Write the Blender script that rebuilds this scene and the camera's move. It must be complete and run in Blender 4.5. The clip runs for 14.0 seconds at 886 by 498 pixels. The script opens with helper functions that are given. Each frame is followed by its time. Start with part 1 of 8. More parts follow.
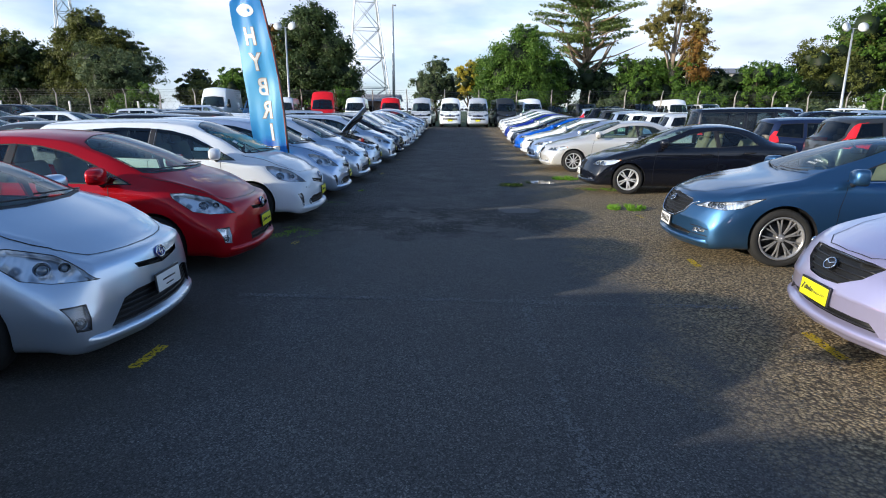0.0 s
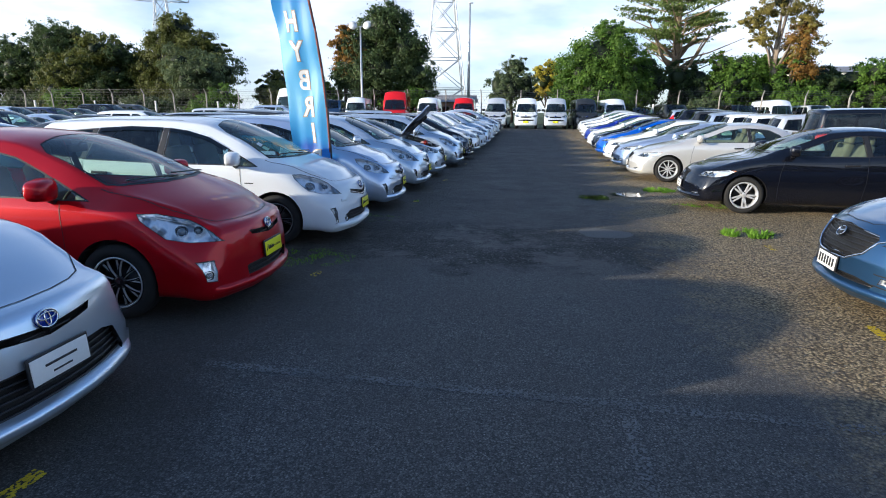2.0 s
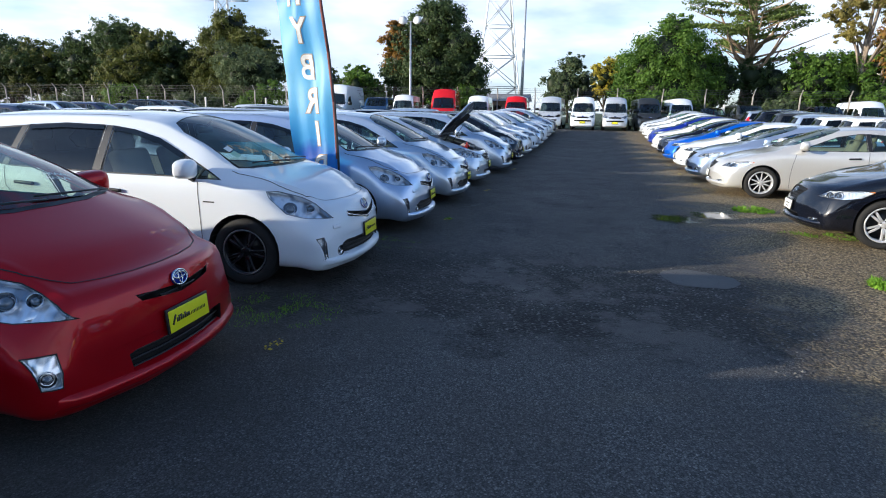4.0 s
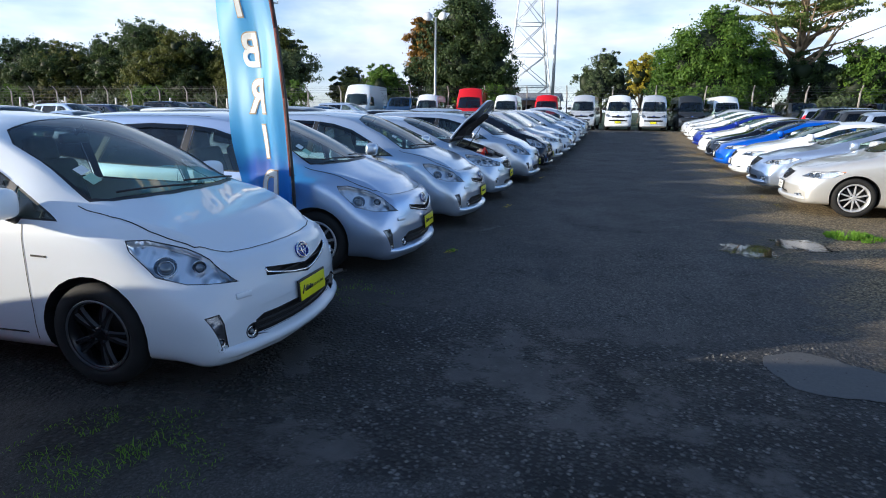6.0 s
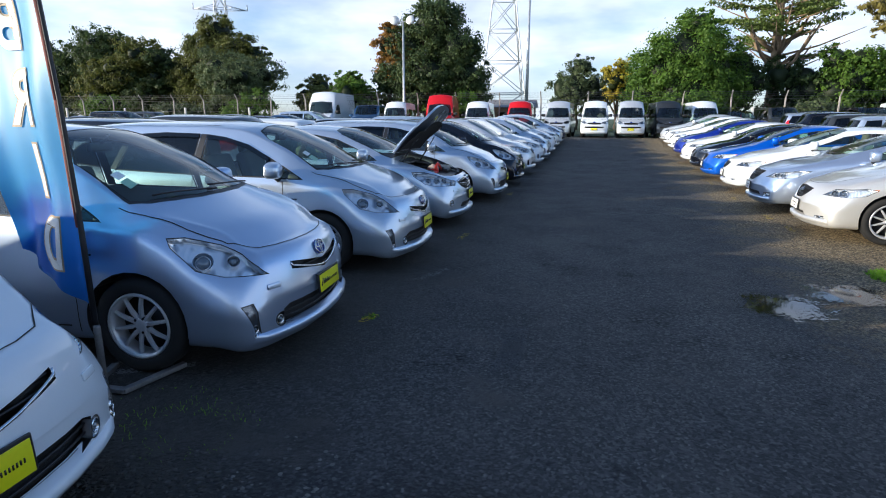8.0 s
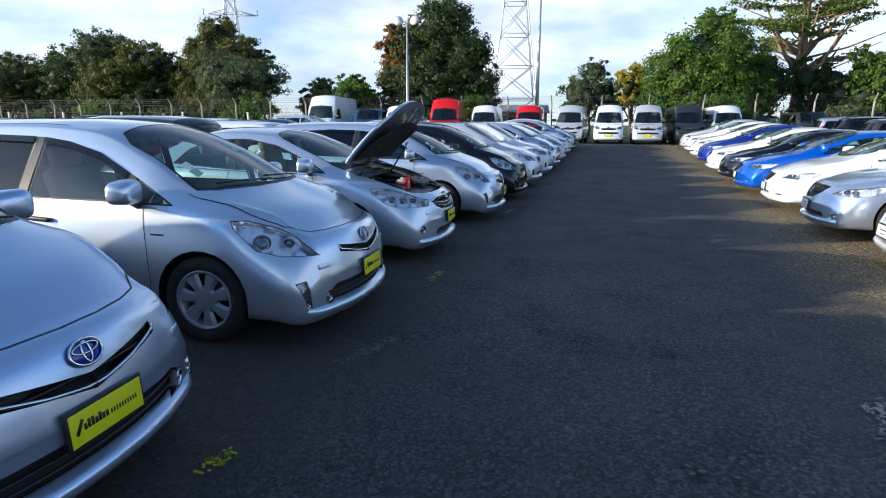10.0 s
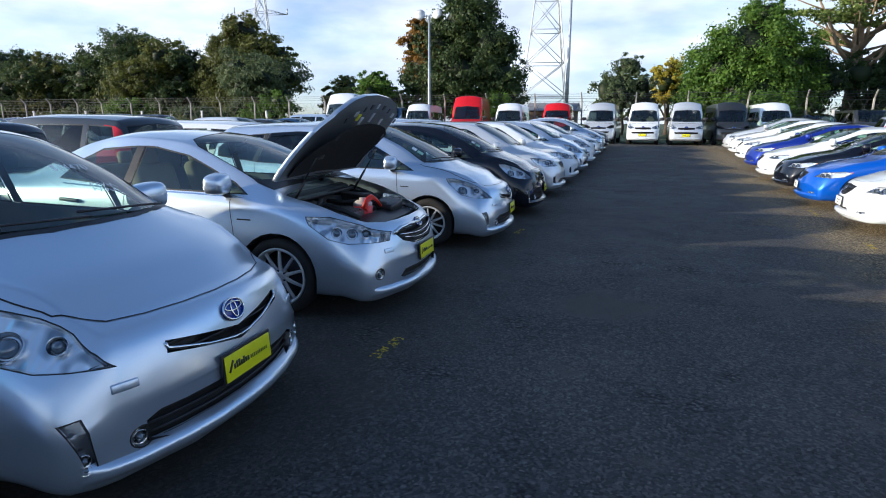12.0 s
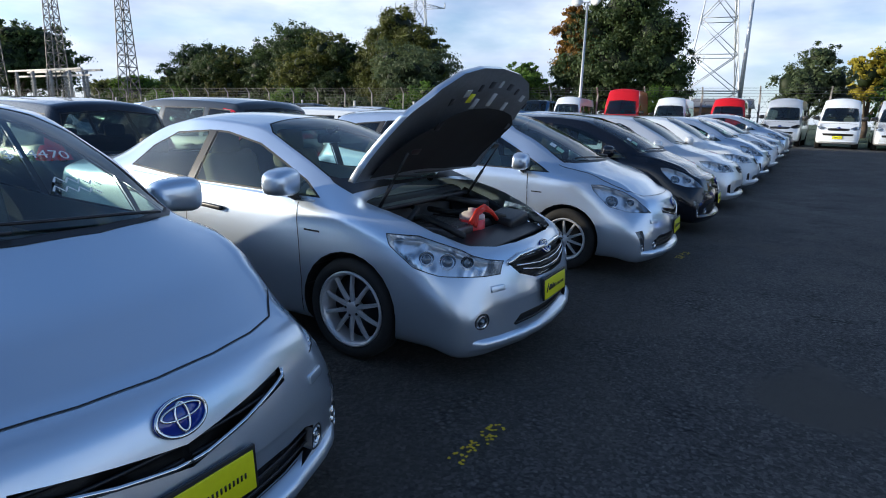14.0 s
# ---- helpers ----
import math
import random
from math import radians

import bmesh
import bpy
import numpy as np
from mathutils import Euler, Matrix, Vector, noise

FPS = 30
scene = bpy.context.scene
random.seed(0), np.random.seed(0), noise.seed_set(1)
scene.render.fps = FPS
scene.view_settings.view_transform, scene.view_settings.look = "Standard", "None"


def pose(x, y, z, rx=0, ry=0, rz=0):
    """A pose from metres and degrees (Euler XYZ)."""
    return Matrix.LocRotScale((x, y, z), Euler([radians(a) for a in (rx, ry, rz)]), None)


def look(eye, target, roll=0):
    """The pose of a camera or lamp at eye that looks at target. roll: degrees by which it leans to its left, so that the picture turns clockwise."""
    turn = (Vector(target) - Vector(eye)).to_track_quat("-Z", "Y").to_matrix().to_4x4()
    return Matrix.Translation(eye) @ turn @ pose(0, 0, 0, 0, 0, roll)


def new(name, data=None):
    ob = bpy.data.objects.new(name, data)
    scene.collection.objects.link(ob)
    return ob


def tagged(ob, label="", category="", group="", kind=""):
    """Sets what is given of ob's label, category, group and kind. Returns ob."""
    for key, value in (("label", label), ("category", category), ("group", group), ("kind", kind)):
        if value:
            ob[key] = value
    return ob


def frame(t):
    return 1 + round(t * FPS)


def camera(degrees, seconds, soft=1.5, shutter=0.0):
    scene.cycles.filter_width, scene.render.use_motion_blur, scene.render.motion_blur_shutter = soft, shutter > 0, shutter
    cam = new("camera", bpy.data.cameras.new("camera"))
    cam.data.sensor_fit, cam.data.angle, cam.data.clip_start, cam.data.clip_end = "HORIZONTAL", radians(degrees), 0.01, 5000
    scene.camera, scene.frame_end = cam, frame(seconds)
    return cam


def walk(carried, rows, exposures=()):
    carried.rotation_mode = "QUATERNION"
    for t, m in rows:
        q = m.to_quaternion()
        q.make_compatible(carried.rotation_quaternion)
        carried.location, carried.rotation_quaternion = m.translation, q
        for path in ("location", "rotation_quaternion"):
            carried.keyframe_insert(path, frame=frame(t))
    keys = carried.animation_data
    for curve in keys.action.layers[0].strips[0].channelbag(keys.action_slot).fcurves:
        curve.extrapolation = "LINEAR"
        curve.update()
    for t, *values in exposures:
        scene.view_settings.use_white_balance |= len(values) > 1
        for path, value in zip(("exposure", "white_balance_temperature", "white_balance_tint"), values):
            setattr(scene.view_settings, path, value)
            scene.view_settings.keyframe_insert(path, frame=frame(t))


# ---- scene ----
cam = camera(75.4, 14.0, soft=1.0)
PATH = [
    (0, (0.361, -2.422, 1.715), (0.308, -0.479, 1.246), 0.3),
    (0.5, (0.351, -1.985, 1.707), (0.27, -0.041, 1.241), 0.1),
    (1, (0.426, -1.534, 1.707), (0.314, 0.407, 1.24), 0.1),
    (1.5, (0.377, -1.06, 1.663), (0.158, 0.872, 1.196), 0.4),
    (2, (0.395, -0.543, 1.659), (0.093, 1.378, 1.193), 0.5),
    (2.5, (0.479, -0.033, 1.677), (0.134, 1.882, 1.212), 0.6),
    (3, (0.389, 0.476, 1.658), (-0.028, 2.375, 1.188), 0.7),
    (3.5, (0.344, 0.998, 1.62), (-0.107, 2.888, 1.146), 0.9),
    (3.7, (0.31, 1.222, 1.633), (-0.146, 3.111, 1.161), 1.0),
    (5.8, (0.01, 3.556, 1.59), (-0.573, 5.409, 1.117), 0.8),
    (6, (0.051, 3.73, 1.614), (-0.519, 5.588, 1.143), 0.7),
    (6.5, (0.033, 4.25, 1.61), (-0.479, 6.126, 1.142), 0.5),
    (7, (-0.072, 4.767, 1.581), (-0.57, 6.648, 1.117), 0.4),
    (7.5, (-0.089, 5.343, 1.574), (-0.588, 7.226, 1.119), 0.3),
    (8, (-0.037, 5.844, 1.611), (-0.54, 7.728, 1.166), 0.2),
    (8.5, (-0.08, 6.37, 1.615), (-0.587, 8.255, 1.177), 0.3),
    (8.7, (-0.044, 6.518, 1.611), (-0.554, 8.403, 1.179), 0.2),
    (10.8, (-0.203, 8.877, 1.516), (-0.783, 10.743, 1.09), 0.4),
    (11, (-0.224, 9.031, 1.52), (-0.816, 10.892, 1.089), 0.3),
    (11.5, (-0.235, 9.546, 1.522), (-0.849, 11.4, 1.092), 0.3),
    (12, (-0.151, 10.004, 1.574), (-0.793, 11.849, 1.143), 0.3),
    (12.5, (-0.25, 10.44, 1.538), (-0.92, 12.274, 1.105), 0.7),
    (13, (-0.367, 10.795, 1.549), (-1.091, 12.607, 1.111), 0.9),
    (13.5, (-0.407, 11.145, 1.574), (-1.275, 12.89, 1.126), 1.1),
    (14, (-0.608, 11.367, 1.516), (-1.677, 12.995, 1.058), 1.6),
]
walk(cam, [(t, look(eye, target, roll)) for t, eye, target, roll in PATH], [(0, 0.58, 5500, 8), (0.7, 0.66, 5500, 8), (3, 0.74, 5500, 8), (6, 0.62, 5500, 8), (12.5, 0.60, 5500, 8), (14, 0.42, 5500, 8)])

# ---- light ----
SUN_EL, SUN_AZ = 11.3, 207.0          # height; compass angle (from +x, anticlockwise) in which the sun stands
world = bpy.data.worlds.new("sky")
scene.world = world
world.use_nodes = True
wn, wl = world.node_tree.nodes, world.node_tree.links
wn.clear()
sky = wn.new("ShaderNodeTexSky")
sky.sky_type, sky.sun_disc = "NISHITA", False
sky.sun_elevation, sky.sun_rotation = radians(SUN_EL), radians(90 - SUN_AZ)
sky.air_density, sky.dust_density, sky.ozone_density = 1.0, 0.6, 2.0
wtc = wn.new("ShaderNodeTexCoord")
wmap = wn.new("ShaderNodeMapping")
wmap.inputs["Scale"].default_value = (1.0, 1.0, 3.2)
wl.new(wtc.outputs["Generated"], wmap.inputs["Vector"])
cloud = wn.new("ShaderNodeTexNoise")
cloud.inputs["Scale"].default_value, cloud.inputs["Detail"].default_value = 2.0, 7.0
cloud.inputs["Roughness"].default_value = 0.52
wl.new(wmap.outputs["Vector"], cloud.inputs["Vector"])
ramp = wn.new("ShaderNodeValToRGB")
ramp.color_ramp.elements[0].position, ramp.color_ramp.elements[1].position = 0.34, 0.55
wl.new(cloud.outputs["Fac"], ramp.inputs["Fac"])
shade = wn.new("ShaderNodeTexNoise")
shade.inputs["Scale"].default_value, shade.inputs["Detail"].default_value = 5.0, 4.0
wl.new(wmap.outputs["Vector"], shade.inputs["Vector"])
cramp = wn.new("ShaderNodeValToRGB")
cramp.color_ramp.elements[0].position, cramp.color_ramp.elements[1].position = 0.35, 0.65
cramp.color_ramp.elements[0].color, cramp.color_ramp.elements[1].color = (9.4, 9.8, 11.1, 1), (15.2, 15.0, 14.6, 1)
wl.new(shade.outputs["Fac"], cramp.inputs["Fac"])
wmix = wn.new("ShaderNodeMixRGB")
# the cloud bank lies low; overhead the sky is clear
wsep = wn.new("ShaderNodeSeparateXYZ")
wl.new(wtc.outputs["Generated"], wsep.inputs["Vector"])
wlow = wn.new("ShaderNodeMapRange")
wlow.interpolation_type = "SMOOTHSTEP"
wlow.inputs["From Min"].default_value, wlow.inputs["From Max"].default_value = 0.60, 0.20
wlow.inputs["To Min"].default_value = 0.06
wl.new(wsep.outputs["Z"], wlow.inputs["Value"])
wmul = wn.new("ShaderNodeMath")
wmul.operation = "MULTIPLY"
wl.new(ramp.outputs["Color"], wmul.inputs[0])
wl.new(wlow.outputs["Result"], wmul.inputs[1])
wl.new(wmul.outputs[0], wmix.inputs["Fac"])
skyx = wn.new("ShaderNodeMixRGB")
skyx.blend_type, skyx.inputs["Fac"].default_value = "MULTIPLY", 1.0
skyx.inputs["Color2"].default_value = (2.0, 2.2, 2.5, 1)
wl.new(sky.outputs["Color"], skyx.inputs["Color1"])
wl.new(skyx.outputs["Color"], wmix.inputs["Color1"])
# clouds near the sun are brighter
wdot = wn.new("ShaderNodeVectorMath")
wdot.operation = "DOT_PRODUCT"
wl.new(wtc.outputs["Generated"], wdot.inputs[0])
wdot.inputs[1].default_value = (math.cos(radians(SUN_AZ)) * math.cos(radians(SUN_EL)), math.sin(radians(SUN_AZ)) * math.cos(radians(SUN_EL)), math.sin(radians(SUN_EL)))
wglow = wn.new("ShaderNodeMapRange")
wglow.inputs["From Min"].default_value, wglow.inputs["From Max"].default_value = 0.6, 1.0
wglow.inputs["To Min"].default_value, wglow.inputs["To Max"].default_value = 1.0, 2.6
wl.new(wdot.outputs["Value"], wglow.inputs["Value"])
wgl = wn.new("ShaderNodeVectorMath")
wgl.operation = "SCALE"
wl.new(cramp.outputs["Color"], wgl.inputs[0])
wl.new(wglow.outputs["Result"], wgl.inputs["Scale"])
wl.new(wgl.outputs["Vector"], wmix.inputs["Color2"])
bg = wn.new("ShaderNodeBackground")
bg.inputs["Strength"].default_value = 0.056
wl.new(wmix.outputs["Color"], bg.inputs["Color"])
wl.new(bg.outputs["Background"], wn.new("ShaderNodeOutputWorld").inputs["Surface"])

sun_data = bpy.data.lights.new("sun", "SUN")
sun_data.energy, sun_data.angle, sun_data.color = 5.0, radians(0.6), (1.0, 0.80, 0.55)
sun = new("sun", sun_data)
sun_dir = Vector((math.cos(radians(SUN_AZ)) * math.cos(radians(SUN_EL)), math.sin(radians(SUN_AZ)) * math.cos(radians(SUN_EL)), math.sin(radians(SUN_EL))))
sun.matrix_world = look(sun_dir * 60, (0, 0, 0))

# ---- materials ----
def nodes_of(name):
    m = bpy.data.materials.new(name)
    m.use_nodes = True
    nt = m.node_tree
    return m, nt, nt.nodes["Principled BSDF"]


def node(nt, kind, **values):
    n = nt.nodes.new(kind)
    for k, v in values.items():
        n.inputs[k].default_value = v
    return n


def noise_tex(nt, scale, detail=4.0, rough=0.55, coords="Object"):
    tc = nt.nodes.new("ShaderNodeTexCoord")
    n = node(nt, "ShaderNodeTexNoise", Scale=scale, Detail=detail, Roughness=rough)
    nt.links.new(tc.outputs[coords], n.inputs["Vector"])
    return n.outputs["Fac"]


def ramp_of(nt, fac, stops):
    r = nt.nodes.new("ShaderNodeValToRGB")
    cr = r.color_ramp
    cr.elements[0].position, cr.elements[0].color = stops[0][0], (*stops[0][1], 1)
    cr.elements[1].position, cr.elements[1].color = stops[-1][0], (*stops[-1][1], 1)
    for p, c in stops[1:-1]:
        cr.elements.new(p).color = (*c, 1)
    nt.links.new(fac, r.inputs["Fac"])
    return r.outputs["Color"]


def mix_of(nt, fac, a, b, mode="MIX"):
    m = nt.nodes.new("ShaderNodeMixRGB")
    m.blend_type = mode
    for sock, v in (("Fac", fac), ("Color1", a), ("Color2", b)):
        if isinstance(v, (int, float)):
            m.inputs[sock].default_value = v
        elif isinstance(v, tuple):
            m.inputs[sock].default_value = (*v, 1)
        else:
            nt.links.new(v, m.inputs[sock])
    return m.outputs["Color"]


def bump_of(nt, bsdf, height, strength, dist):
    b = node(nt, "ShaderNodeBump", Strength=strength, Distance=dist)
    nt.links.new(height, b.inputs["Height"])
    nt.links.new(b.outputs["Normal"], bsdf.inputs["Normal"])


def plain(name, colour, rough=0.5, metal=0.0, vary=0.12, scale=9.0, bump=0.0, coat=0.0, coords="Object"):
    """A surface of one colour with stains at two scales and a little relief."""
    m, nt, b = nodes_of(name)
    dark = tuple(c * (1 - vary) for c in colour)
    light = tuple(min(1, c * (1 + vary)) for c in colour)
    big = noise_tex(nt, scale * 0.25, 3, coords=coords)
    fine = noise_tex(nt, scale * 6, 3, coords=coords)
    f = mix_of(nt, 0.4, big, fine)
    nt.links.new(ramp_of(nt, f, ((0.35, dark), (0.65, light))), b.inputs["Base Color"])
    b.inputs["Roughness"].default_value, b.inputs["Metallic"].default_value = rough, metal
    b.inputs["Coat Weight"].default_value = coat
    if bump:
        bump_of(nt, b, fine, bump, 0.01)
    return m


def paint(name, colour, metal=0.0, rough=0.35, flake=0.05, coat=1.0):
    """Car paint: a base with metal flakes and faint dust, under clear lacquer."""
    m, nt, b = nodes_of(name)
    dust = ramp_of(nt, noise_tex(nt, 3.0, 5, 0.6), ((0.45, (0, 0, 0)), (0.8, (0.008, 0.008, 0.008))))
    fl = ramp_of(nt, noise_tex(nt, 900.0, 1), ((0.3, tuple(c * (1 - flake) for c in colour)), (0.7, tuple(min(1, c * (1 + flake)) for c in colour))))
    nt.links.new(mix_of(nt, dust, fl, (0.30, 0.29, 0.27)), b.inputs["Base Color"])
    b.inputs["Metallic"].default_value, b.inputs["Roughness"].default_value = metal, rough
    b.inputs["Specular IOR Level"].default_value = 0.15
    b.inputs["Coat Weight"].default_value, b.inputs["Coat Roughness"].default_value = coat, 0.025
    return m


def glass_mat(name, tint, gloss_ior=1.5, faces=1.2):
    """A thin pane: tinted clear glass with mirror gloss that grows at grazing angles."""
    m, nt, b = nodes_of(name)
    nt.nodes.remove(b)
    tr = node(nt, "ShaderNodeBsdfTransparent", Color=(*tint, 1))
    gl = node(nt, "ShaderNodeBsdfGlossy", Color=(1, 1, 1, 1), Roughness=0.02)
    lw = node(nt, "ShaderNodeLayerWeight", Blend=0.5)
    pw = nt.nodes.new("ShaderNodeMath")
    pw.operation = "POWER"
    nt.links.new(lw.outputs["Facing"], pw.inputs[0])
    pw.inputs[1].default_value = 5.0
    fr = nt.nodes.new("ShaderNodeMath")
    fr.operation = "MULTIPLY_ADD"
    r0 = faces * ((gloss_ior - 1) / (gloss_ior + 1)) ** 2
    nt.links.new(pw.outputs[0], fr.inputs[0])
    fr.inputs[1].default_value, fr.inputs[2].default_value = 0.9 - r0, r0
    mx = nt.nodes.new("ShaderNodeMixShader")
    nt.links.new(fr.outputs[0], mx.inputs["Fac"])
    nt.links.new(tr.outputs["BSDF"], mx.inputs[1])
    nt.links.new(gl.outputs["BSDF"], mx.inputs[2])
    nt.links.new(mx.outputs["Shader"], nt.nodes["Material Output"].inputs["Surface"])
    return m


M_GLASS = glass_mat("window_glass", (0.72, 0.85, 0.77), 1.5, 1.9)
M_TINT = glass_mat("privacy_glass", (0.17, 0.19, 0.18), 1.5)
M_LENS = glass_mat("lamp_lens", (0.94, 0.96, 0.98), 1.45, 1)
M_RUBBER = plain("black_rubber", (0.012, 0.012, 0.013), 0.6)
M_PLASTIC = plain("black_plastic", (0.015, 0.015, 0.017), 0.42, bump=0.05)
M_TYRE = plain("tyre_rubber", (0.012, 0.012, 0.012), 0.85, vary=0.3, scale=14, bump=0.15)
M_CHROME = plain("chrome", (0.75, 0.76, 0.78), 0.08, 1.0, vary=0.03)
M_RIM = plain("alloy_rim", (0.62, 0.63, 0.65), 0.32, 0.45, vary=0.08)
M_RIM_GREY = plain("grey_alloy", (0.36, 0.36, 0.37), 0.3, 0.6, vary=0.1)
M_RIM_DARK = plain("dark_alloy", (0.018, 0.018, 0.02), 0.25, 0.3)
M_RIM_EDGE = plain("dark_machined_edge", (0.20, 0.20, 0.21), 0.3, 0.7)
M_HUBCAP = plain("hubcap_plastic", (0.28, 0.30, 0.33), 0.35, 0.3, vary=0.06)
M_REFLECT, nt_, b_ = nodes_of("lamp_reflector")
b_.inputs["Metallic"].default_value, b_.inputs["Roughness"].default_value = 0.7, 0.12
tc_ = nt_.nodes.new("ShaderNodeTexCoord")
wv_ = node(nt_, "ShaderNodeTexWave", Scale=9.0, Distortion=1.5, Detail=1.0)
nt_.links.new(tc_.outputs["Object"], wv_.inputs["Vector"])
# grey and white patches in the colour stand for reflections in the bowl
nt_.links.new(ramp_of(nt_, noise_tex(nt_, 12.0, 0), ((0.34, (0.34, 0.37, 0.41)), (0.46, (0.97, 0.98, 0.99)))), b_.inputs["Base Color"])
bump_of(nt_, b_, wv_.outputs["Fac"], 0.12, 0.02)
M_DRL = plain("smoked_lamp_housing", (0.26, 0.27, 0.29), 0.22, 0.6, vary=0.2, scale=30)
M_BULB = plain("projector_glass", (0.16, 0.18, 0.20), 0.06, 0.6, vary=0.05, coat=1.0)
M_AMBER = plain("amber_lens", (0.75, 0.22, 0.03), 0.15, coat=1.0)
M_REDLENS = plain("red_lens", (0.55, 0.012, 0.015), 0.12, coat=1.0)
M_CABIN = plain("cabin_plastic", (0.035, 0.036, 0.038), 0.6)
M_SEAT = plain("seat_cloth", (0.10, 0.10, 0.105), 0.9, vary=0.25, scale=25)
M_SEAT_BEIGE = plain("beige_seat_cloth", (0.17, 0.155, 0.125), 0.9, vary=0.15, scale=25)
M_BLUEBADGE = plain("blue_badge", (0.01, 0.03, 0.30), 0.15, coat=1.0)
M_YELLOW = plain("yellow_plate", (0.80, 0.78, 0.0), 0.4, vary=0.04, coat=0.3)
M_WHITEPLATE = plain("white_plate", (0.78, 0.78, 0.76), 0.4, vary=0.05, coat=0.3)
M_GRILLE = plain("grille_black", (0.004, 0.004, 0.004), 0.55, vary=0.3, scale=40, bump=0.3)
M_VISOR = glass_mat("smoked_visor", (0.16, 0.16, 0.17), 1.5)
M_INK = plain("black_ink", (0.02, 0.02, 0.02), 0.5)
M_WHITEMARK = plain("white_marker_paint", (0.75, 0.78, 0.76), 0.7)
M_STICKER = plain("green_sticker", (0.35, 0.55, 0.40), 0.5)

P_SILVER = paint("silver_paint", (0.63, 0.71, 0.81), 0.78, 0.28)
P_SILVERB = paint("bluish_silver_paint", (0.54, 0.63, 0.79), 0.78, 0.28)
P_WHITE = paint("pearl_white_paint", (0.72, 0.77, 0.82), 0.0, 0.35, 0.02)
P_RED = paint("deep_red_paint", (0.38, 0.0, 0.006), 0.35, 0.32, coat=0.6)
P_BLACK = paint("black_paint", (0.004, 0.005, 0.010), 0.1, 0.25)
P_NAVY = paint("navy_paint", (0.012, 0.02, 0.06), 0.3, 0.3)
P_STEEL = paint("steel_blue_paint", (0.045, 0.115, 0.235), 0.85, 0.40)
P_LILAC = paint("lilac_silver_paint", (0.46, 0.43, 0.62), 0.6, 0.30)
P_GOLD = paint("warm_silver_paint", (0.72, 0.71, 0.68), 0.55, 0.30)
P_BLUE = paint("bright_blue_paint", (0.01, 0.10, 0.55), 0.3, 0.3)
P_DEEPBLUE = paint("royal_blue_paint", (0.012, 0.03, 0.28), 0.3, 0.3)
P_GREY = paint("dark_grey_paint", (0.05, 0.055, 0.06), 0.5, 0.3)
P_VANRED = paint("bright_red_paint", (0.55, 0.008, 0.012), 0.0, 0.3)
P_SKY = paint("sky_blue_paint", (0.12, 0.35, 0.62), 0.3, 0.33)
P_PALE = paint("pale_silver_paint", (0.72, 0.75, 0.78), 0.55, 0.30)

# ---- shaping tools ----
def part(name, bm, material, parent=None, label="", smooth=True, m=None):
    """Links a bmesh as one mesh object under a thing or a part."""
    me = mesh_of(name, bm, material, smooth)
    return link(name, me, parent, label, m)


def fair(me, base, tree):
    """Gives a cut-out of a skin the even shading of the uncut skin it came from."""
    base.faces.ensure_lookup_table()
    out = []
    for v in me.vertices:
        loc, nor, i, d = tree.find_nearest(v.co)
        f = base.faces[i]
        w = interpolate.poly_3d_calc([q.co for q in f.verts], loc)
        n = Vector()
        for q, k in zip(f.verts, w):
            n += q.normal * k
        out.append(n.normalized() if n.length > 1e-6 else nor)
    me.normals_split_custom_set_from_vertices(out)
    return me


def mesh_of(name, bm, material, smooth=True):
    me = bpy.data.meshes.new(name)
    if smooth:
        for f in bm.faces:
            f.smooth = True
    bm.to_mesh(me)
    bm.free()
    for mt in material if isinstance(material, (list, tuple)) else (material,):
        me.materials.append(mt)
    return me


def link(name, me, parent=None, label="", m=None):
    ob = new(name, me)
    if parent is not None:
        ob.parent = parent
    if m is not None:
        ob.matrix_local = m
    if label:
        tagged(ob, label)
    return ob


def thing(name, m, label, category, group="", kind=""):
    ob = new(name)
    ob.empty_display_size = 0.3
    ob.matrix_world = m
    return tagged(ob, label, category, group, kind)


def box(bm, sx, sy, sz, m=None, bevel=0.0, seg=2, mat=0):
    """Adds a box of that size round the origin of m, with rounded edges."""
    tmp = bmesh.new()
    bmesh.ops.create_cube(tmp, size=1.0)
    bmesh.ops.scale(tmp, vec=(sx, sy, sz), verts=tmp.verts)
    if bevel:
        bmesh.ops.bevel(tmp, geom=tmp.edges[:] + tmp.verts[:], offset=bevel, segments=seg, affect="EDGES", profile=0.6)
    join(bm, tmp, m, mat)


def join(bm, tmp, m=None, mat=0):
    at = [bm.verts.new((m @ v.co) if m is not None else v.co) for v in tmp.verts]
    tmp.verts.index_update()
    for f in tmp.faces:
        try:
            nf = bm.faces.new([at[v.index] for v in f.verts])
            nf.smooth, nf.material_index = True, mat
        except ValueError:
            pass
    tmp.free()


def lathe(bm, profile, seg=24, m=None, mat=0, closed=False):
    """Turns (radius, height) pairs round the z axis."""
    tmp = bmesh.new()
    rings = []
    for r, h in profile:
        rings.append([tmp.verts.new((r * math.cos(2 * math.pi * i / seg), r * math.sin(2 * math.pi * i / seg), h)) for i in range(seg)])
    pairs = list(zip(rings, rings[1:])) + ([(rings[-1], rings[0])] if closed else [])
    for a, b in pairs:
        for i in range(seg):
            tmp.faces.new((a[i], a[(i + 1) % seg], b[(i + 1) % seg], b[i]))
    if not closed:
        for r, flip in ((rings[0], True), (rings[-1], False)):
            tmp.faces.new(r[::-1] if flip else r)
    bmesh.ops.recalc_face_normals(tmp, faces=tmp.faces)
    join(bm, tmp, m, mat)


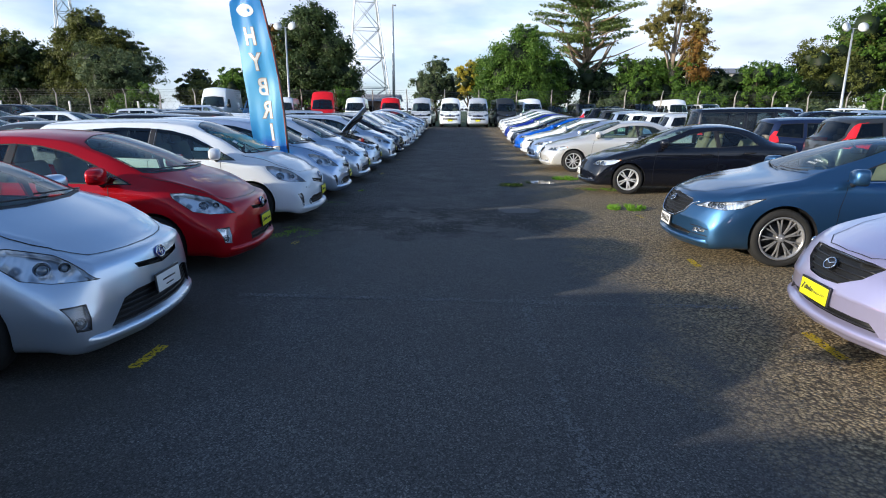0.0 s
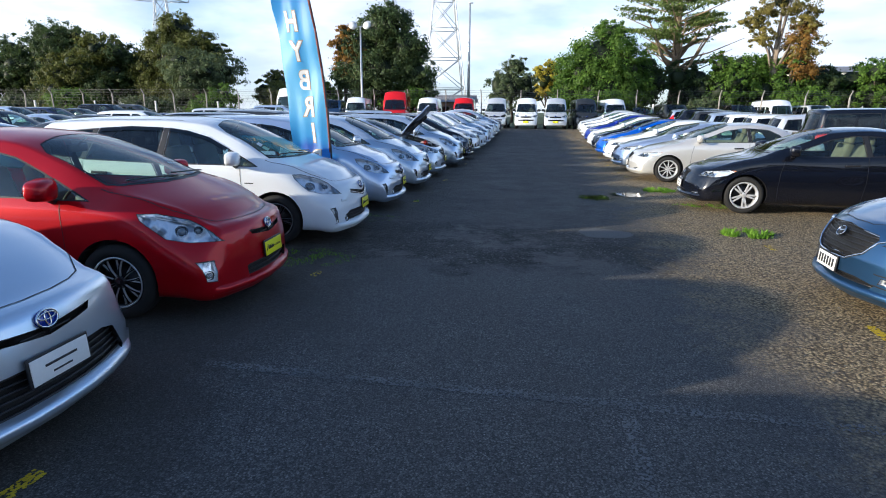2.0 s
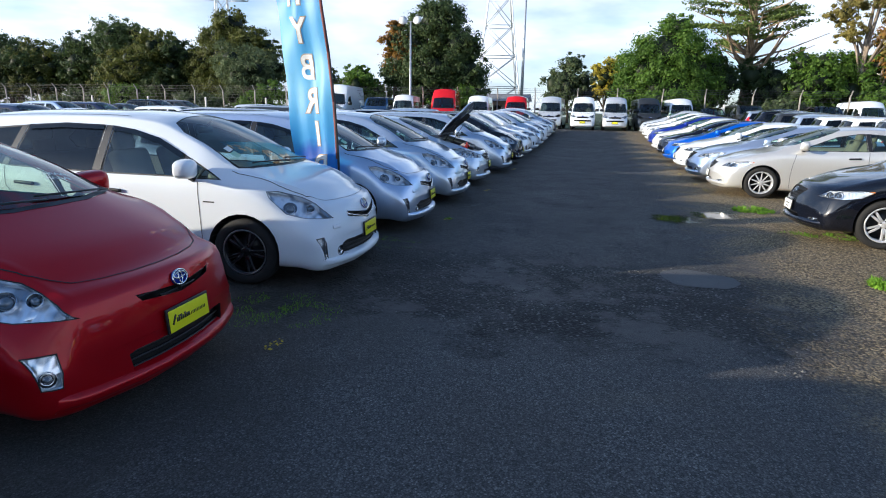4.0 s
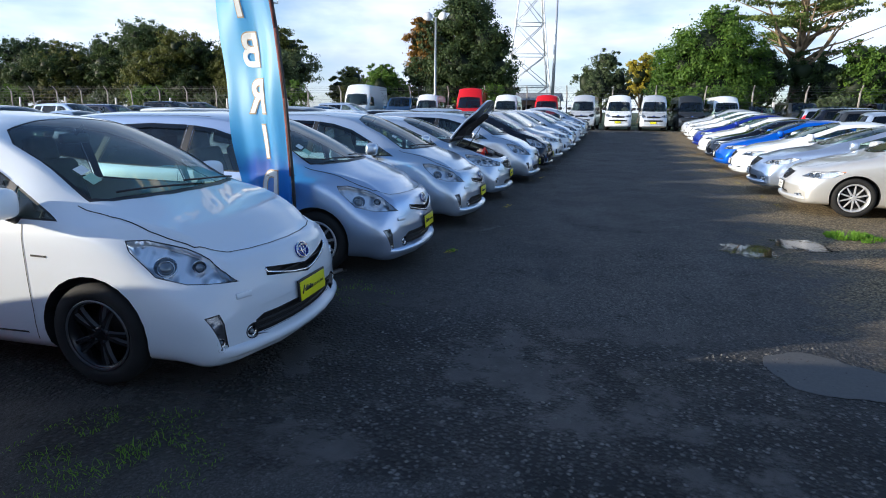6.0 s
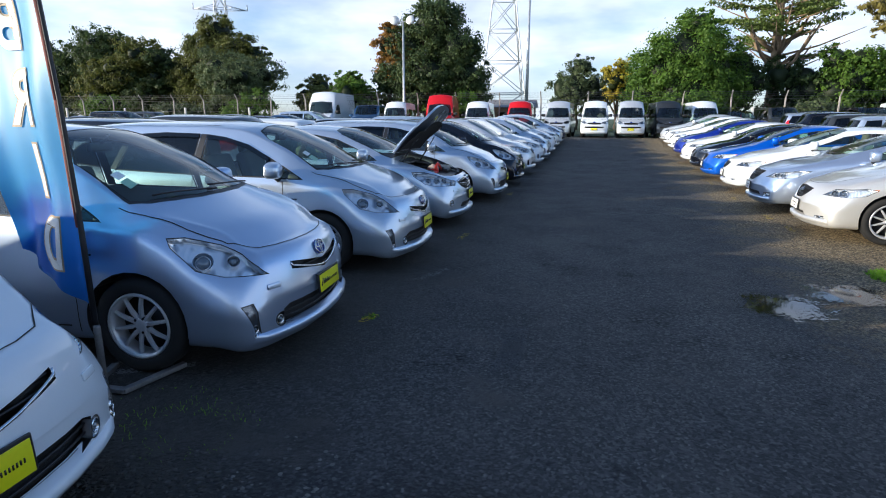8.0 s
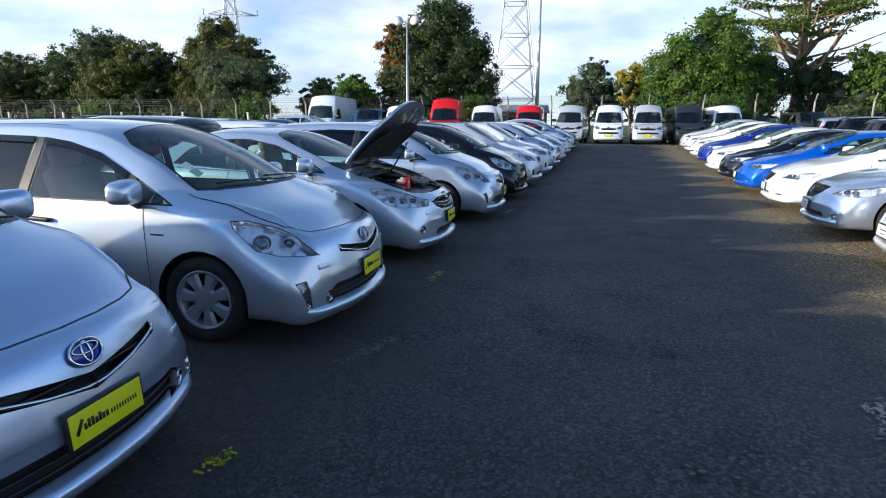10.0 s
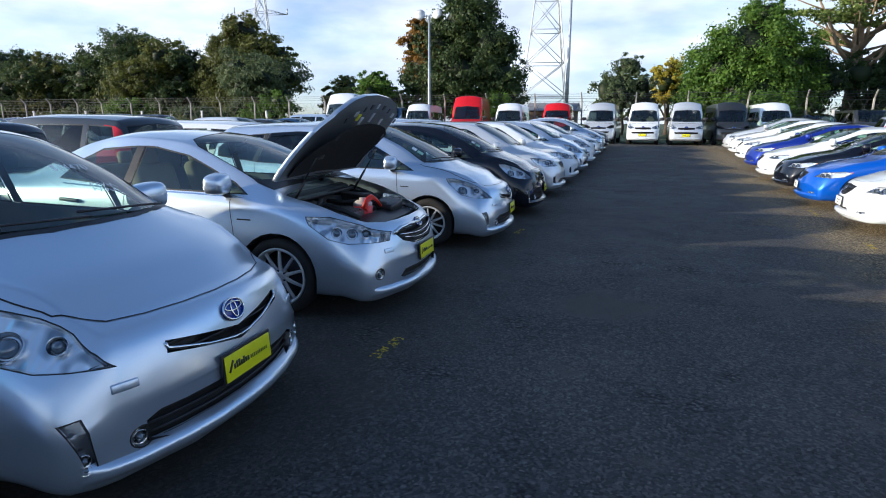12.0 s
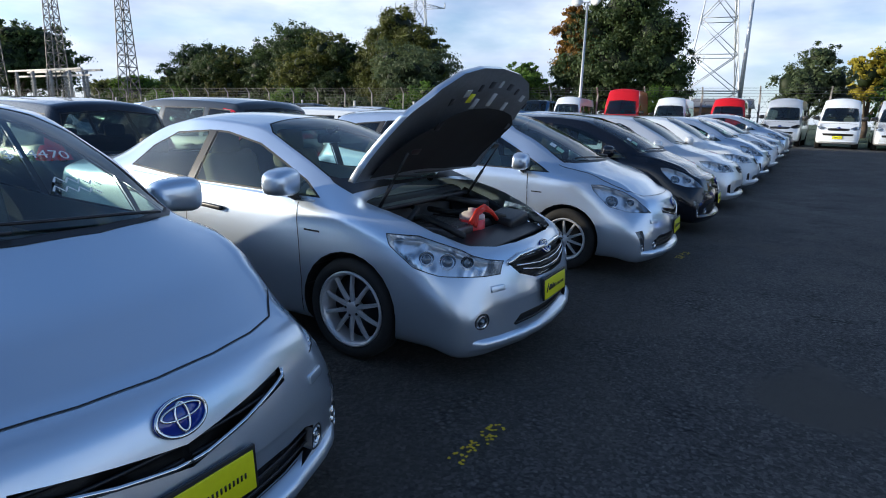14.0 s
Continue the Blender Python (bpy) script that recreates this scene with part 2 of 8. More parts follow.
def tube(bm, pts, radii, seg=6, mat=0):
    """A tapered tube along points."""
    pts = [Vector(p) for p in pts]
    if isinstance(radii, (int, float)):
        radii = [radii] * len(pts)
    rings = []
    for i, (p, r) in enumerate(zip(pts, radii)):
        d = (pts[min(i + 1, len(pts) - 1)] - pts[max(i - 1, 0)]).normalized()
        a = d.cross(Vector((0, 0, 1)) if abs(d.z) < 0.9 else Vector((1, 0, 0))).normalized()
        b = d.cross(a)
        rings.append([bm.verts.new(p + (a * math.cos(2 * math.pi * k / seg) + b * math.sin(2 * math.pi * k / seg)) * r) for k in range(seg)])
    for u, v in zip(rings, rings[1:]):
        for k in range(seg):
            f = bm.faces.new((u[k], u[(k + 1) % seg], v[(k + 1) % seg], v[k]))
            f.smooth, f.material_index = True, mat
    for r in (rings[0][::-1], rings[-1]):
        bm.faces.new(r).material_index = mat


def curve_of(pairs):
    """A smooth monotone curve through (x, value) pairs, as a function."""
    pr = sorted(pairs)
    xs, ys = [p[0] for p in pr], [p[1] for p in pr]
    h = [b - a for a, b in zip(xs, xs[1:])]
    d = [(b - a) / k for a, b, k in zip(ys, ys[1:], h)]
    t = [d[0]]
    for i in range(1, len(d)):
        if d[i - 1] * d[i] <= 0:
            t.append(0.0)
        else:
            w1, w2 = 2 * h[i] + h[i - 1], h[i] + 2 * h[i - 1]
            t.append((w1 + w2) / (w1 / d[i - 1] + w2 / d[i]))
    t.append(d[-1])

    def f(x):
        if x <= xs[0]:
            return ys[0]
        if x >= xs[-1]:
            return ys[-1]
        i = max(k for k in range(len(xs) - 1) if xs[k] <= x)
        s = (x - xs[i]) / h[i]
        return ((1 + 2 * s) * (1 - s) ** 2 * ys[i] + s * (1 - s) ** 2 * h[i] * t[i] + s * s * (3 - 2 * s) * ys[i + 1] + s * s * (s - 1) * h[i] * t[i + 1])
    return f


def ground_z(y):
    """The yard is level, and rises gently towards its far end."""
    s = min(1, max(0, (y - 24.0) / 20.0))
    return 0.47 * s * s * (3 - 2 * s)

# ---- cars ----
from mathutils.bvhtree import BVHTree
from mathutils import interpolate


def smooth01(s):
    s = min(1, max(0, s))
    return s * s * (3 - 2 * s)


def shell(s):
    """The outer skin of a car. Nose at x = 0, tail at -length; z is 0 at the road."""
    L = s["length"]
    top, edge, belt = curve_of(s["top"]), curve_of(s["edge"]), curve_of(s["belt"])
    bot, wide = curve_of(s["bottom"]), curve_of(s["wide"])
    wbelt, wedge = curve_of(s["belt_w"]), curve_of(s["edge_w"])
    W = max(v for _, v in s["wide"])
    stations = [0, .008, .02, .04, .065, .1, .14, .19, .25, .32, .4, .5]
    x = .6
    while x < L - .55:
        stations.append(x)
        x += .09
    stations += [L - d for d in (.5, .4, .32, .25, .18, .12, .07, .035, .012, 0)]
    counts = (2, 2, 2, 3, 4, 3, 3, 6, 4, 3, 3)
    bowf, bowr = s.get("bow", .28), s.get("bow_rear", .16)

    def warp(x, y):
        a = (abs(y) / W) ** 2.2
        return -x - bowf * a * (1 - smooth01(x / 1.5)) + bowr * a * smooth01((x - L + .9) / .9)

    rings = []
    for x in stations:
        zb, zl, ze, zt, w = bot(-x), belt(-x), edge(-x), top(-x), wide(-x)
        wb, we = wbelt(-x), wedge(-x)
        k = zl - zb
        ctl = [(0, zb), (.78 * w, zb), (.94 * w, zb + .05 * k), (.985 * w, zb + .17 * k), (w, zb + .45 * k), (.99 * w, zb + .78 * k), (wb, zl),
               (we, ze), (we * .9, ze + .34 * (zt - ze)), (we * .62, ze + .74 * (zt - ze)), (we * .3, ze + .94 * (zt - ze)), (0, zt)]
        pts = []
        for i in range(len(ctl) - 1):
            p0, p1, p2 = Vector(ctl[max(i - 1, 0)]), Vector(ctl[i]), Vector(ctl[i + 1])
            p3 = Vector(ctl[i + 2]) if i + 2 < len(ctl) else Vector((-ctl[i][0], ctl[i][1]))
            if i == 0:
                p0 = Vector((-ctl[1][0], ctl[1][1]))
            d = (p2 - p1).length + 1e-6
            m1 = (p2 - p0) * (d / ((p2 - p1).length + (p1 - p0).length + 1e-6))
            m2 = (p3 - p1) * (d / ((p3 - p2).length + (p2 - p1).length + 1e-6))
            if i == 6:
                m1, m2 = m1 * .35 + (p2 - p1) * .65, m2 * .35 + (p2 - p1) * .65
            n = counts[i]
            for j in range(n):
                u = j / n
                pts.append((1 + 2 * u) * (1 - u) ** 2 * p1 + u * (1 - u) ** 2 * m1 + u * u * (3 - 2 * u) * p2 + u * u * (u - 1) * m2)
        pts.append(Vector(ctl[-1]))
        rings.append((x, pts))
    bm = bmesh.new()
    loops = []
    for x, pts in rings:
        n = len(pts)
        full = [(p.x, p.y) for p in pts] + [(-p.x, p.y) for p in pts[-2:0:-1]]
        loops.append([bm.verts.new((warp(x, y), y, z)) for y, z in full])
    for a, b in zip(loops, loops[1:]):
        m = len(a)
        for i in range(m):
            bm.faces.new((a[i], a[(i + 1) % m], b[(i + 1) % m], b[i]))
    for x, lp in ((rings[0][0], loops[0]), (rings[-1][0], loops[-1])):      # close nose and tail with level strips
        m, h = len(lp), len(lp) // 2
        cols = 8
        rows = []
        for i in range(1, h):
            a, b = lp[i], lp[m - i]
            row = [a]
            for c in range(1, cols):
                y = a.co.y + (b.co.y - a.co.y) * c / cols
                row.append(bm.verts.new((warp(x, y), y, a.co.z)))
            rows.append(row + [b])
        for r1, r2 in zip(rows, rows[1:]):
            for c in range(cols):
                bm.faces.new((r1[c], r1[c + 1], r2[c + 1], r2[c]))
        for r, end in ((rows[0], lp[0]), (rows[-1], lp[h])):
            for c in range(cols):
                bm.faces.new((r[c], r[c + 1], end))
    bmesh.ops.remove_doubles(bm, verts=bm.verts, dist=0.0006)
    bmesh.ops.recalc_face_normals(bm, faces=bm.faces)
    return bm


def region(bm, poly, axes, want):
    """Cuts the outline poly (convex, in the two axes) into the skin and returns the faces inside it."""
    a, b = axes
    lo, hi = [min(p[i] for p in poly) - .3 for i in (0, 1)], [max(p[i] for p in poly) + .3 for i in (0, 1)]
    inside = []
    for f in bm.faces:
        c = f.calc_center_median()
        if lo[0] < c[a] < hi[0] and lo[1] < c[b] < hi[1] and want(c, f.normal):
            inside.append(f)
    area = sum(p[0] * q[1] - q[0] * p[1] for p, q in zip(poly, poly[1:] + poly[:1]))
    if area < 0:
        poly = poly[::-1]
    for p, q in zip(poly, poly[1:] + poly[:1]):
        if not inside:
            break
        co, no = Vector(), Vector()
        co[a], co[b] = p
        no[a], no[b] = q[1] - p[1], p[0] - q[0]
        if no.length < 1e-6:
            continue
        no.normalize()
        geom = list({v for f in inside for v in f.verts}) + list({e for f in inside for e in f.edges}) + inside
        res = bmesh.ops.bisect_plane(bm, geom=geom, dist=1e-5, plane_co=co, plane_no=no)
        inside = [f for f in res["geom"] if isinstance(f, bmesh.types.BMFace) and f.is_valid and (f.calc_center_median() - co).dot(no) < 0]
    return inside


def take(bm, faces, push=Vector(), rim=0.0, walls=False):
    """Takes faces out of the skin as a mesh of its own, pushed in, with an inset rim (material 1) and side walls (material 2)."""
    out = bmesh.new()
    at = {}
    chosen = set(faces)
    for f in faces:
        for v in f.verts:
            if v not in at:
                at[v] = out.verts.new(v.co + push)
    for f in faces:
        try:
            out.faces.new([at[v] for v in f.verts])
        except ValueError:
            pass
    made = out.faces[:]
    if walls:
        for f in faces:
            for e in f.edges:
                if sum(1 for g in e.link_faces if g in chosen) == 1:
                    v, w = e.verts
                    q = out.faces.new((out.verts.new(v.co), out.verts.new(w.co), at[w], at[v]))
                    q.material_index = 2
    if rim:
        out.normal_update()
        ring = bmesh.ops.inset_region(out, faces=made, thickness=rim, use_even_offset=True, use_boundary=True)["faces"]
        for f in ring:
            f.material_index = 1
    bmesh.ops.delete(bm, geom=faces, context="FACES")
    return out


def circle(cx, cz, r, n=26, sx=1.0):
    return [(cx + sx * r * math.cos(2 * math.pi * i / n), cz + r * math.sin(2 * math.pi * i / n)) for i in range(n)]


def ribbon(tree, pts, axis, side, width, lift=.0025):
    """A thin dark strip laid on the skin along points given in the plane across axis ('x' front view, 'y' side view, 'z' from above)."""
    bm = bmesh.new()
    hits, steps = [], []
    for p, q in zip(pts, pts[1:]):
        n = max(2, int(math.hypot(q[0] - p[0], q[1] - p[1]) / .03))
        steps += [(p[0] + (q[0] - p[0]) * i / n, p[1] + (q[1] - p[1]) * i / n) for i in range(n)]
    steps.append(pts[-1])
    for u, v in steps:
        if axis == "y":
            o, d = Vector((u, side * 3, v)), Vector((0, -side, 0))
        elif axis == "x":
            o, d = Vector((side * 3, u, v)), Vector((-side, 0, 0))
        else:
            o, d = Vector((u, v, 4)), Vector((0, 0, -1))
        loc, nor, _, _ = tree.ray_cast(o, d)
        if loc is not None:
            hits.append((loc + nor * lift, nor))
    prev = None
    for i, (p, n) in enumerate(hits):
        d = hits[min(i + 1, len(hits) - 1)][0] - hits[max(i - 1, 0)][0]
        if d.length < 1e-6 or d.length > .3:
            prev = None
            continue
        c = n.cross(d.normalized()) * (width / 2)
        cur = (bm.verts.new(p + c), bm.verts.new(p - c))
        if prev:
            bm.faces.new((prev[0], prev[1], cur[1], cur[0]))
        prev = cur
    return bm


def wheel_meshes(r, rim_r, width, style):
    """Tyre and rim of a wheel whose outer face looks along +y (z up)."""
    flat = pose(0, 0, 0, -90, 0, 0)                 # lathe axis z -> +y
    ty = bmesh.new()
    h = width / 2
    lathe(ty, [(rim_r, -h * .8), (rim_r + .02, -h), (r - .03, -h), (r - .008, -h * .8), (r, -h * .45), (r - .004, -h * .4), (r, -h * .3), (r, h * .3),
               (r - .004, h * .4), (r, h * .45), (r - .008, h * .8), (r - .03, h), (rim_r + .02, h), (rim_r, h * .8)], 40, flat, closed=True)
    rm = bmesh.new()
    lathe(rm, [(rim_r + .004, -h * .8), (rim_r + .004, h * .86), (rim_r - .008, h * .92), (rim_r - .022, h * .80), (rim_r - .03, h * .2), (rim_r - .03, -h * .8)], 40, flat, closed=True)
    lathe(rm, [(rim_r + .002, h * .935), (rim_r - .009, h * .945), (rim_r - .012, h * .90), (rim_r + .002, h * .90)], 40, flat, mat=2, closed=True)
    lathe(rm, [(.0, h * .0), (rim_r - .03, h * .0 - .02), (rim_r - .03, h * .0 - .03), (0, h * .0 - .03)], 30, flat, mat=1)
    lathe(rm, [(.055, h * .2), (.05, h * .66), (.03, h * .72), (.0, h * .72)], 20, flat)

    def spoke(a0, w0, w1, z0=.66, z1=.72, lean=0.0):
        sp = bmesh.new()
        n = 6
        rows_ = []
        for i in range(n + 1):
            t = i / n
            rad = .035 + (rim_r - .055) * t
            ww = w0 + (w1 - w0) * t
            zz = h * (z0 + (z1 - z0) * t + .10 * math.sin(math.pi * t))
            ang = lean * t
            row = []
            for sx, dz in ((-1, -.02), (-.6, 0), (.6, 0), (1, -.02)):
                px, py = sx * ww / 2, rad
                row.append(sp.verts.new((px * math.cos(ang) - py * math.sin(ang), px * math.sin(ang) + py * math.cos(ang), zz + dz)))
            rows_.append(row)
        edge_bm, mid_bm = bmesh.new(), bmesh.new()
        for k, tgt in ((0, edge_bm), (1, mid_bm), (2, edge_bm)):
            for ra, rb in zip(rows_, rows_[1:]):
                tgt.faces.new([tgt.verts.new(v.co) for v in (ra[k], ra[k + 1], rb[k + 1], rb[k])])
        for tgt, mt in ((edge_bm, 2), (mid_bm, 0)):
            bmesh.ops.remove_doubles(tgt, verts=tgt.verts, dist=1e-5)
            join(rm, tgt, flat @ pose(0, 0, 0, 0, 0, math.degrees(a0)), mt)
        sp.free()

    if style == "ten":
        for i in range(10):
            spoke(2 * math.pi * i / 10, .034, .022)
    elif style == "seven":
        for i in range(7):
            spoke(2 * math.pi * i / 7, .05, .034)
    elif style == "twin":
        for i in range(5):
            for d in (-.16, .16):
                spoke(2 * math.pi * i / 5 + d, .036, .030)
    elif style == "five":
        for i in range(5):
            spoke(2 * math.pi * i / 5, .075, .05)
    elif style == "mesh":
        for i in range(9):
            for d in (-.13, .13):
                spoke(2 * math.pi * i / 9, .022, .016, lean=d)
    elif style == "cap":
        for i in range(7):
            spoke(2 * math.pi * i / 7, .05, .12, .70, .78)
        lathe(rm, [(.0, h * .80), (.07, h * .80), (.10, h * .72), (.10, h * .4), (.0, h * .4)], 24, flat)
    elif style == "steel":
        lathe(rm, [(.0, h * .55), (.06, h * .55), (.1, h * .3), (rim_r - .05, h * .35), (rim_r - .02, h * .6), (rim_r - .02, h * .2), (0, h * .1)], 30, flat)
    for i in range(5):
        a = 2 * math.pi * (i + .5) / 5
        tmp = bmesh.new()
        bmesh.ops.create_cone(tmp, segments=6, radius1=.011, radius2=.009, depth=.02, cap_ends=True)
        join(rm, tmp, flat @ Matrix.Translation((.048 * math.cos(a), .048 * math.sin(a), h * .62)), 1)
    return ty, rm


def oval_badge(bm, m, w, h, maker):
    """A maker's badge, drawn as plain ovals in its colours: chrome ring on a ground."""
    def ring(rx, ry, r, cx=0, cy=0, z=.006, mat=0):
        n, k = 28, 6
        rows = []
        for i in range(n):
            a = 2 * math.pi * i / n
            c = Vector((cx + rx * math.cos(a), cy + ry * math.sin(a), z))
            o = Vector((math.cos(a), math.sin(a), 0))
            rows.append([bm.verts.new(m @ (c + o * r * math.cos(2 * math.pi * j / k) + Vector((0, 0, r * .7 * math.sin(2 * math.pi * j / k))))) for j in range(k)])
        for i in range(n):
            for j in range(k):
                f = bm.faces.new((rows[i][j], rows[(i + 1) % n][j], rows[(i + 1) % n][(j + 1) % k], rows[i][(j + 1) % k]))
                f.smooth, f.material_index = True, mat
    back = bmesh.new()
    bmesh.ops.create_cone(back, segments=28, radius1=1, radius2=.9, depth=.008, cap_ends=True)
    bmesh.ops.scale(back, vec=(w / 2, h / 2, 1), verts=back.verts)
    join(bm, back, m, 1)
    ring(w / 2 - .005, h / 2 - .005, .006)
    if maker == "a":
        ring(w * .37, h * .17, .0045, cy=h * .12, z=.008)
        ring(w * .12, h * .36, .0045, z=.008)
    else:
        for sgn in (-1, 1):
            box(bm, w * .42, .010, .006, m @ Matrix.Translation((sgn * w * .2, h * .10, .008)) @ pose(0, 0, 0, 0, 0, sgn * 24), .002)


def plate_parts(kind):
    """A number plate lying in the yz plane, facing +x: backing, plate and the bars that stand for its writing."""
    bk, pl, tx = bmesh.new(), bmesh.new(), []

    def bar(*a):
        tx.append(bmesh.new())
        box(tx[-1], *a)

    box(bk, .012, .385, .145, Matrix.Translation((-.008, 0, .004)), .004)
    box(pl, .006, .36, .125, None, .0025)
    if kind == "yellow":                                          # a maker's mark: a slanted tick, a bold row and a light row of short strokes
        for k in range(7):
            bar(.002, .013, .034 if k in (1, 2, 4) else .024, Matrix.Translation((.0038, -.115 + .0175 * k, .004 if k in (1, 2, 4) else -.001)))
        for k in range(10):
            bar(.002, .006, .018, Matrix.Translation((.0038, .012 + .0145 * k, -.003)))
        bar(.002, .014, .060, Matrix.Translation((.0038, -.140, .006)) @ pose(0, 0, 0, -32, 0, 0))
    elif kind == "white":
        for y, w, h, z in ((0, .2, .012, .012), (.0, .12, .009, -.03)):
            bar(.002, w, h, Matrix.Translation((.0038, y, z)))
    else:
        for i in range(6):
            bar(.002, .034, .075, Matrix.Translation((.0038, -.135 + .054 * i, 0)))
    return bk, pl, tx


def body_spec(L, W, H, nose, hood, cowl, roof, rear, deck, tail, lip=.24, belt0=.90, belt1=1.0, wr=.60, clear=.17, bow=.28, crown=.075, face=1.0, drop=0.0):
    """Side-view lines of a car from its main sizes. nose: height of the bonnet's front edge; hood, cowl: height and place of the
    windscreen's foot; roof, rear: where the roof begins and ends; deck: (x, z) of the rear glass's foot; tail: (x, z) of the tail's top edge."""
    h = W / 2
    mid = (cowl + roof) / 2
    f = .16 * (hood - nose)
    top = [(0, nose - .27), (-.025 * face, nose - .205), (-.07 * face, nose - .11), (-.13 * face, nose - .03), (-.19 * face, nose + .012), (-.16 - .14 * face, nose + f), (-.45 * cowl, nose + .46 * (hood - nose)),
           (-.75 * cowl, nose + .755 * (hood - nose)), (-cowl, hood), (-mid, (hood + H) / 2 + .03), (-roof, H - .035), (-(roof + .5), H),
           (-(roof + rear) / 2 - .2, H - .004), (-rear, H - .055), (-deck[0], deck[1]), (-tail[0], tail[1]), (-(L - .03), tail[1] - .2), (-L, .52)]
    edge = [(0, nose - .29), (-.05 * face, nose - .17), (-.11 * face, nose - .085), (-.18 * face, nose - .02), (-.17 - .12 * face, nose + f + .0), (-.45 * cowl, nose + .43 * (hood - nose) + .0),
            (-.75 * cowl, nose + .74 * (hood - nose) - .008), (-(cowl - .04), hood - .035 - .25 * drop), (-(cowl + .16), hood + .035 - .7 * drop), (-mid - .1, (hood + H) / 2 - .05), (-roof - .05, H - .035 - crown),
            (-(roof + .6), H - crown), (-rear, H - .05 - crown), (-deck[0] + .05, deck[1] - .02), (-tail[0], tail[1] - .04), (-(L - .03), tail[1] - .24), (-L, .50)]
    belt = [(0, nose - .31), (-.05, nose - .20), (-.12, nose - .11 - .4 * drop), (-.34, nose + .045 - drop), (-.75 * cowl, belt0 - .045 - .4 * drop), (-cowl - .1, belt0), (-roof, belt0 + .03),
            (-rear, belt1), (-tail[0] + .1, min(belt1, tail[1] - .06)), (-(L - .03), tail[1] - .28), (-L, .48)]
    bottom = [(0, lip + .02), (-.02, lip - .02), (-.08, lip - .05), (-.25, clear), (-1, clear - .01), (-(L - .8), clear), (-(L - .3), clear + .08), (-(L - .06), .30), (-L, .36)]
    wide = [(0, h * .88), (-.03, h * .925), (-.12, h * .96), (-.35, h * .985), (-.9, h * .997), (-L / 2, h), (-(L - .95), h * .995), (-(L - .4), h * .96), (-(L - .08), h * .90), (-L, h * .80)]
    belt_w = [(0, h * .80), (-.12, h * .89), (-.4, h * .935), (-.9, h * .955), (-L / 2, h * .95), (-(L - .9), h * .93), (-(L - .1), h * .85), (-L, h * .74)]
    edge_w = [(0, h * .72), (-.12, h * (.82 - 1.4 * drop)), (-.4, h * (.86 - 1.4 * drop)), (-cowl + .25, h * (.87 - .9 * drop)), (-cowl - .05, h * .835), (-cowl - .25, h * .80), (-mid, wr * 1.10 + .03), (-roof, wr * 1.02), (-(roof + .7), wr), (-rear, wr * .95), (-(L - .1), h * .72), (-L, h * .66)]
    return dict(length=L, top=top, edge=edge, belt=belt, bottom=bottom, wide=wide, belt_w=belt_w, edge_w=edge_w, bow=bow, height=H, W=W, cowl=cowl, hood=hood, roof=roof, nose=nose)


AX = {"xz": (0, 2), "yz": (1, 2), "xy": (0, 1)}


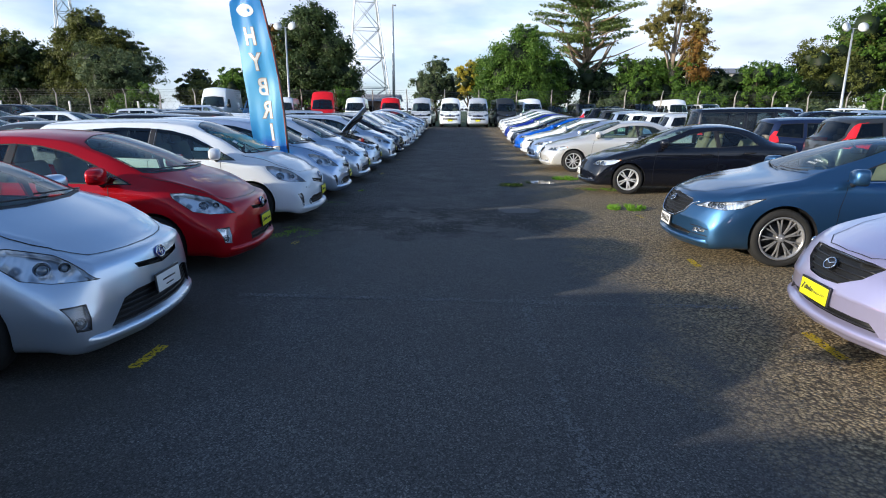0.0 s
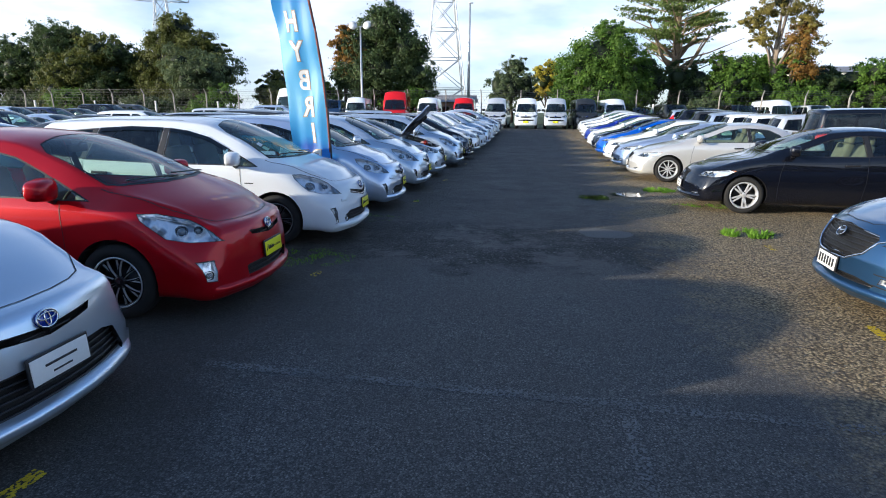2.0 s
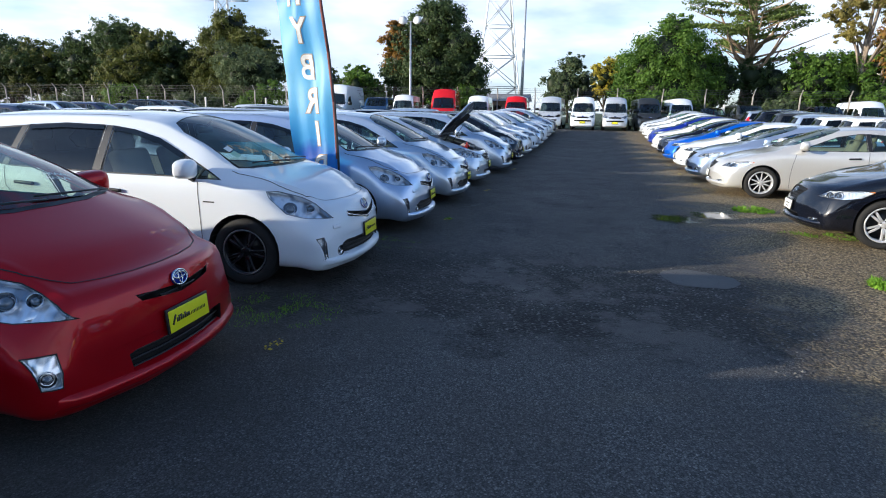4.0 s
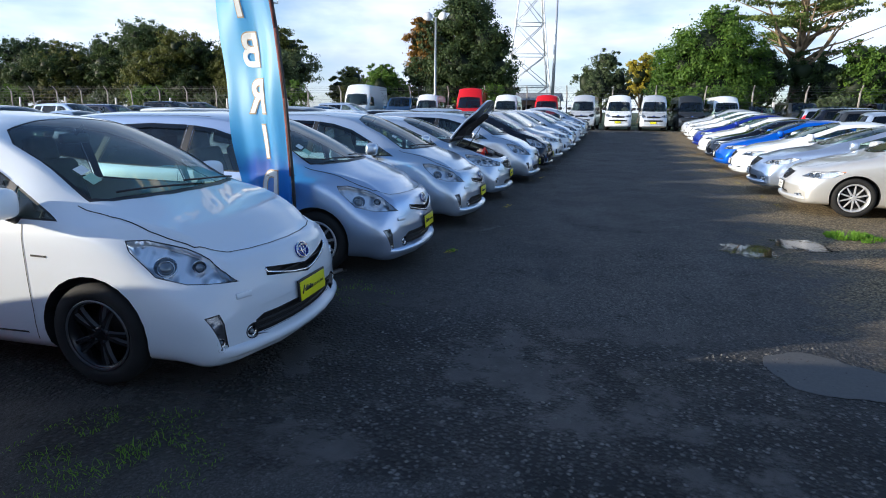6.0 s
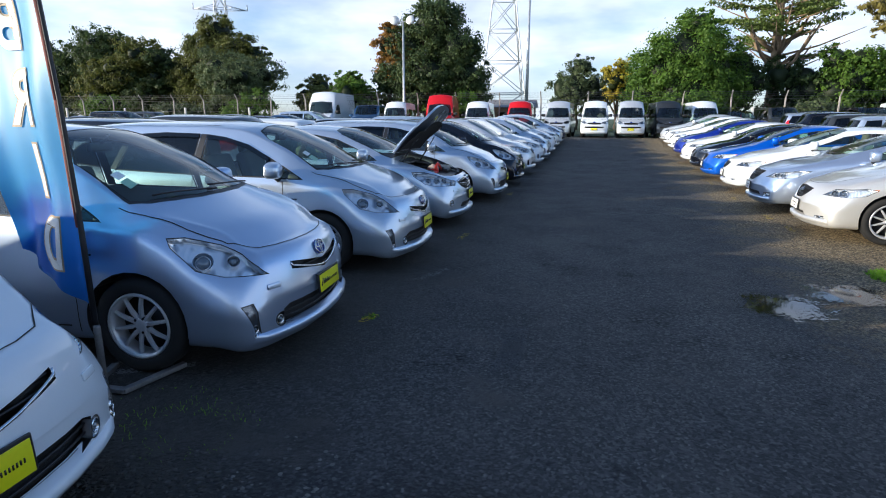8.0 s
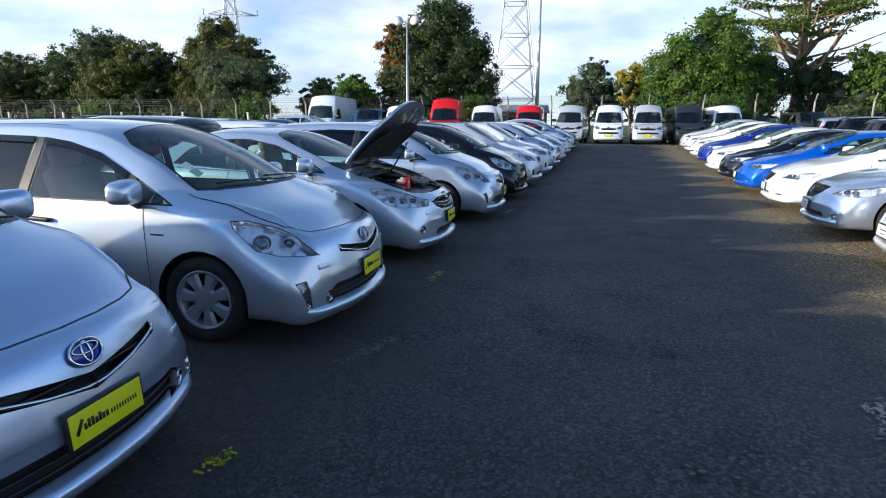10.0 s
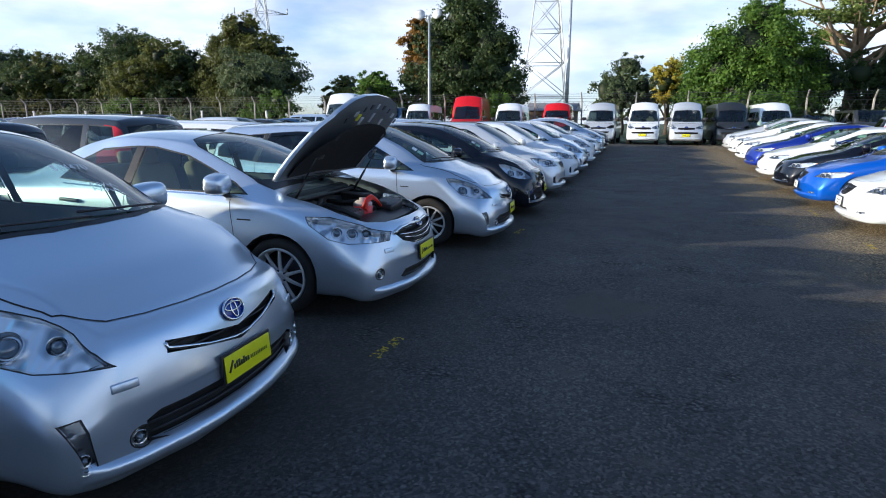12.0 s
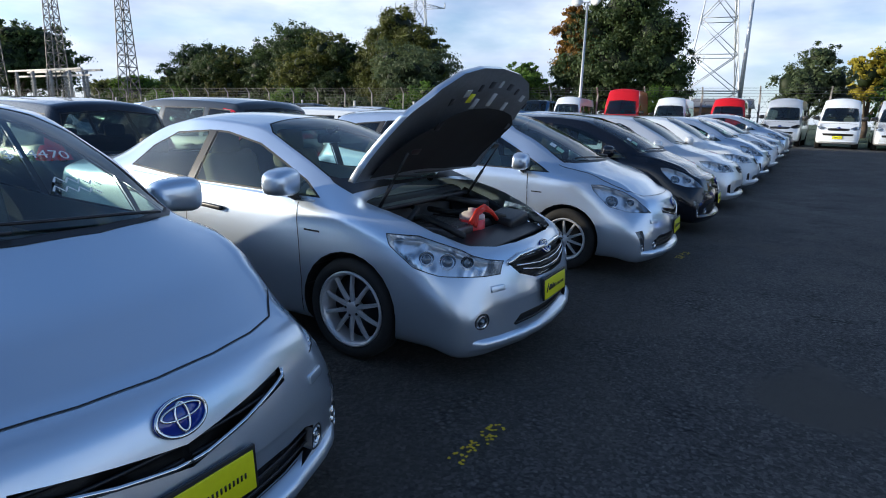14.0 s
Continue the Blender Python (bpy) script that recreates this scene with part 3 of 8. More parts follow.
def build_model(s):
    """All meshes of one model of car: rows of name, mesh, label, parent's name."""
    bm = shell(s)
    rows = []
    L, W = s["length"], s["W"]
    xf, xr, wr_, rim_r, ww = s["wheels"]
    tree = BVHTree.FromBMesh(bm)
    base = bm.copy()
    base.normal_update()
    for cx in (xf, xr):                                          # wheel arches
        for sg in (1, -1):
            fs = region(bm, circle(-cx, wr_ + .012, wr_ + s.get("arch", .032)), (0, 2), lambda c, n: c.y * sg > W * .30)
            if fs:
                well = take(bm, fs, Vector((0, -sg * .26, 0)), walls=True)
                rows.append(("wheel_well", mesh_of("wheel_well", well, (M_PLASTIC, M_PLASTIC, M_PLASTIC)), "", None))
    for c in s["cuts"]:
        a, b = AX[c["ax"]]
        lim = c.get("lim", 0)
        jobs = []
        poly = c["poly"]
        if c.get("centre"):                                      # given for one side, mirrored into one outline across the middle
            if c["ax"] == "yz":
                full = poly + [(-y, z) for y, z in poly[::-1] if abs(y) > 1e-6]
            else:
                full = poly + [(x, -y) for x, y in poly[::-1] if abs(y) > 1e-6]
            jobs.append((full, 0))
        else:
            for sg in (1, -1):
                if c["ax"] == "yz":
                    jobs.append(([(sg * y, z) for y, z in poly], sg))
                elif c["ax"] == "xy":
                    jobs.append(([(x, sg * y) for x, y in poly], sg))
                else:
                    jobs.append((poly, sg))
        for full, sg in jobs:
            lo, hi = c.get("x", (-9, 9))
            nn = c.get("n")

            def want(p, n, sg=sg, lo=lo, hi=hi, lim=lim, nn=nn):
                if not (lo < p.x < hi) or (sg and p.y * sg < lim):
                    return False
                return nn is None or (n.x * nn[0] + n.y * nn[1] * (sg or 1) + n.z * nn[2]) > 0.02
            fs = region(bm, full, (a, b), want)
            if not fs:
                continue
            kind = c["kind"]
            av = Vector()
            for f in fs:
                av += f.normal * f.calc_area()
            av = -av.normalized()
            if kind in ("glass", "tint"):
                rim = c.get("rim", .014)
                me = fair(mesh_of(c["name"], take(bm, fs, av * .003, rim), (M_GLASS if kind == "glass" else M_TINT, M_RUBBER)), base, tree)
                rows.append((c["name"], me, c.get("label", ""), None))
            elif kind == "lamp":
                bowl = bmesh.new()
                cen = Vector()
                ar = 0
                for f in fs:
                    cen += f.calc_center_median() * f.calc_area()
                    ar += f.calc_area()
                cen /= ar
                lens = take(bm, fs, av * .002, .006)
                bowl = lens.copy()
                deep = c.get("deep", .05)
                edges = [e for e in bowl.edges if e.is_boundary]
                ext = bmesh.ops.extrude_edge_only(bowl, edges=edges)["geom"]
                keep = {v for v in ext if isinstance(v, bmesh.types.BMVert)}
                for v in bowl.verts:
                    if v not in keep:
                        v.co += av * deep
                        v.co += (cen + av * deep - v.co) * .12
                for f in bowl.faces:
                    f.material_index = 0
                name = c["name"]
                rows.append((name, fair(mesh_of(name, lens, (M_LENS, M_RUBBER)), base, tree), c.get("label", ""), None))
                rows.append(("reflector", mesh_of("reflector", bowl, c.get("mat", M_REFLECT)), "", name))
                for dx, dz, r in c.get("bulbs", ()):
                    q = bmesh.new()
                    side = sg or 1
                    spot = cen + av * (deep * .75) + Vector((dx, -side * dx * .5, dz))
                    face = (-av).to_track_quat("Z", "Y").to_matrix().to_4x4()
                    at = Matrix.Translation(spot) @ face
                    lathe(q, [(r * 1.45, .030), (r * 1.5, .020), (r * 1.30, .012), (r * 1.08, -.004), (r * 1.02, -.018), (r * 1.3, -.022), (r * 1.5, .0)], 20, at, closed=True)
                    rows.append(("bezel", mesh_of("bezel", q, M_CHROME), "", name))
                    q = bmesh.new()
                    lathe(q, [(r, -.02), (r, .004), (r * .86, .020), (r * .5, .030), (0, .033)], 18, at)
                    rows.append(("bulb", mesh_of("bulb", q, M_BULB), "", name))
            elif kind == "recess":
                if "grille" in c["name"]:                         # slats follow the bow of the nose
                    ends = poly if not c.get("centre") else full
                    zs = [p[1] for p in ends]
                    n = max(1, int((max(zs) - min(zs)) / .034))
                    for k in range(n):
                        z = min(zs) + (max(zs) - min(zs)) * (k + .5) / n
                        hit = []
                        for p, r in zip(ends, ends[1:] + ends[:1]):
                            if (p[1] - z) * (r[1] - z) < 0:
                                hit.append(p[0] + (r[0] - p[0]) * (z - p[1]) / (r[1] - p[1]))
                        if len(hit) < 2:
                            continue
                        if sg == -1:
                            hit = [-h for h in hit]
                        pts = []
                        for j in range(13):
                            y = min(hit) + .012 + (max(hit) - min(hit) - .024) * j / 12
                            loc, nor, _, _ = tree.ray_cast(Vector((2, y, z)), Vector((-1, 0, 0)))
                            pts.append(loc + Vector((-c.get("push", .03) * .6, 0, 0)))
                        q = bmesh.new()
                        tube(q, pts, .0065, 5)
                        rows.append(("grille_slat", mesh_of("grille_slat", q, M_PLASTIC), "", None))
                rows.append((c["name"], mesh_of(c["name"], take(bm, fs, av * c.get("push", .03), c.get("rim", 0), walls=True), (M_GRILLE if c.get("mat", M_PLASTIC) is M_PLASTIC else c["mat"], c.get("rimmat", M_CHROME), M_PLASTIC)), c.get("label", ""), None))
            elif kind == "skin":
                rows.append((c["name"], fair(mesh_of(c["name"], take(bm, fs, -av * c.get("lift", .002), c.get("rim", 0)), (c["mat"], M_RUBBER)), base, tree), c.get("label", ""), None))
            elif kind == "hood":
                s["hood_mesh"] = take(bm, fs)
    # extras on the skin
    for name, axis, pts, width, mat in s.get("lines", ()):
        for sg in ((1,) if axis in ("xc", "zc") else (1, -1)):
            if axis == "y":
                r = ribbon(tree, pts, "y", sg, width, .013 if name == "window_visor" else .0025)
            elif axis[0] == "z":
                q = pts if axis == "zc" else [(x, sg * y) for x, y in pts]
                r = ribbon(tree, q, "z", 1, width)
            else:
                q = pts if axis == "xc" else [(sg * y, z) for y, z in pts]
                r = ribbon(tree, q, "x", 1, width)
            if name == "grille_bar":                             # a round rail, not a flat strip
                mids = [(a.co + b.co) / 2 for a, b in zip(list(r.verts)[::2], list(r.verts)[1::2])]
                r.free()
                r = bmesh.new()
                if len(mids) > 1:
                    tube(r, mids, width * .62, 7)
            rows.append((name, mesh_of(name, r, mat), "", None))
    for name, y, z, w, h, maker in s.get("badges", ()):
        loc, nor, _, _ = tree.ray_cast(Vector((2, y, z)), Vector((-1, 0, 0)))
        q = bmesh.new()
        n = Vector((nor.x, 0, nor.z)).normalized()
        side = Vector((0, 1, 0))
        up = n.cross(side)
        m = Matrix((side, up, n)).transposed().to_4x4()
        m.translation = loc + n * .006
        oval_badge(q, m, w, h, maker)
        rows.append((name, mesh_of(name, q, (M_CHROME, s.get("badge_mat", M_BLUEBADGE))), "chrome maker's badge", None))
    for wy, wz in s.get("washers", ()):
        for sg in (1, -1):
            loc, nor, _, _ = tree.ray_cast(Vector((2, sg * wy, wz)), Vector((-1, 0, 0)))
            q = bmesh.new()
            face = nor.to_track_quat("X", "Z").to_matrix().to_4x4()
            box(q, .012, .105, .036, Matrix.Translation(loc + nor * .002) @ face, .005)
            rows.append(("washer_cover", mesh_of("washer_cover", q, P_SILVER), "", None))
    zp = s.get("plate_z", .44)
    loc, nor, _, _ = tree.ray_cast(Vector((2, 0, zp)), Vector((-1, 0, 0)))
    s["plate_at"] = pose(loc.x + .018, 0, zp, 0, -4, 0)
    # chin lip along the foot of the bumper
    lz = s["bottom"][0][1] + .012
    q, prev = bmesh.new(), None
    for i in range(41):
        y = (i / 20 - 1) * W * .44
        loc, nor, _, _ = tree.ray_cast(Vector((2, y, lz + .03)), Vector((-1, 0, 0)))
        if loc is None:
            continue
        n = Vector((nor.x, nor.y, 0)).normalized()
        k = min(1, (1 - abs(i / 20 - 1)) * 8)
        row = [q.verts.new(loc + n * (a * k - .004) + Vector((0, 0, b - .03))) for a, b in ((-.03, .058), (.014, .042), (.030, .028), (.033, .004), (.020, -.022), (-.07, -.030))]
        if prev:
            for a in range(5):
                q.faces.new((prev[a], row[a], row[a + 1], prev[a + 1]))
        prev = row
    rows.append(("front_lip", mesh_of("front_lip", q, (M_PLASTIC,)), "", None))
    # marker writing low on the windscreen, as plain strokes
    for k in range(2):
        pts = []
        for j in range(9):
            pts.append((-(s["cowl"] + .30 + .055 * k + (.02 if j % 2 else -.012)), .40 - .022 * j + .03 * k))
        r = ribbon(tree, pts, "z", 1, .008, .006)
        rows.append(("window_writing", mesh_of("window_writing", r, M_WHITEMARK), "white marker strokes", None))
    # mirrors
    mx, mz = s.get("mirror", (s["cowl"] + .42, s["belt"][5][1] + .06))
    loc, nor, _, _ = tree.ray_cast(Vector((-mx, 3, mz - .05)), Vector((0, -1, 0)))
    for sg in (1, -1):
        q = bmesh.new()
        ico = bmesh.new()
        bmesh.ops.create_icosphere(ico, subdivisions=3, radius=1.0)
        for v in ico.verts:
            v.co = Vector([math.copysign(abs(c) ** .58, c) for c in v.co])
            v.co.x = v.co.x * (.11 if v.co.x > 0 else .055)
            v.co.y, v.co.z = v.co.y * .128, v.co.z * (.086 + .012 * v.co.y)
        join(q, ico, Matrix.Translation((-mx, sg * (loc.y + .135), mz + .05)) @ pose(0, 0, 0, 0, 0, sg * -12))
        rows.append(("mirror_shell", mesh_of("mirror_shell", q, s.get("mirror_mat", M_PLASTIC)), "", None))
        q = bmesh.new()
        tube(q, [(-mx + .01, sg * (loc.y - .02), mz - .06), (-mx, sg * (loc.y + .08), mz - .01)], [.03, .024], 8)
        rows.append(("mirror_stalk", mesh_of("mirror_stalk", q, M_PLASTIC), "", None))
    for hx, hz in s.get("handles", ()):
        loc, nor, _, _ = tree.ray_cast(Vector((-hx, 3, hz)), Vector((0, -1, 0)))
        for sg in (1, -1):
            q = bmesh.new()
            box(q, .21, .03, .032, Matrix.Translation((-hx, sg * (loc.y + .016), hz)) @ pose(0, 0, 0, 0, 3, 0), .012, 3)
            rows.append(("door_handle", mesh_of("door_handle", q, M_PLASTIC), "", None))
    # cabin
    cw, bz = s["cowl"], s["belt"][5][1]
    rear = s.get("cab_end", L - .9)
    q = bmesh.new()
    box(q, rear - cw - .05, W - .34, bz - .42, Matrix.Translation((-(rear + cw + .05) / 2, 0, .30 + (bz - .42) / 2)), .04)
    rows.append(("cabin_floor", mesh_of("cabin_floor", q, M_CABIN), "", None))
    q = bmesh.new()
    box(q, .62, W - .40, .30, Matrix.Translation((-(cw + .38), 0, bz - .13)) @ pose(0, 0, 0, 0, -5, 0), .09, 4)
    box(q, .20, .34, .16, Matrix.Translation((-(cw + .62), -.36, bz + .0)), .06, 3)
    rows.append(("dashboard", mesh_of("dashboard", q, M_CABIN), "", None))
    seat = s.get("seat_mat", M_SEAT)
    sx = cw + 1.25
    for sy in (-.36, .36):
        q = bmesh.new()
        box(q, .16, .46, .62, Matrix.Translation((-(sx + .34), sy, bz - .04)) @ pose(0, 0, 0, 0, -17, 0), .07, 4)
        box(q, .50, .50, .18, Matrix.Translation((-sx, sy, bz - .36)), .07, 3)
        box(q, .10, .25, .19, Matrix.Translation((-(sx + .47), sy, bz + .34)) @ pose(0, 0, 0, 0, -10, 0), .045, 4)
        rows.append(("front_seat", mesh_of("front_seat", q, seat), "", None))
    q = bmesh.new()
    box(q, .16, W - .46, .55, Matrix.Translation((-(sx + 1.28), 0, bz - .06)) @ pose(0, 0, 0, 0, -20, 0), .07, 4)
    for sy in (-.36, .36):
        box(q, .09, .24, .15, Matrix.Translation((-(sx + 1.40), sy, bz + .26)), .04, 3)
    rows.append(("rear_seat", mesh_of("rear_seat", q, seat), "", None))
    q = bmesh.new()
    lathe(q, [(.165, .0), (.18, .014), (.195, 0), (.18, -.014)], 28, Matrix.Translation((-(cw + .80), -.36, bz + .0)) @ pose(0, 0, 0, 0, -62, 0), closed=True)
    rows.append(("steering_wheel", mesh_of("steering_wheel", q, M_CABIN), "", None))
    if "sticker" in s:                                           # small labels in the windscreen's lower corner
        for k, (x, y, w, h) in enumerate(s["sticker"]):
            q = bmesh.new()
            vs = []
            for dx, dy in ((0, 0), (0, w), (-h, w), (-h, 0)):
                loc, nor, _, _ = tree.ray_cast(Vector((x + dx, y + dy, 3)), Vector((0, 0, -1)))
                vs.append(q.verts.new(loc + nor * .005))
            q.faces.new(vs)
            rows.append(("window_sticker", mesh_of("window_sticker", q, (M_STICKER, M_WHITEMARK)[k % 2]), "small windscreen label", None))
    loc, nor, _, _ = tree.ray_cast(Vector((-(s["roof"] - .22), 0, 3)), Vector((0, 0, -1)))
    if loc is not None and s["height"] < 1.6:
        q = bmesh.new()
        box(q, .05, .23, .07, Matrix.Translation(loc + Vector((-.10, 0, -.10))), .02, 3)
        tube(q, [loc + Vector((-.01, 0, -.01)), loc + Vector((-.09, 0, -.08))], .012, 6)
        rows.append(("inside_mirror", mesh_of("inside_mirror", q, M_PLASTIC), "", None))
    # wipers on the windscreen's foot
    for y0, y1 in ((.55, -.05), (-.02, -.55)):
        q = bmesh.new()
        pts = []
        for i in range(9):
            t = i / 8
            y = y0 + (y1 - y0) * t
            x = -(cw + .075 + .05 * t + .22 * (y / (W / 2)) ** 2)
            loc, nor, _, _ = tree.ray_cast(Vector((x, y, 3)), Vector((0, 0, -1)))
            pts.append(loc + nor * .018)
        tube(q, pts, .007, 5)
        rows.append(("wiper", mesh_of("wiper", q, M_PLASTIC), "", None))
    # door mouldings and sills are left in the skin; the skin itself comes last
    s["skin"] = fair(mesh_of("body", bm, (P_SILVER,)), base, tree)
    base.free()
    s["rows"] = rows
    s["tree"] = tree
    return s


PLATES = {}
WHEELS = {}


def wheel_set(r, rim, w, style, mat):
    key = (r, rim, w, style, mat.name)
    if key not in WHEELS:
        ty, rm = wheel_meshes(r, rim, w, style)
        WHEELS[key] = (mesh_of("tyre", ty, M_TYRE), mesh_of("rim", rm, (mat, M_PLASTIC, (M_RIM if style == "mesh" else M_RIM_EDGE) if mat is M_RIM_DARK and style in ("mesh", "twin") else mat)))
    return WHEELS[key]


def place_car(s, m, colour, label, plate="yellow", style="ten", rim=None, group="", category="car", name="car", parts=True):
    """One car of a model at the pose m (nose at its origin, facing its +x)."""
    car = thing(name, m, label, category, group)
    body = link("body", s["skin"], car)
    body.material_slots[0].link = "OBJECT"
    body.material_slots[0].material = colour
    made = {}
    for nm, me, lab, up in s["rows"]:
        if not parts and nm in ("bulb", "bezel", "reflector", "wiper", "window_writing", "inside_mirror", "window_sticker", "grille_slat", "grille_bar", "cowl_panel", "front_seat", "mirror_stalk", "steering_wheel", "wheel_well"):
            continue
        ob = link(nm, me, made[up] if up and up in made else car, lab)
        if nm == "mirror_shell" and s.get("mirror_painted", True):
            ob.material_slots[0].link = "OBJECT"
            ob.material_slots[0].material = colour
        if nm in ("washer_cover", "front_lip"):
            ob.material_slots[0].link = "OBJECT"
            ob.material_slots[0].material = colour
        made[nm] = ob
    xf, xr, r, rim_r, w = s["wheels"]
    ty, rm = wheel_set(r, rim_r, w, style, rim or M_RIM)
    for cx in (xf, xr):
        for sg in (1, -1):
            y = sg * (s["W"] / 2 - w / 2 - .015)
            wh = new("wheel")
            wh.empty_display_size = .1
            wh.parent = car
            wh.matrix_local = pose(-cx, y, r, 0, 0, 0 if sg > 0 else 180) @ pose(0, 0, 0, 0, (cx * 50 + m.translation.y * 77) % 360, 0)
            link("tyre", ty, wh)
            link("rim", rm, wh)
    if plate:
        if plate not in PLATES:
            bk, pl, tx = plate_parts(plate)
            PLATES[plate] = (mesh_of("plate_holder", bk, M_PLASTIC), mesh_of("number_plate", pl, M_YELLOW if plate == "yellow" else M_WHITEPLATE), [mesh_of("plate_mark", b, M_INK) for b in tx])
        h = link("plate_holder", PLATES[plate][0], car, "", s["plate_at"])
        p = link("number_plate", PLATES[plate][1], car, {"yellow": "yellow dealer plate with dark marks", "white": "white dealer plate"}.get(plate, "white number plate"), s["plate_at"])
        for me in PLATES[plate][2]:
            link("plate_mark", me, p)
    return car


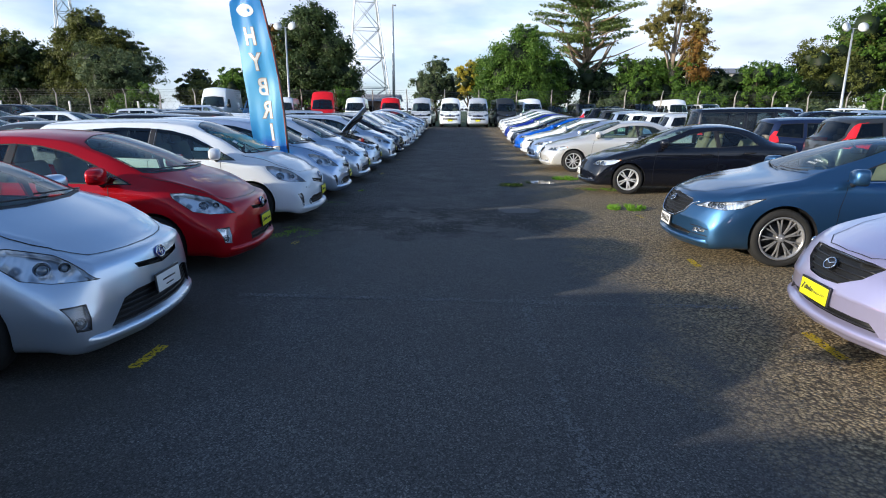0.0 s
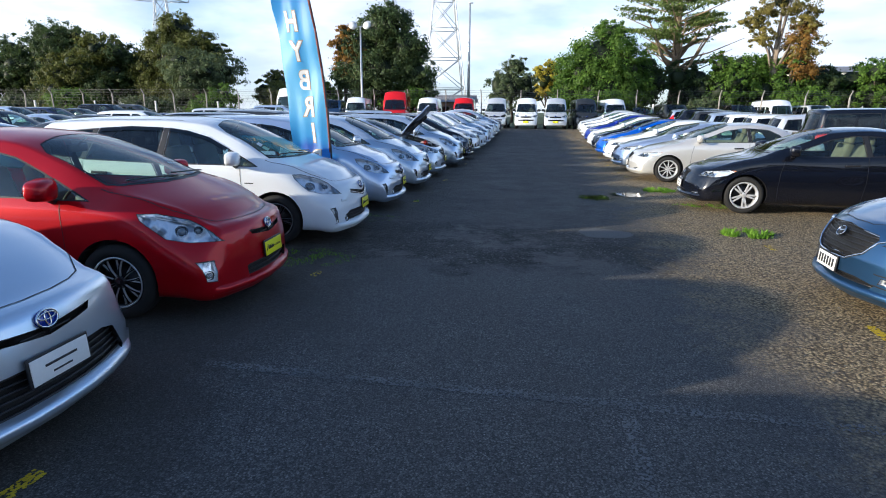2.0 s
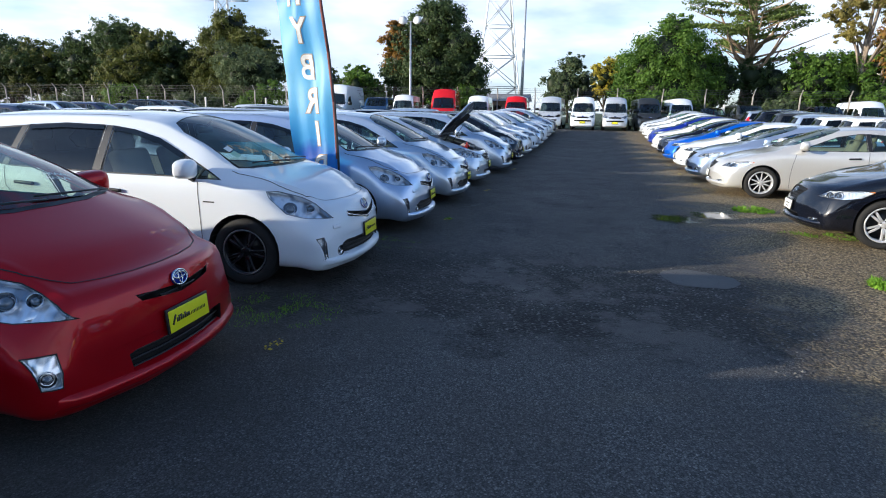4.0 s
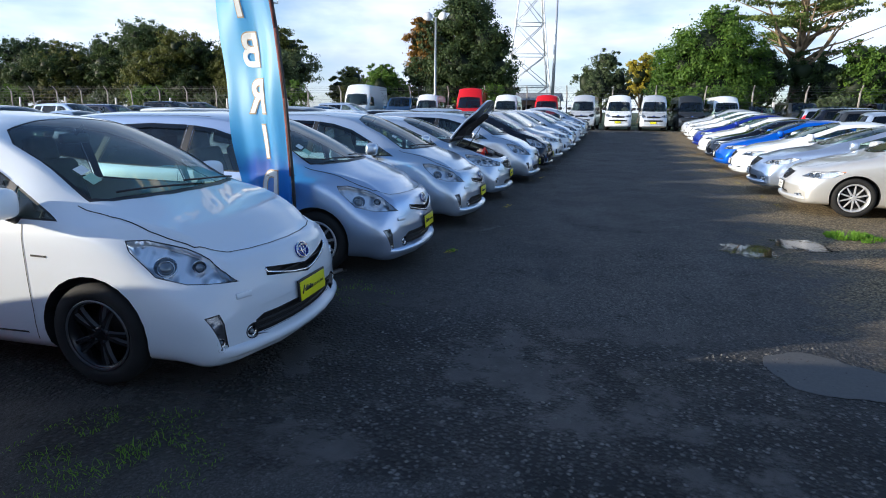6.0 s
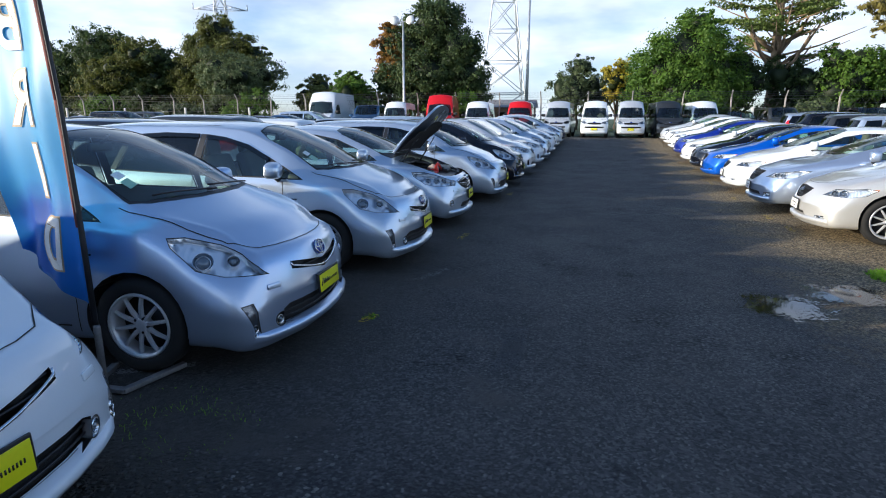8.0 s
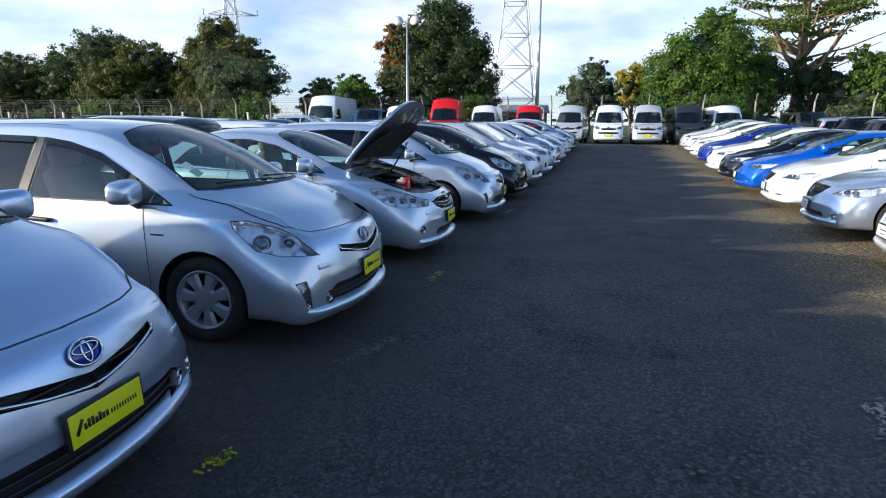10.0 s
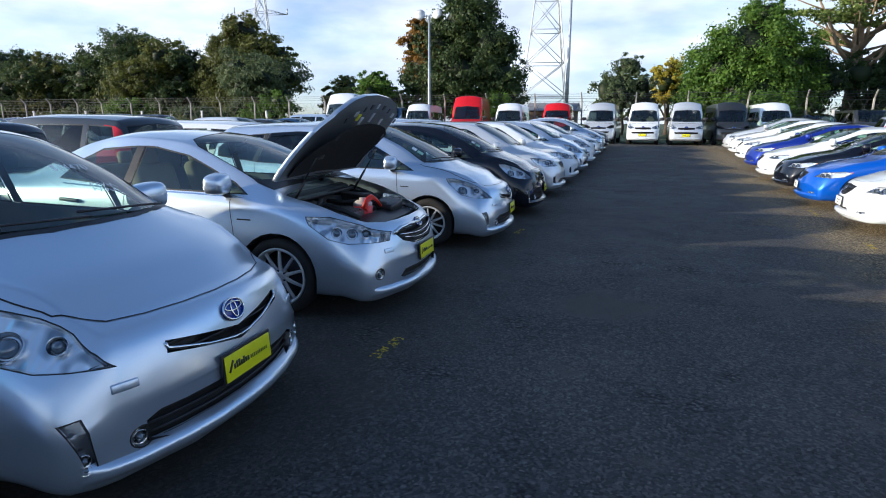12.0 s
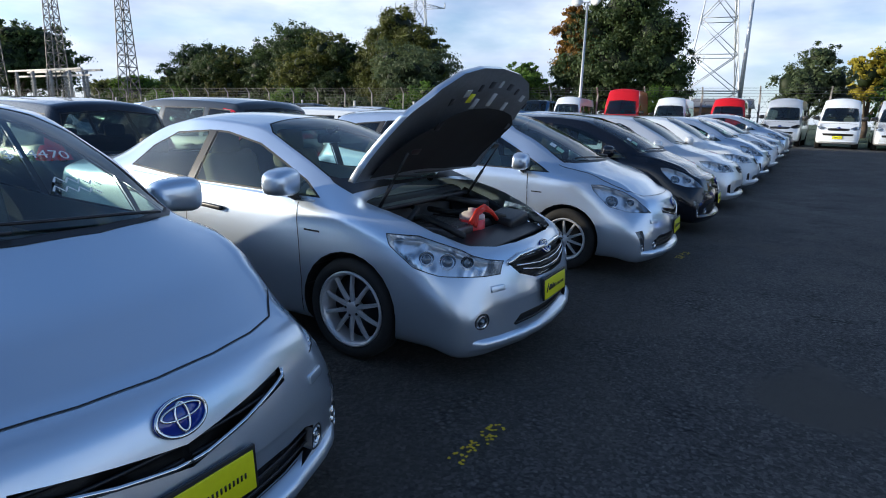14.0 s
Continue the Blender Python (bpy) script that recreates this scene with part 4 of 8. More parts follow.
# ---- the models ----
estate_h = body_spec(4.615, 1.775, 1.575, .748, 1.055, .76, 1.90, 4.05, (4.42, 1.02), (4.50, .96), lip=.195, belt0=.93, belt1=1.03, wr=.60, bow=.25, face=.55, drop=.095)
estate_h.update(sticker=((-1.10, -.575, .07, .075), (-1.19, -.565, .07, .06)), washers=((.60, .555),), wheels=(.93, 3.71, .317, .215, .20), plate_z=.452, badges=(("maker_badge", 0, .688, .16, .112, "a"),), handles=((2.24, .85), (3.18, .88)), cab_end=4.1, mirror=(1.42, 1.025), cuts=[
    dict(name="windscreen", ax="xy", centre=True, kind="glass", poly=[(-.82, 0), (-.835, .25), (-.89, .46), (-.965, .61), (-1.04, .67), (-1.62, .605), (-1.76, .51), (-1.815, .25), (-1.825, 0)], n=(1, 0, 1), x=(-2.4, -.6), rim=.012),
    dict(name="cowl_panel", ax="xy", centre=True, kind="skin", mat=M_PLASTIC, poly=[(-.79, 0), (-.805, .25), (-.86, .46), (-.935, .61), (-1.035, .685), (-1.4, .63), (-1.4, 0)], n=(1, 0, 1), x=(-1.6, -.55)),
    dict(name="quarter_window", ax="xz", kind="glass", lim=.4, poly=[(-1.13, .972), (-1.20, 1.01), (-1.44, 1.15), (-1.47, 1.155), (-1.49, .98)], n=(0, 1, .2)),
    dict(name="front_window", ax="xz", kind="glass", lim=.4, poly=[(-1.53, .985), (-1.53, 1.185), (-1.82, 1.325), (-2.10, 1.40), (-2.33, 1.43), (-2.38, .995)], n=(0, 1, .2)),
    dict(name="rear_window", ax="xz", kind="tint", lim=.4, poly=[(-2.46, .998), (-2.41, 1.435), (-2.85, 1.445), (-3.28, 1.42), (-3.40, 1.03)], n=(0, 1, .2)),
    dict(name="cargo_window", ax="xz", kind="tint", lim=.4, poly=[(-3.46, 1.04), (-3.35, 1.415), (-3.70, 1.385), (-3.95, 1.31), (-4.08, 1.22), (-4.05, 1.10)], n=(0, 1, .2)),
    dict(name="tail_window", ax="yz", centre=True, kind="tint", poly=[(0, 1.07), (.60, 1.09), (.56, 1.30), (.45, 1.42), (0, 1.45)], n=(-1, 0, .5), x=(-9, -3.8)),
    dict(name="headlight", ax="xz", kind="lamp", lim=.45, poly=[(-.15, .634), (-.36, .646), (-.52, .688), (-.68, .83), (-.715, .885), (-.62, .885), (-.43, .828), (-.31, .765), (-.21, .695)], n=(1, .5, .6), deep=.05, bulbs=((-.06, -.012, .042), (.10, -.02, .026)), label="clear headlight with chrome reflector"),
    dict(name="upper_grille", ax="yz", lim=-.001, kind="recess", push=.03, poly=[(0, .548), (.41, .622), (.40, .672), (0, .612)], n=(1, 0, 0), x=(-.6, 1), mat=M_PLASTIC),
    dict(name="lower_grille", ax="yz", centre=True, kind="recess", push=.05, poly=[(0, .258), (.42, .266), (.54, .29), (.55, .385), (.49, .41), (0, .415)], n=(1, 0, 0), x=(-.6, 1), mat=M_PLASTIC),
    dict(name="pillar_trim", ax="xz", kind="skin", lim=.4, mat=M_PLASTIC, poly=[(-2.38, .995), (-2.335, 1.428), (-2.405, 1.433), (-2.46, .998)], n=(0, 1, .2)),
    dict(name="pillar_trim", ax="xz", kind="skin", lim=.4, mat=M_PLASTIC, poly=[(-1.49, .98), (-1.472, 1.155), (-1.53, 1.183), (-1.53, .985)], n=(0, 1, .2)),
    dict(name="pillar_trim", ax="xz", kind="skin", lim=.4, mat=M_PLASTIC, poly=[(-3.40, 1.033), (-3.285, 1.418), (-3.348, 1.413), (-3.46, 1.042)], n=(0, 1, .2)),
    dict(name="side_lamp", ax="yz", kind="lamp", deep=.03, lim=.5, mat=M_DRL, bulbs=((0, -.06, .016), (0, -.10, .014)), poly=[(.722, .235), (.758, .24), (.812, .468), (.748, .478)], n=(1, .3, 0), x=(-.7, 1), label="upright daytime lamp slot"),
    dict(name="fog_lamp", ax="yz", kind="lamp", lim=.4, poly=circle(.57, .325, .05, 16), n=(1, .2, 0), x=(-.6, 1), deep=.04, bulbs=((0, 0, .02),)),
    dict(name="tail_lamp", ax="yz", kind="skin", mat=M_REDLENS, lim=.3, poly=[(.58, .86), (.90, .84), (.90, 1.06), (.60, 1.02)], n=(-1, .5, 0), x=(-9, -4.2)),
], lines=(("panel_gap", "z", [(-.15, 0), (-.165, .2), (-.205, .38), (-.265, .52), (-.40, .64), (-.62, .72), (-.85, .742), (-1.08, .725)], .007, M_RUBBER),
          ("panel_gap", "y", [(-1.36, .95), (-1.34, .70), (-1.33, .45), (-1.34, .26)], .006, M_RUBBER), ("panel_gap", "y", [(-2.42, .99), (-2.42, .6), (-2.38, .26)], .006, M_RUBBER), ("panel_gap", "y", [(-3.43, 1.03), (-3.40, .85), (-3.26, .70), (-3.20, .50)], .006, M_RUBBER),
          ("sill_line", "y", [(-1.40, .30), (-2.4, .29), (-3.3, .30)], .012, M_CHROME),
          ("grille_bar", "x", [(0, .566), (.05, .568), (.20, .592), (.40, .640), (.405, .665)], .013, M_CHROME), ("side_badge", "y", [(-1.19, .775), (-1.30, .777)], .012, M_PLASTIC), ("window_visor", "y", [(-1.56, 1.17), (-1.82, 1.30), (-2.10, 1.375), (-2.33, 1.405)], .05, M_VISOR), ("window_visor", "y", [(-2.42, 1.41), (-2.85, 1.42), (-3.26, 1.395)], .05, M_VISOR),
          ("roof_seam", "z", [(-2.2, .54), (-3.0, .53), (-4.0, .50)], .012, M_RUBBER)))

hatch_h = body_spec(4.48, 1.745, 1.49, .715, 1.035, .76, 1.90, 3.1, (4.36, 1.02), (4.42, .98), lip=.195, belt0=.89, belt1=1.02, wr=.58, bow=.25, face=.3, drop=.085)
hatch_h.update(wheels=(.94, 3.64, .312, .21, .195), plate_z=.46, badges=(("maker_badge", 0, .672, .135, .095, "a"),), handles=((2.22, .83), (3.14, .87)), cab_end=3.9, mirror=(1.42, 1.0), cuts=[
    dict(name="windscreen", ax="xy", centre=True, kind="glass", poly=[(-.82, 0), (-.835, .25), (-.90, .46), (-.985, .61), (-1.06, .655), (-1.60, .59), (-1.72, .50), (-1.775, .25), (-1.785, 0)], n=(1, 0, 1), x=(-2.4, -.6), rim=.012),
    dict(name="cowl_panel", ax="xy", centre=True, kind="skin", mat=M_PLASTIC, poly=[(-.79, 0), (-.805, .25), (-.87, .46), (-.955, .61), (-1.055, .67), (-1.4, .62), (-1.4, 0)], n=(1, 0, 1), x=(-1.6, -.55)),
    dict(name="quarter_window", ax="xz", kind="glass", lim=.4, poly=[(-1.12, .95), (-1.20, .99), (-1.44, 1.115), (-1.47, 1.12), (-1.49, .955)], n=(0, 1, .2)),
    dict(name="front_window", ax="xz", kind="glass", lim=.4, poly=[(-1.53, .96), (-1.53, 1.15), (-1.82, 1.275), (-2.10, 1.34), (-2.34, 1.36), (-2.38, .975)], n=(0, 1, .2)),
    dict(name="rear_window", ax="xz", kind="tint", lim=.4, poly=[(-2.46, .98), (-2.41, 1.36), (-2.80, 1.345), (-3.15, 1.29), (-3.45, 1.20), (-3.52, 1.05)], n=(0, 1, .2)),
    dict(name="tail_window", ax="xy", centre=True, kind="tint", poly=[(-3.35, 0), (-3.37, .46), (-4.15, .50), (-4.22, 0)], n=(-.3, 0, 1), x=(-4.4, -3.0)),
    dict(name="headlight", ax="xz", kind="lamp", lim=.42, poly=[(-.14, .628), (-.36, .634), (-.52, .668), (-.72, .815), (-.75, .865), (-.62, .862), (-.40, .80), (-.22, .70)], n=(1, .6, .4), deep=.06, bulbs=((.02, -.01, .034), (.13, -.012, .024)), label="clear headlight with chrome reflector"),
    dict(name="upper_grille", ax="yz", lim=-.001, kind="recess", push=.03, poly=[(0, .592), (.29, .622), (.32, .66), (0, .636)], n=(1, 0, 0), x=(-.6, 1), mat=M_PLASTIC),
    dict(name="lower_grille", ax="yz", centre=True, kind="recess", push=.05, poly=[(0, .262), (.40, .268), (.42, .37), (.38, .385), (0, .39)], n=(1, 0, 0), x=(-.6, 1), mat=M_PLASTIC),
    dict(name="pillar_trim", ax="xz", kind="skin", lim=.4, mat=M_PLASTIC, poly=[(-2.38, .977), (-2.342, 1.358), (-2.408, 1.358), (-2.46, .98)], n=(0, 1, .2)),
    dict(name="pillar_trim", ax="xz", kind="skin", lim=.4, mat=M_PLASTIC, poly=[(-1.49, .957), (-1.472, 1.12), (-1.53, 1.148), (-1.53, .96)], n=(0, 1, .2)),
    dict(name="side_lamp", ax="yz", kind="lamp", lim=.4, poly=[(.72, .315), (.795, .325), (.81, .49), (.71, .49)], n=(1, .3, 0), x=(-.7, 1), deep=.04, bulbs=((0, -.04, .026),), label="upright fog lamp unit"),
    dict(name="tail_lamp", ax="yz", kind="skin", mat=M_REDLENS, lim=.3, poly=[(.60, .80), (.90, .78), (.90, 1.02), (.62, .98)], n=(-1, .5, 0), x=(-9, -4.1)),
], lines=(("panel_gap", "z", [(-.15, 0), (-.165, .2), (-.205, .37), (-.265, .50), (-.40, .62), (-.62, .70), (-.85, .725), (-1.08, .705)], .007, M_RUBBER),
          ("panel_gap", "y", [(-1.36, .93), (-1.33, .70), (-1.32, .45), (-1.33, .26)], .006, M_RUBBER), ("panel_gap", "y", [(-2.42, .97), (-2.42, .6), (-2.38, .26)], .006, M_RUBBER)))


hatch_late = dict(hatch_h)
hatch_late["cuts"] = [dict(c, mat=M_DRL) if c["name"] == "side_lamp" else c if c["name"] != "lower_grille" else dict(c, poly=[(0, .235), (.54, .245), (.60, .29), (.48, .455), (.36, .485), (0, .49)], push=.045) for c in hatch_h["cuts"]]


def sedan_cuts(cowl, roof, belt, H, W, head, rear_end, tint="glass", lower=None, upper=None, fog=None, fw=.42, scuttle=None):
    """Openings that the saloons share; head, lower, upper and fog are outlines of their own."""
    t = H - .135
    ws = [(-(cowl + .06), 0), (-(cowl + .08), .25), (-(cowl + .16), .48), (-(cowl + .26), .65), (-(cowl + .33), .68), (-(roof - .10), .58), (-(roof + .02), .49), (-(roof + .06), 0)]
    m = cowl + .78
    e = roof + 1.02
    cuts = [dict(name="windscreen", ax="xy", centre=True, kind="glass", poly=ws, n=(1, 0, 1), x=(-(roof + .4), -.8), rim=.012),
            dict(name="pillar_trim", ax="xz", kind="skin", mat=M_PLASTIC, lim=.4, poly=[(-(roof + .462), belt + .077), (-(roof + .422), t - .002), (-(roof + .488), t - .002), (-(roof + .528), belt + .08)], n=(0, 1, .2)),
            dict(name="front_window", ax="xz", kind="glass", lim=.4, poly=[(-(cowl + fw), belt + .055), (-(cowl + fw + .16), belt + .15), (-(roof - .05), t - .07), (-(roof + .3), t - .005), (-(roof + .42), t), (-(roof + .46), belt + .075)], n=(0, 1, .2)),
            dict(name="rear_window", ax="xz", kind=tint, lim=.4, poly=[(-(roof + .53), belt + .08), (-(roof + .49), t), (-(roof + .9), t - .03), (-(e + .12), t - .14), (-(e + .26), belt + .13)], n=(0, 1, .2)),
            dict(name="tail_window", ax="xy", centre=True, kind="glass", poly=[(-(rear_end[0]), 0), (-(rear_end[0] + .03), .46), (-(rear_end[1] - .08), .56), (-rear_end[1], 0)], n=(-.4, 0, 1), x=(-4.4, -2.6)),
            head]
    if scuttle:
        cuts.append(dict(name="cowl_panel", ax="xy", centre=True, kind="skin", mat=M_PLASTIC, poly=scuttle, n=(.2, 0, 1), x=(-1.7, -.9)))
    if upper:
        cuts.append(dict(name="upper_grille", ax="yz", centre=True, kind="recess", push=.03, n=(1, 0, 0), x=(-.6, 1), **upper))
    if lower:
        cuts.append(dict(name="lower_grille", ax="yz", centre=True, kind="recess", push=.05, n=(1, 0, 0), x=(-.6, 1), mat=M_PLASTIC, **lower))
    if fog:
        cuts.append(dict(name="fog_lamp", ax="yz", kind="lamp", lim=.4, n=(1, .3, 0), x=(-.8, 1), deep=.03, **fog))
    return cuts


saloon_h = body_spec(4.605, 1.77, 1.495, .735, 1.035, .96, 2.02, 3.05, (3.92, 1.10), (4.48, 1.04), lip=.19, belt0=.915, belt1=1.0, wr=.58, bow=.25, face=.6, drop=.05)
saloon_h.update(washers=((.58, .55),), wheels=(.99, 3.68, .325, .24, .205), plate_z=.46, badges=(("maker_badge", 0, .70, .135, .098, "a"),), handles=((2.20, .85), (3.08, .88)), cab_end=3.9, mirror=(1.47, 1.03), seat_mat=M_SEAT_BEIGE,
           cuts=[dict(name="hood", ax="xy", centre=True, kind="hood", poly=[(-.15, 0), (-.165, .25), (-.21, .44), (-.31, .59), (-.50, .69), (-.85, .735), (-1.08, .735), (-1.06, .45), (-1.02, 0)], n=(.2, 0, 1), x=(-1.5, 1))]
           + sedan_cuts(.97, 2.0, .93, 1.495, 1.77,
                      dict(name="headlight", ax="xz", kind="lamp", lim=.34, poly=[(-.13, .622), (-.38, .628), (-.53, .662), (-.70, .77), (-.74, .835), (-.56, .83), (-.32, .765), (-.14, .690)], n=(1, .6, .4), deep=.06, bulbs=((.03, -.012, .032), (.13, -.012, .026), (-.08, .0, .03)), label="large clear headlight with projector lamps"), (3.15, 3.86), fw=.30, scuttle=[(-.99, 0), (-1.03, .45), (-1.05, .60), (-1.07, .72), (-1.24, .70), (-1.45, .62), (-1.45, 0)],
                      lower=dict(poly=[(0, .23), (.36, .24), (.46, .31), (.40, .36), (0, .365)]),
                      upper=dict(poly=[(0, .545), (.22, .552), (.38, .60), (.45, .668), (.32, .688), (0, .69)], mat=M_PLASTIC, rim=.012),
                      fog=dict(poly=circle(.70, .375, .05, 14), bulbs=((0, 0, .024),))),
           lines=(("panel_gap", "y", [(-1.42, .95), (-1.38, .70), (-1.36, .45), (-1.37, .24)], .006, M_RUBBER), ("panel_gap", "y", [(-2.49, .99), (-2.49, .6), (-2.45, .24)], .006, M_RUBBER),
                  ("grille_bar", "x", [(0, .585), (.15, .59), (.34, .622)], .010, M_CHROME), ("grille_bar", "x", [(0, .625), (.15, .628), (.39, .650)], .010, M_CHROME), ("grille_bar", "x", [(0, .700), (.2, .705), (.34, .700), (.46, .672)], .030, M_CHROME),
                  ("window_trim", "y", [(-1.30, .965), (-1.8, .98), (-2.5, .995), (-3.2, 1.02)], .014, M_CHROME), ("side_badge", "y", [(-1.21, .79), (-1.34, .792)], .012, M_PLASTIC)))

saloon_wide = body_spec(4.865, 1.84, 1.45, .775, 1.01, 1.20, 2.28, 3.35, (4.35, 1.10), (4.72, 1.08), lip=.21, belt0=.93, belt1=1.02, wr=.60, bow=.32)
saloon_wide.update(wheels=(1.01, 3.80, .335, .245, .215), plate_z=.40, badge_mat=M_PLASTIC, badges=(("maker_badge", 0, .665, .13, .10, "b"),), handles=((2.65, .88), (3.6, .91)), cab_end=4.0, mirror=(1.68, 1.0), seat_mat=M_SEAT_BEIGE,
                  cuts=sedan_cuts(1.20, 2.28, .93, 1.45, 1.84, dict(name="headlight", ax="xz", kind="lamp", lim=.34, poly=[(-.15, .645), (-.38, .635), (-.55, .665), (-.80, .785), (-.55, .755), (-.25, .705)], n=(1, .6, .4), deep=.05, bulbs=((.05, -.01, .03), (.15, -.01, .022)), label="narrow swept-back headlight"), (3.55, 4.3),
                                  lower=dict(poly=[(0, .255), (.52, .27), (.58, .33), (.40, .36), (0, .36)]), upper=dict(poly=[(0, .475), (.25, .485), (.40, .56), (.46, .68), (.42, .715), (0, .745)], mat=M_PLASTIC, rim=.010),
                                  fog=dict(poly=[(.60, .35), (.76, .365), (.76, .40), (.62, .405)], bulbs=((0, 0, .018),))),
                  lines=(("panel_gap", "z", [(-.17, 0), (-.19, .25), (-.30, .45), (-.6, .62), (-1.1, .70), (-1.42, .72)], .007, M_RUBBER), ("grille_bar", "x", [(0, .468), (.25, .478), (.41, .555), (.475, .66), (.56, .695)], .014, M_CHROME), ("bumper_crease", "x", [(.56, .425), (.70, .42), (.80, .40)], .010, M_PLASTIC), ("bumper_crease", "x", [(.56, .335), (.70, .325), (.80, .325)], .010, M_PLASTIC), ("panel_gap", "y", [(-1.62, .92), (-1.56, .70), (-1.54, .45), (-1.55, .24)], .006, M_RUBBER),
                         ("panel_gap", "y", [(-2.92, 1.0), (-2.92, .6), (-2.88, .24)], .006, M_RUBBER), ("window_trim", "y", [(-1.72, .97), (-2.4, .995), (-3.2, 1.01), (-3.8, 1.04)], .014, M_CHROME)))

saloon_mid = body_spec(4.69, 1.795, 1.44, .745, .99, 1.15, 2.28, 3.30, (4.15, 1.08), (4.55, 1.05), lip=.215, belt0=.915, belt1=1.0, wr=.58, bow=.30)
saloon_mid.update(wheels=(.96, 3.68, .32, .23, .205), plate_z=.43, badge_mat=M_PLASTIC, badges=(("maker_badge", 0, .64, .13, .10, "b"),), handles=((2.5, .86), (3.4, .89)), cab_end=3.9, mirror=(1.64, .985), seat_mat=M_SEAT_BEIGE,
                  cuts=sedan_cuts(1.15, 2.28, .915, 1.44, 1.795, dict(name="headlight", ax="xz", kind="lamp", lim=.40, poly=[(-.17, .625), (-.40, .615), (-.60, .65), (-.80, .76), (-.60, .765), (-.28, .70)], n=(1, .6, .4), deep=.05, bulbs=((.04, -.01, .034), (.14, -.01, .024)), label="clear headlight"), (3.4, 4.1),
                                  lower=dict(poly=[(0, .235), (.50, .245), (.58, .30), (.50, .365), (0, .375)]), upper=dict(poly=[(0, .53), (.18, .54), (.34, .62), (.42, .715), (.30, .725), (0, .73)], mat=M_PLASTIC, rim=.008),
                                  fog=dict(poly=[(.62, .27), (.78, .29), (.78, .37), (.64, .36)], bulbs=((0, 0, .022),))),
                  lines=(("panel_gap", "z", [(-.17, 0), (-.19, .25), (-.30, .43), (-.6, .57), (-1.1, .66), (-1.36, .68)], .007, M_RUBBER), ("panel_gap", "y", [(-1.5, .91), (-1.45, .70), (-1.43, .45), (-1.44, .24)], .006, M_RUBBER),
                         ("panel_gap", "y", [(-2.76, .99), (-2.76, .6), (-2.72, .24)], .006, M_RUBBER)))

saloon_small = body_spec(4.49, 1.755, 1.465, .735, .99, 1.12, 2.2, 3.25, (4.0, 1.10), (4.36, 1.06), lip=.22, belt0=.92, belt1=1.01, wr=.58, bow=.30)
saloon_small.update(wheels=(.90, 3.54, .316, .225, .20), plate_z=.42, badge_mat=M_PLASTIC, badges=(("maker_badge", 0, .62, .12, .09, "b"),), handles=((2.45, .86), (3.3, .90)), cab_end=3.75, mirror=(1.58, 1.03), seat_mat=M_SEAT_BEIGE,
              cuts=sedan_cuts(1.12, 2.2, .92, 1.465, 1.755, dict(name="headlight", ax="xz", kind="lamp", lim=.40, poly=[(-.18, .61), (-.40, .60), (-.60, .635), (-.73, .715), (-.60, .735), (-.30, .70)], n=(1, .6, .4), deep=.05, bulbs=((.05, -.01, .034), (.14, -.01, .026)), label="clear headlight with an amber corner"), (3.35, 3.95),
                              lower=dict(poly=[(0, .25), (.30, .255), (.38, .30), (.30, .345), (0, .35)]), upper=dict(poly=[(0, .515), (.15, .53), (.26, .60), (.31, .67), (0, .69)], mat=M_PLASTIC, rim=.008),
                              fog=dict(poly=[(.55, .27), (.72, .285), (.70, .335), (.56, .325)], bulbs=((0, 0, .02),)))
              + [dict(name="indicator", ax="xz", kind="skin", mat=M_AMBER, lim=.4, poly=[(-.60, .645), (-.72, .705), (-.735, .725), (-.66, .725)], n=(.3, 1, .2))],
              lines=(("panel_gap", "z", [(-.17, 0), (-.19, .22), (-.30, .42), (-.6, .56), (-1.1, .65), (-1.34, .67)], .007, M_RUBBER), ("panel_gap", "y", [(-1.46, .91), (-1.41, .70), (-1.39, .45), (-1.40, .24)], .006, M_RUBBER),
                     ("panel_gap", "y", [(-2.68, .99), (-2.68, .6), (-2.64, .24)], .006, M_RUBBER)))


def tall_cuts(s, cowl, roof, belt, rear, rows_tint="tint"):
    """Openings of vans, estates and off-roaders."""
    H, W = s["height"], s["W"]
    t = H - .16
    ws = [(-(cowl + .05), 0), (-(cowl + .07), .3), (-(cowl + .18), W * .36), (-(cowl + .26), W * .385), (-(roof - .06), W * .335), (-(roof + .03), W * .27), (-(roof + .06), 0)]
    e = rear - .12
    mid = roof + .52
    return [dict(name="windscreen", ax="xy", centre=True, kind="glass", poly=ws, n=(1, 0, .6), x=(-(roof + .3), -.3), rim=.014),
            dict(name="front_window", ax="xz", kind="glass", lim=.4, poly=[(-(cowl + .48), belt + .06), (-(roof + .02), t - .08), (-(roof + .2), t), (-(mid - .04), t), (-(mid - .04), belt + .07)], n=(0, 1, .2)),
            dict(name="rear_window", ax="xz", kind=rows_tint, lim=.4, poly=[(-(mid + .04), belt + .07), (-(mid + .04), t), (-(mid + .9), t), (-(mid + .95), belt + .08)], n=(0, 1, .2)),
            dict(name="cargo_window", ax="xz", kind=rows_tint, lim=.4, poly=[(-(mid + 1.03), belt + .09), (-(mid + .98), t), (-(e - .15), t - .03), (-e, belt + .14)], n=(0, 1, .2)),
            dict(name="tail_window", ax="yz", centre=True, kind="tint", poly=[(0, belt + .06), (W * .36, belt + .07), (W * .32, t - .02), (0, t + .02)], n=(-1, 0, .3), x=(-9, -(rear - .35)))]


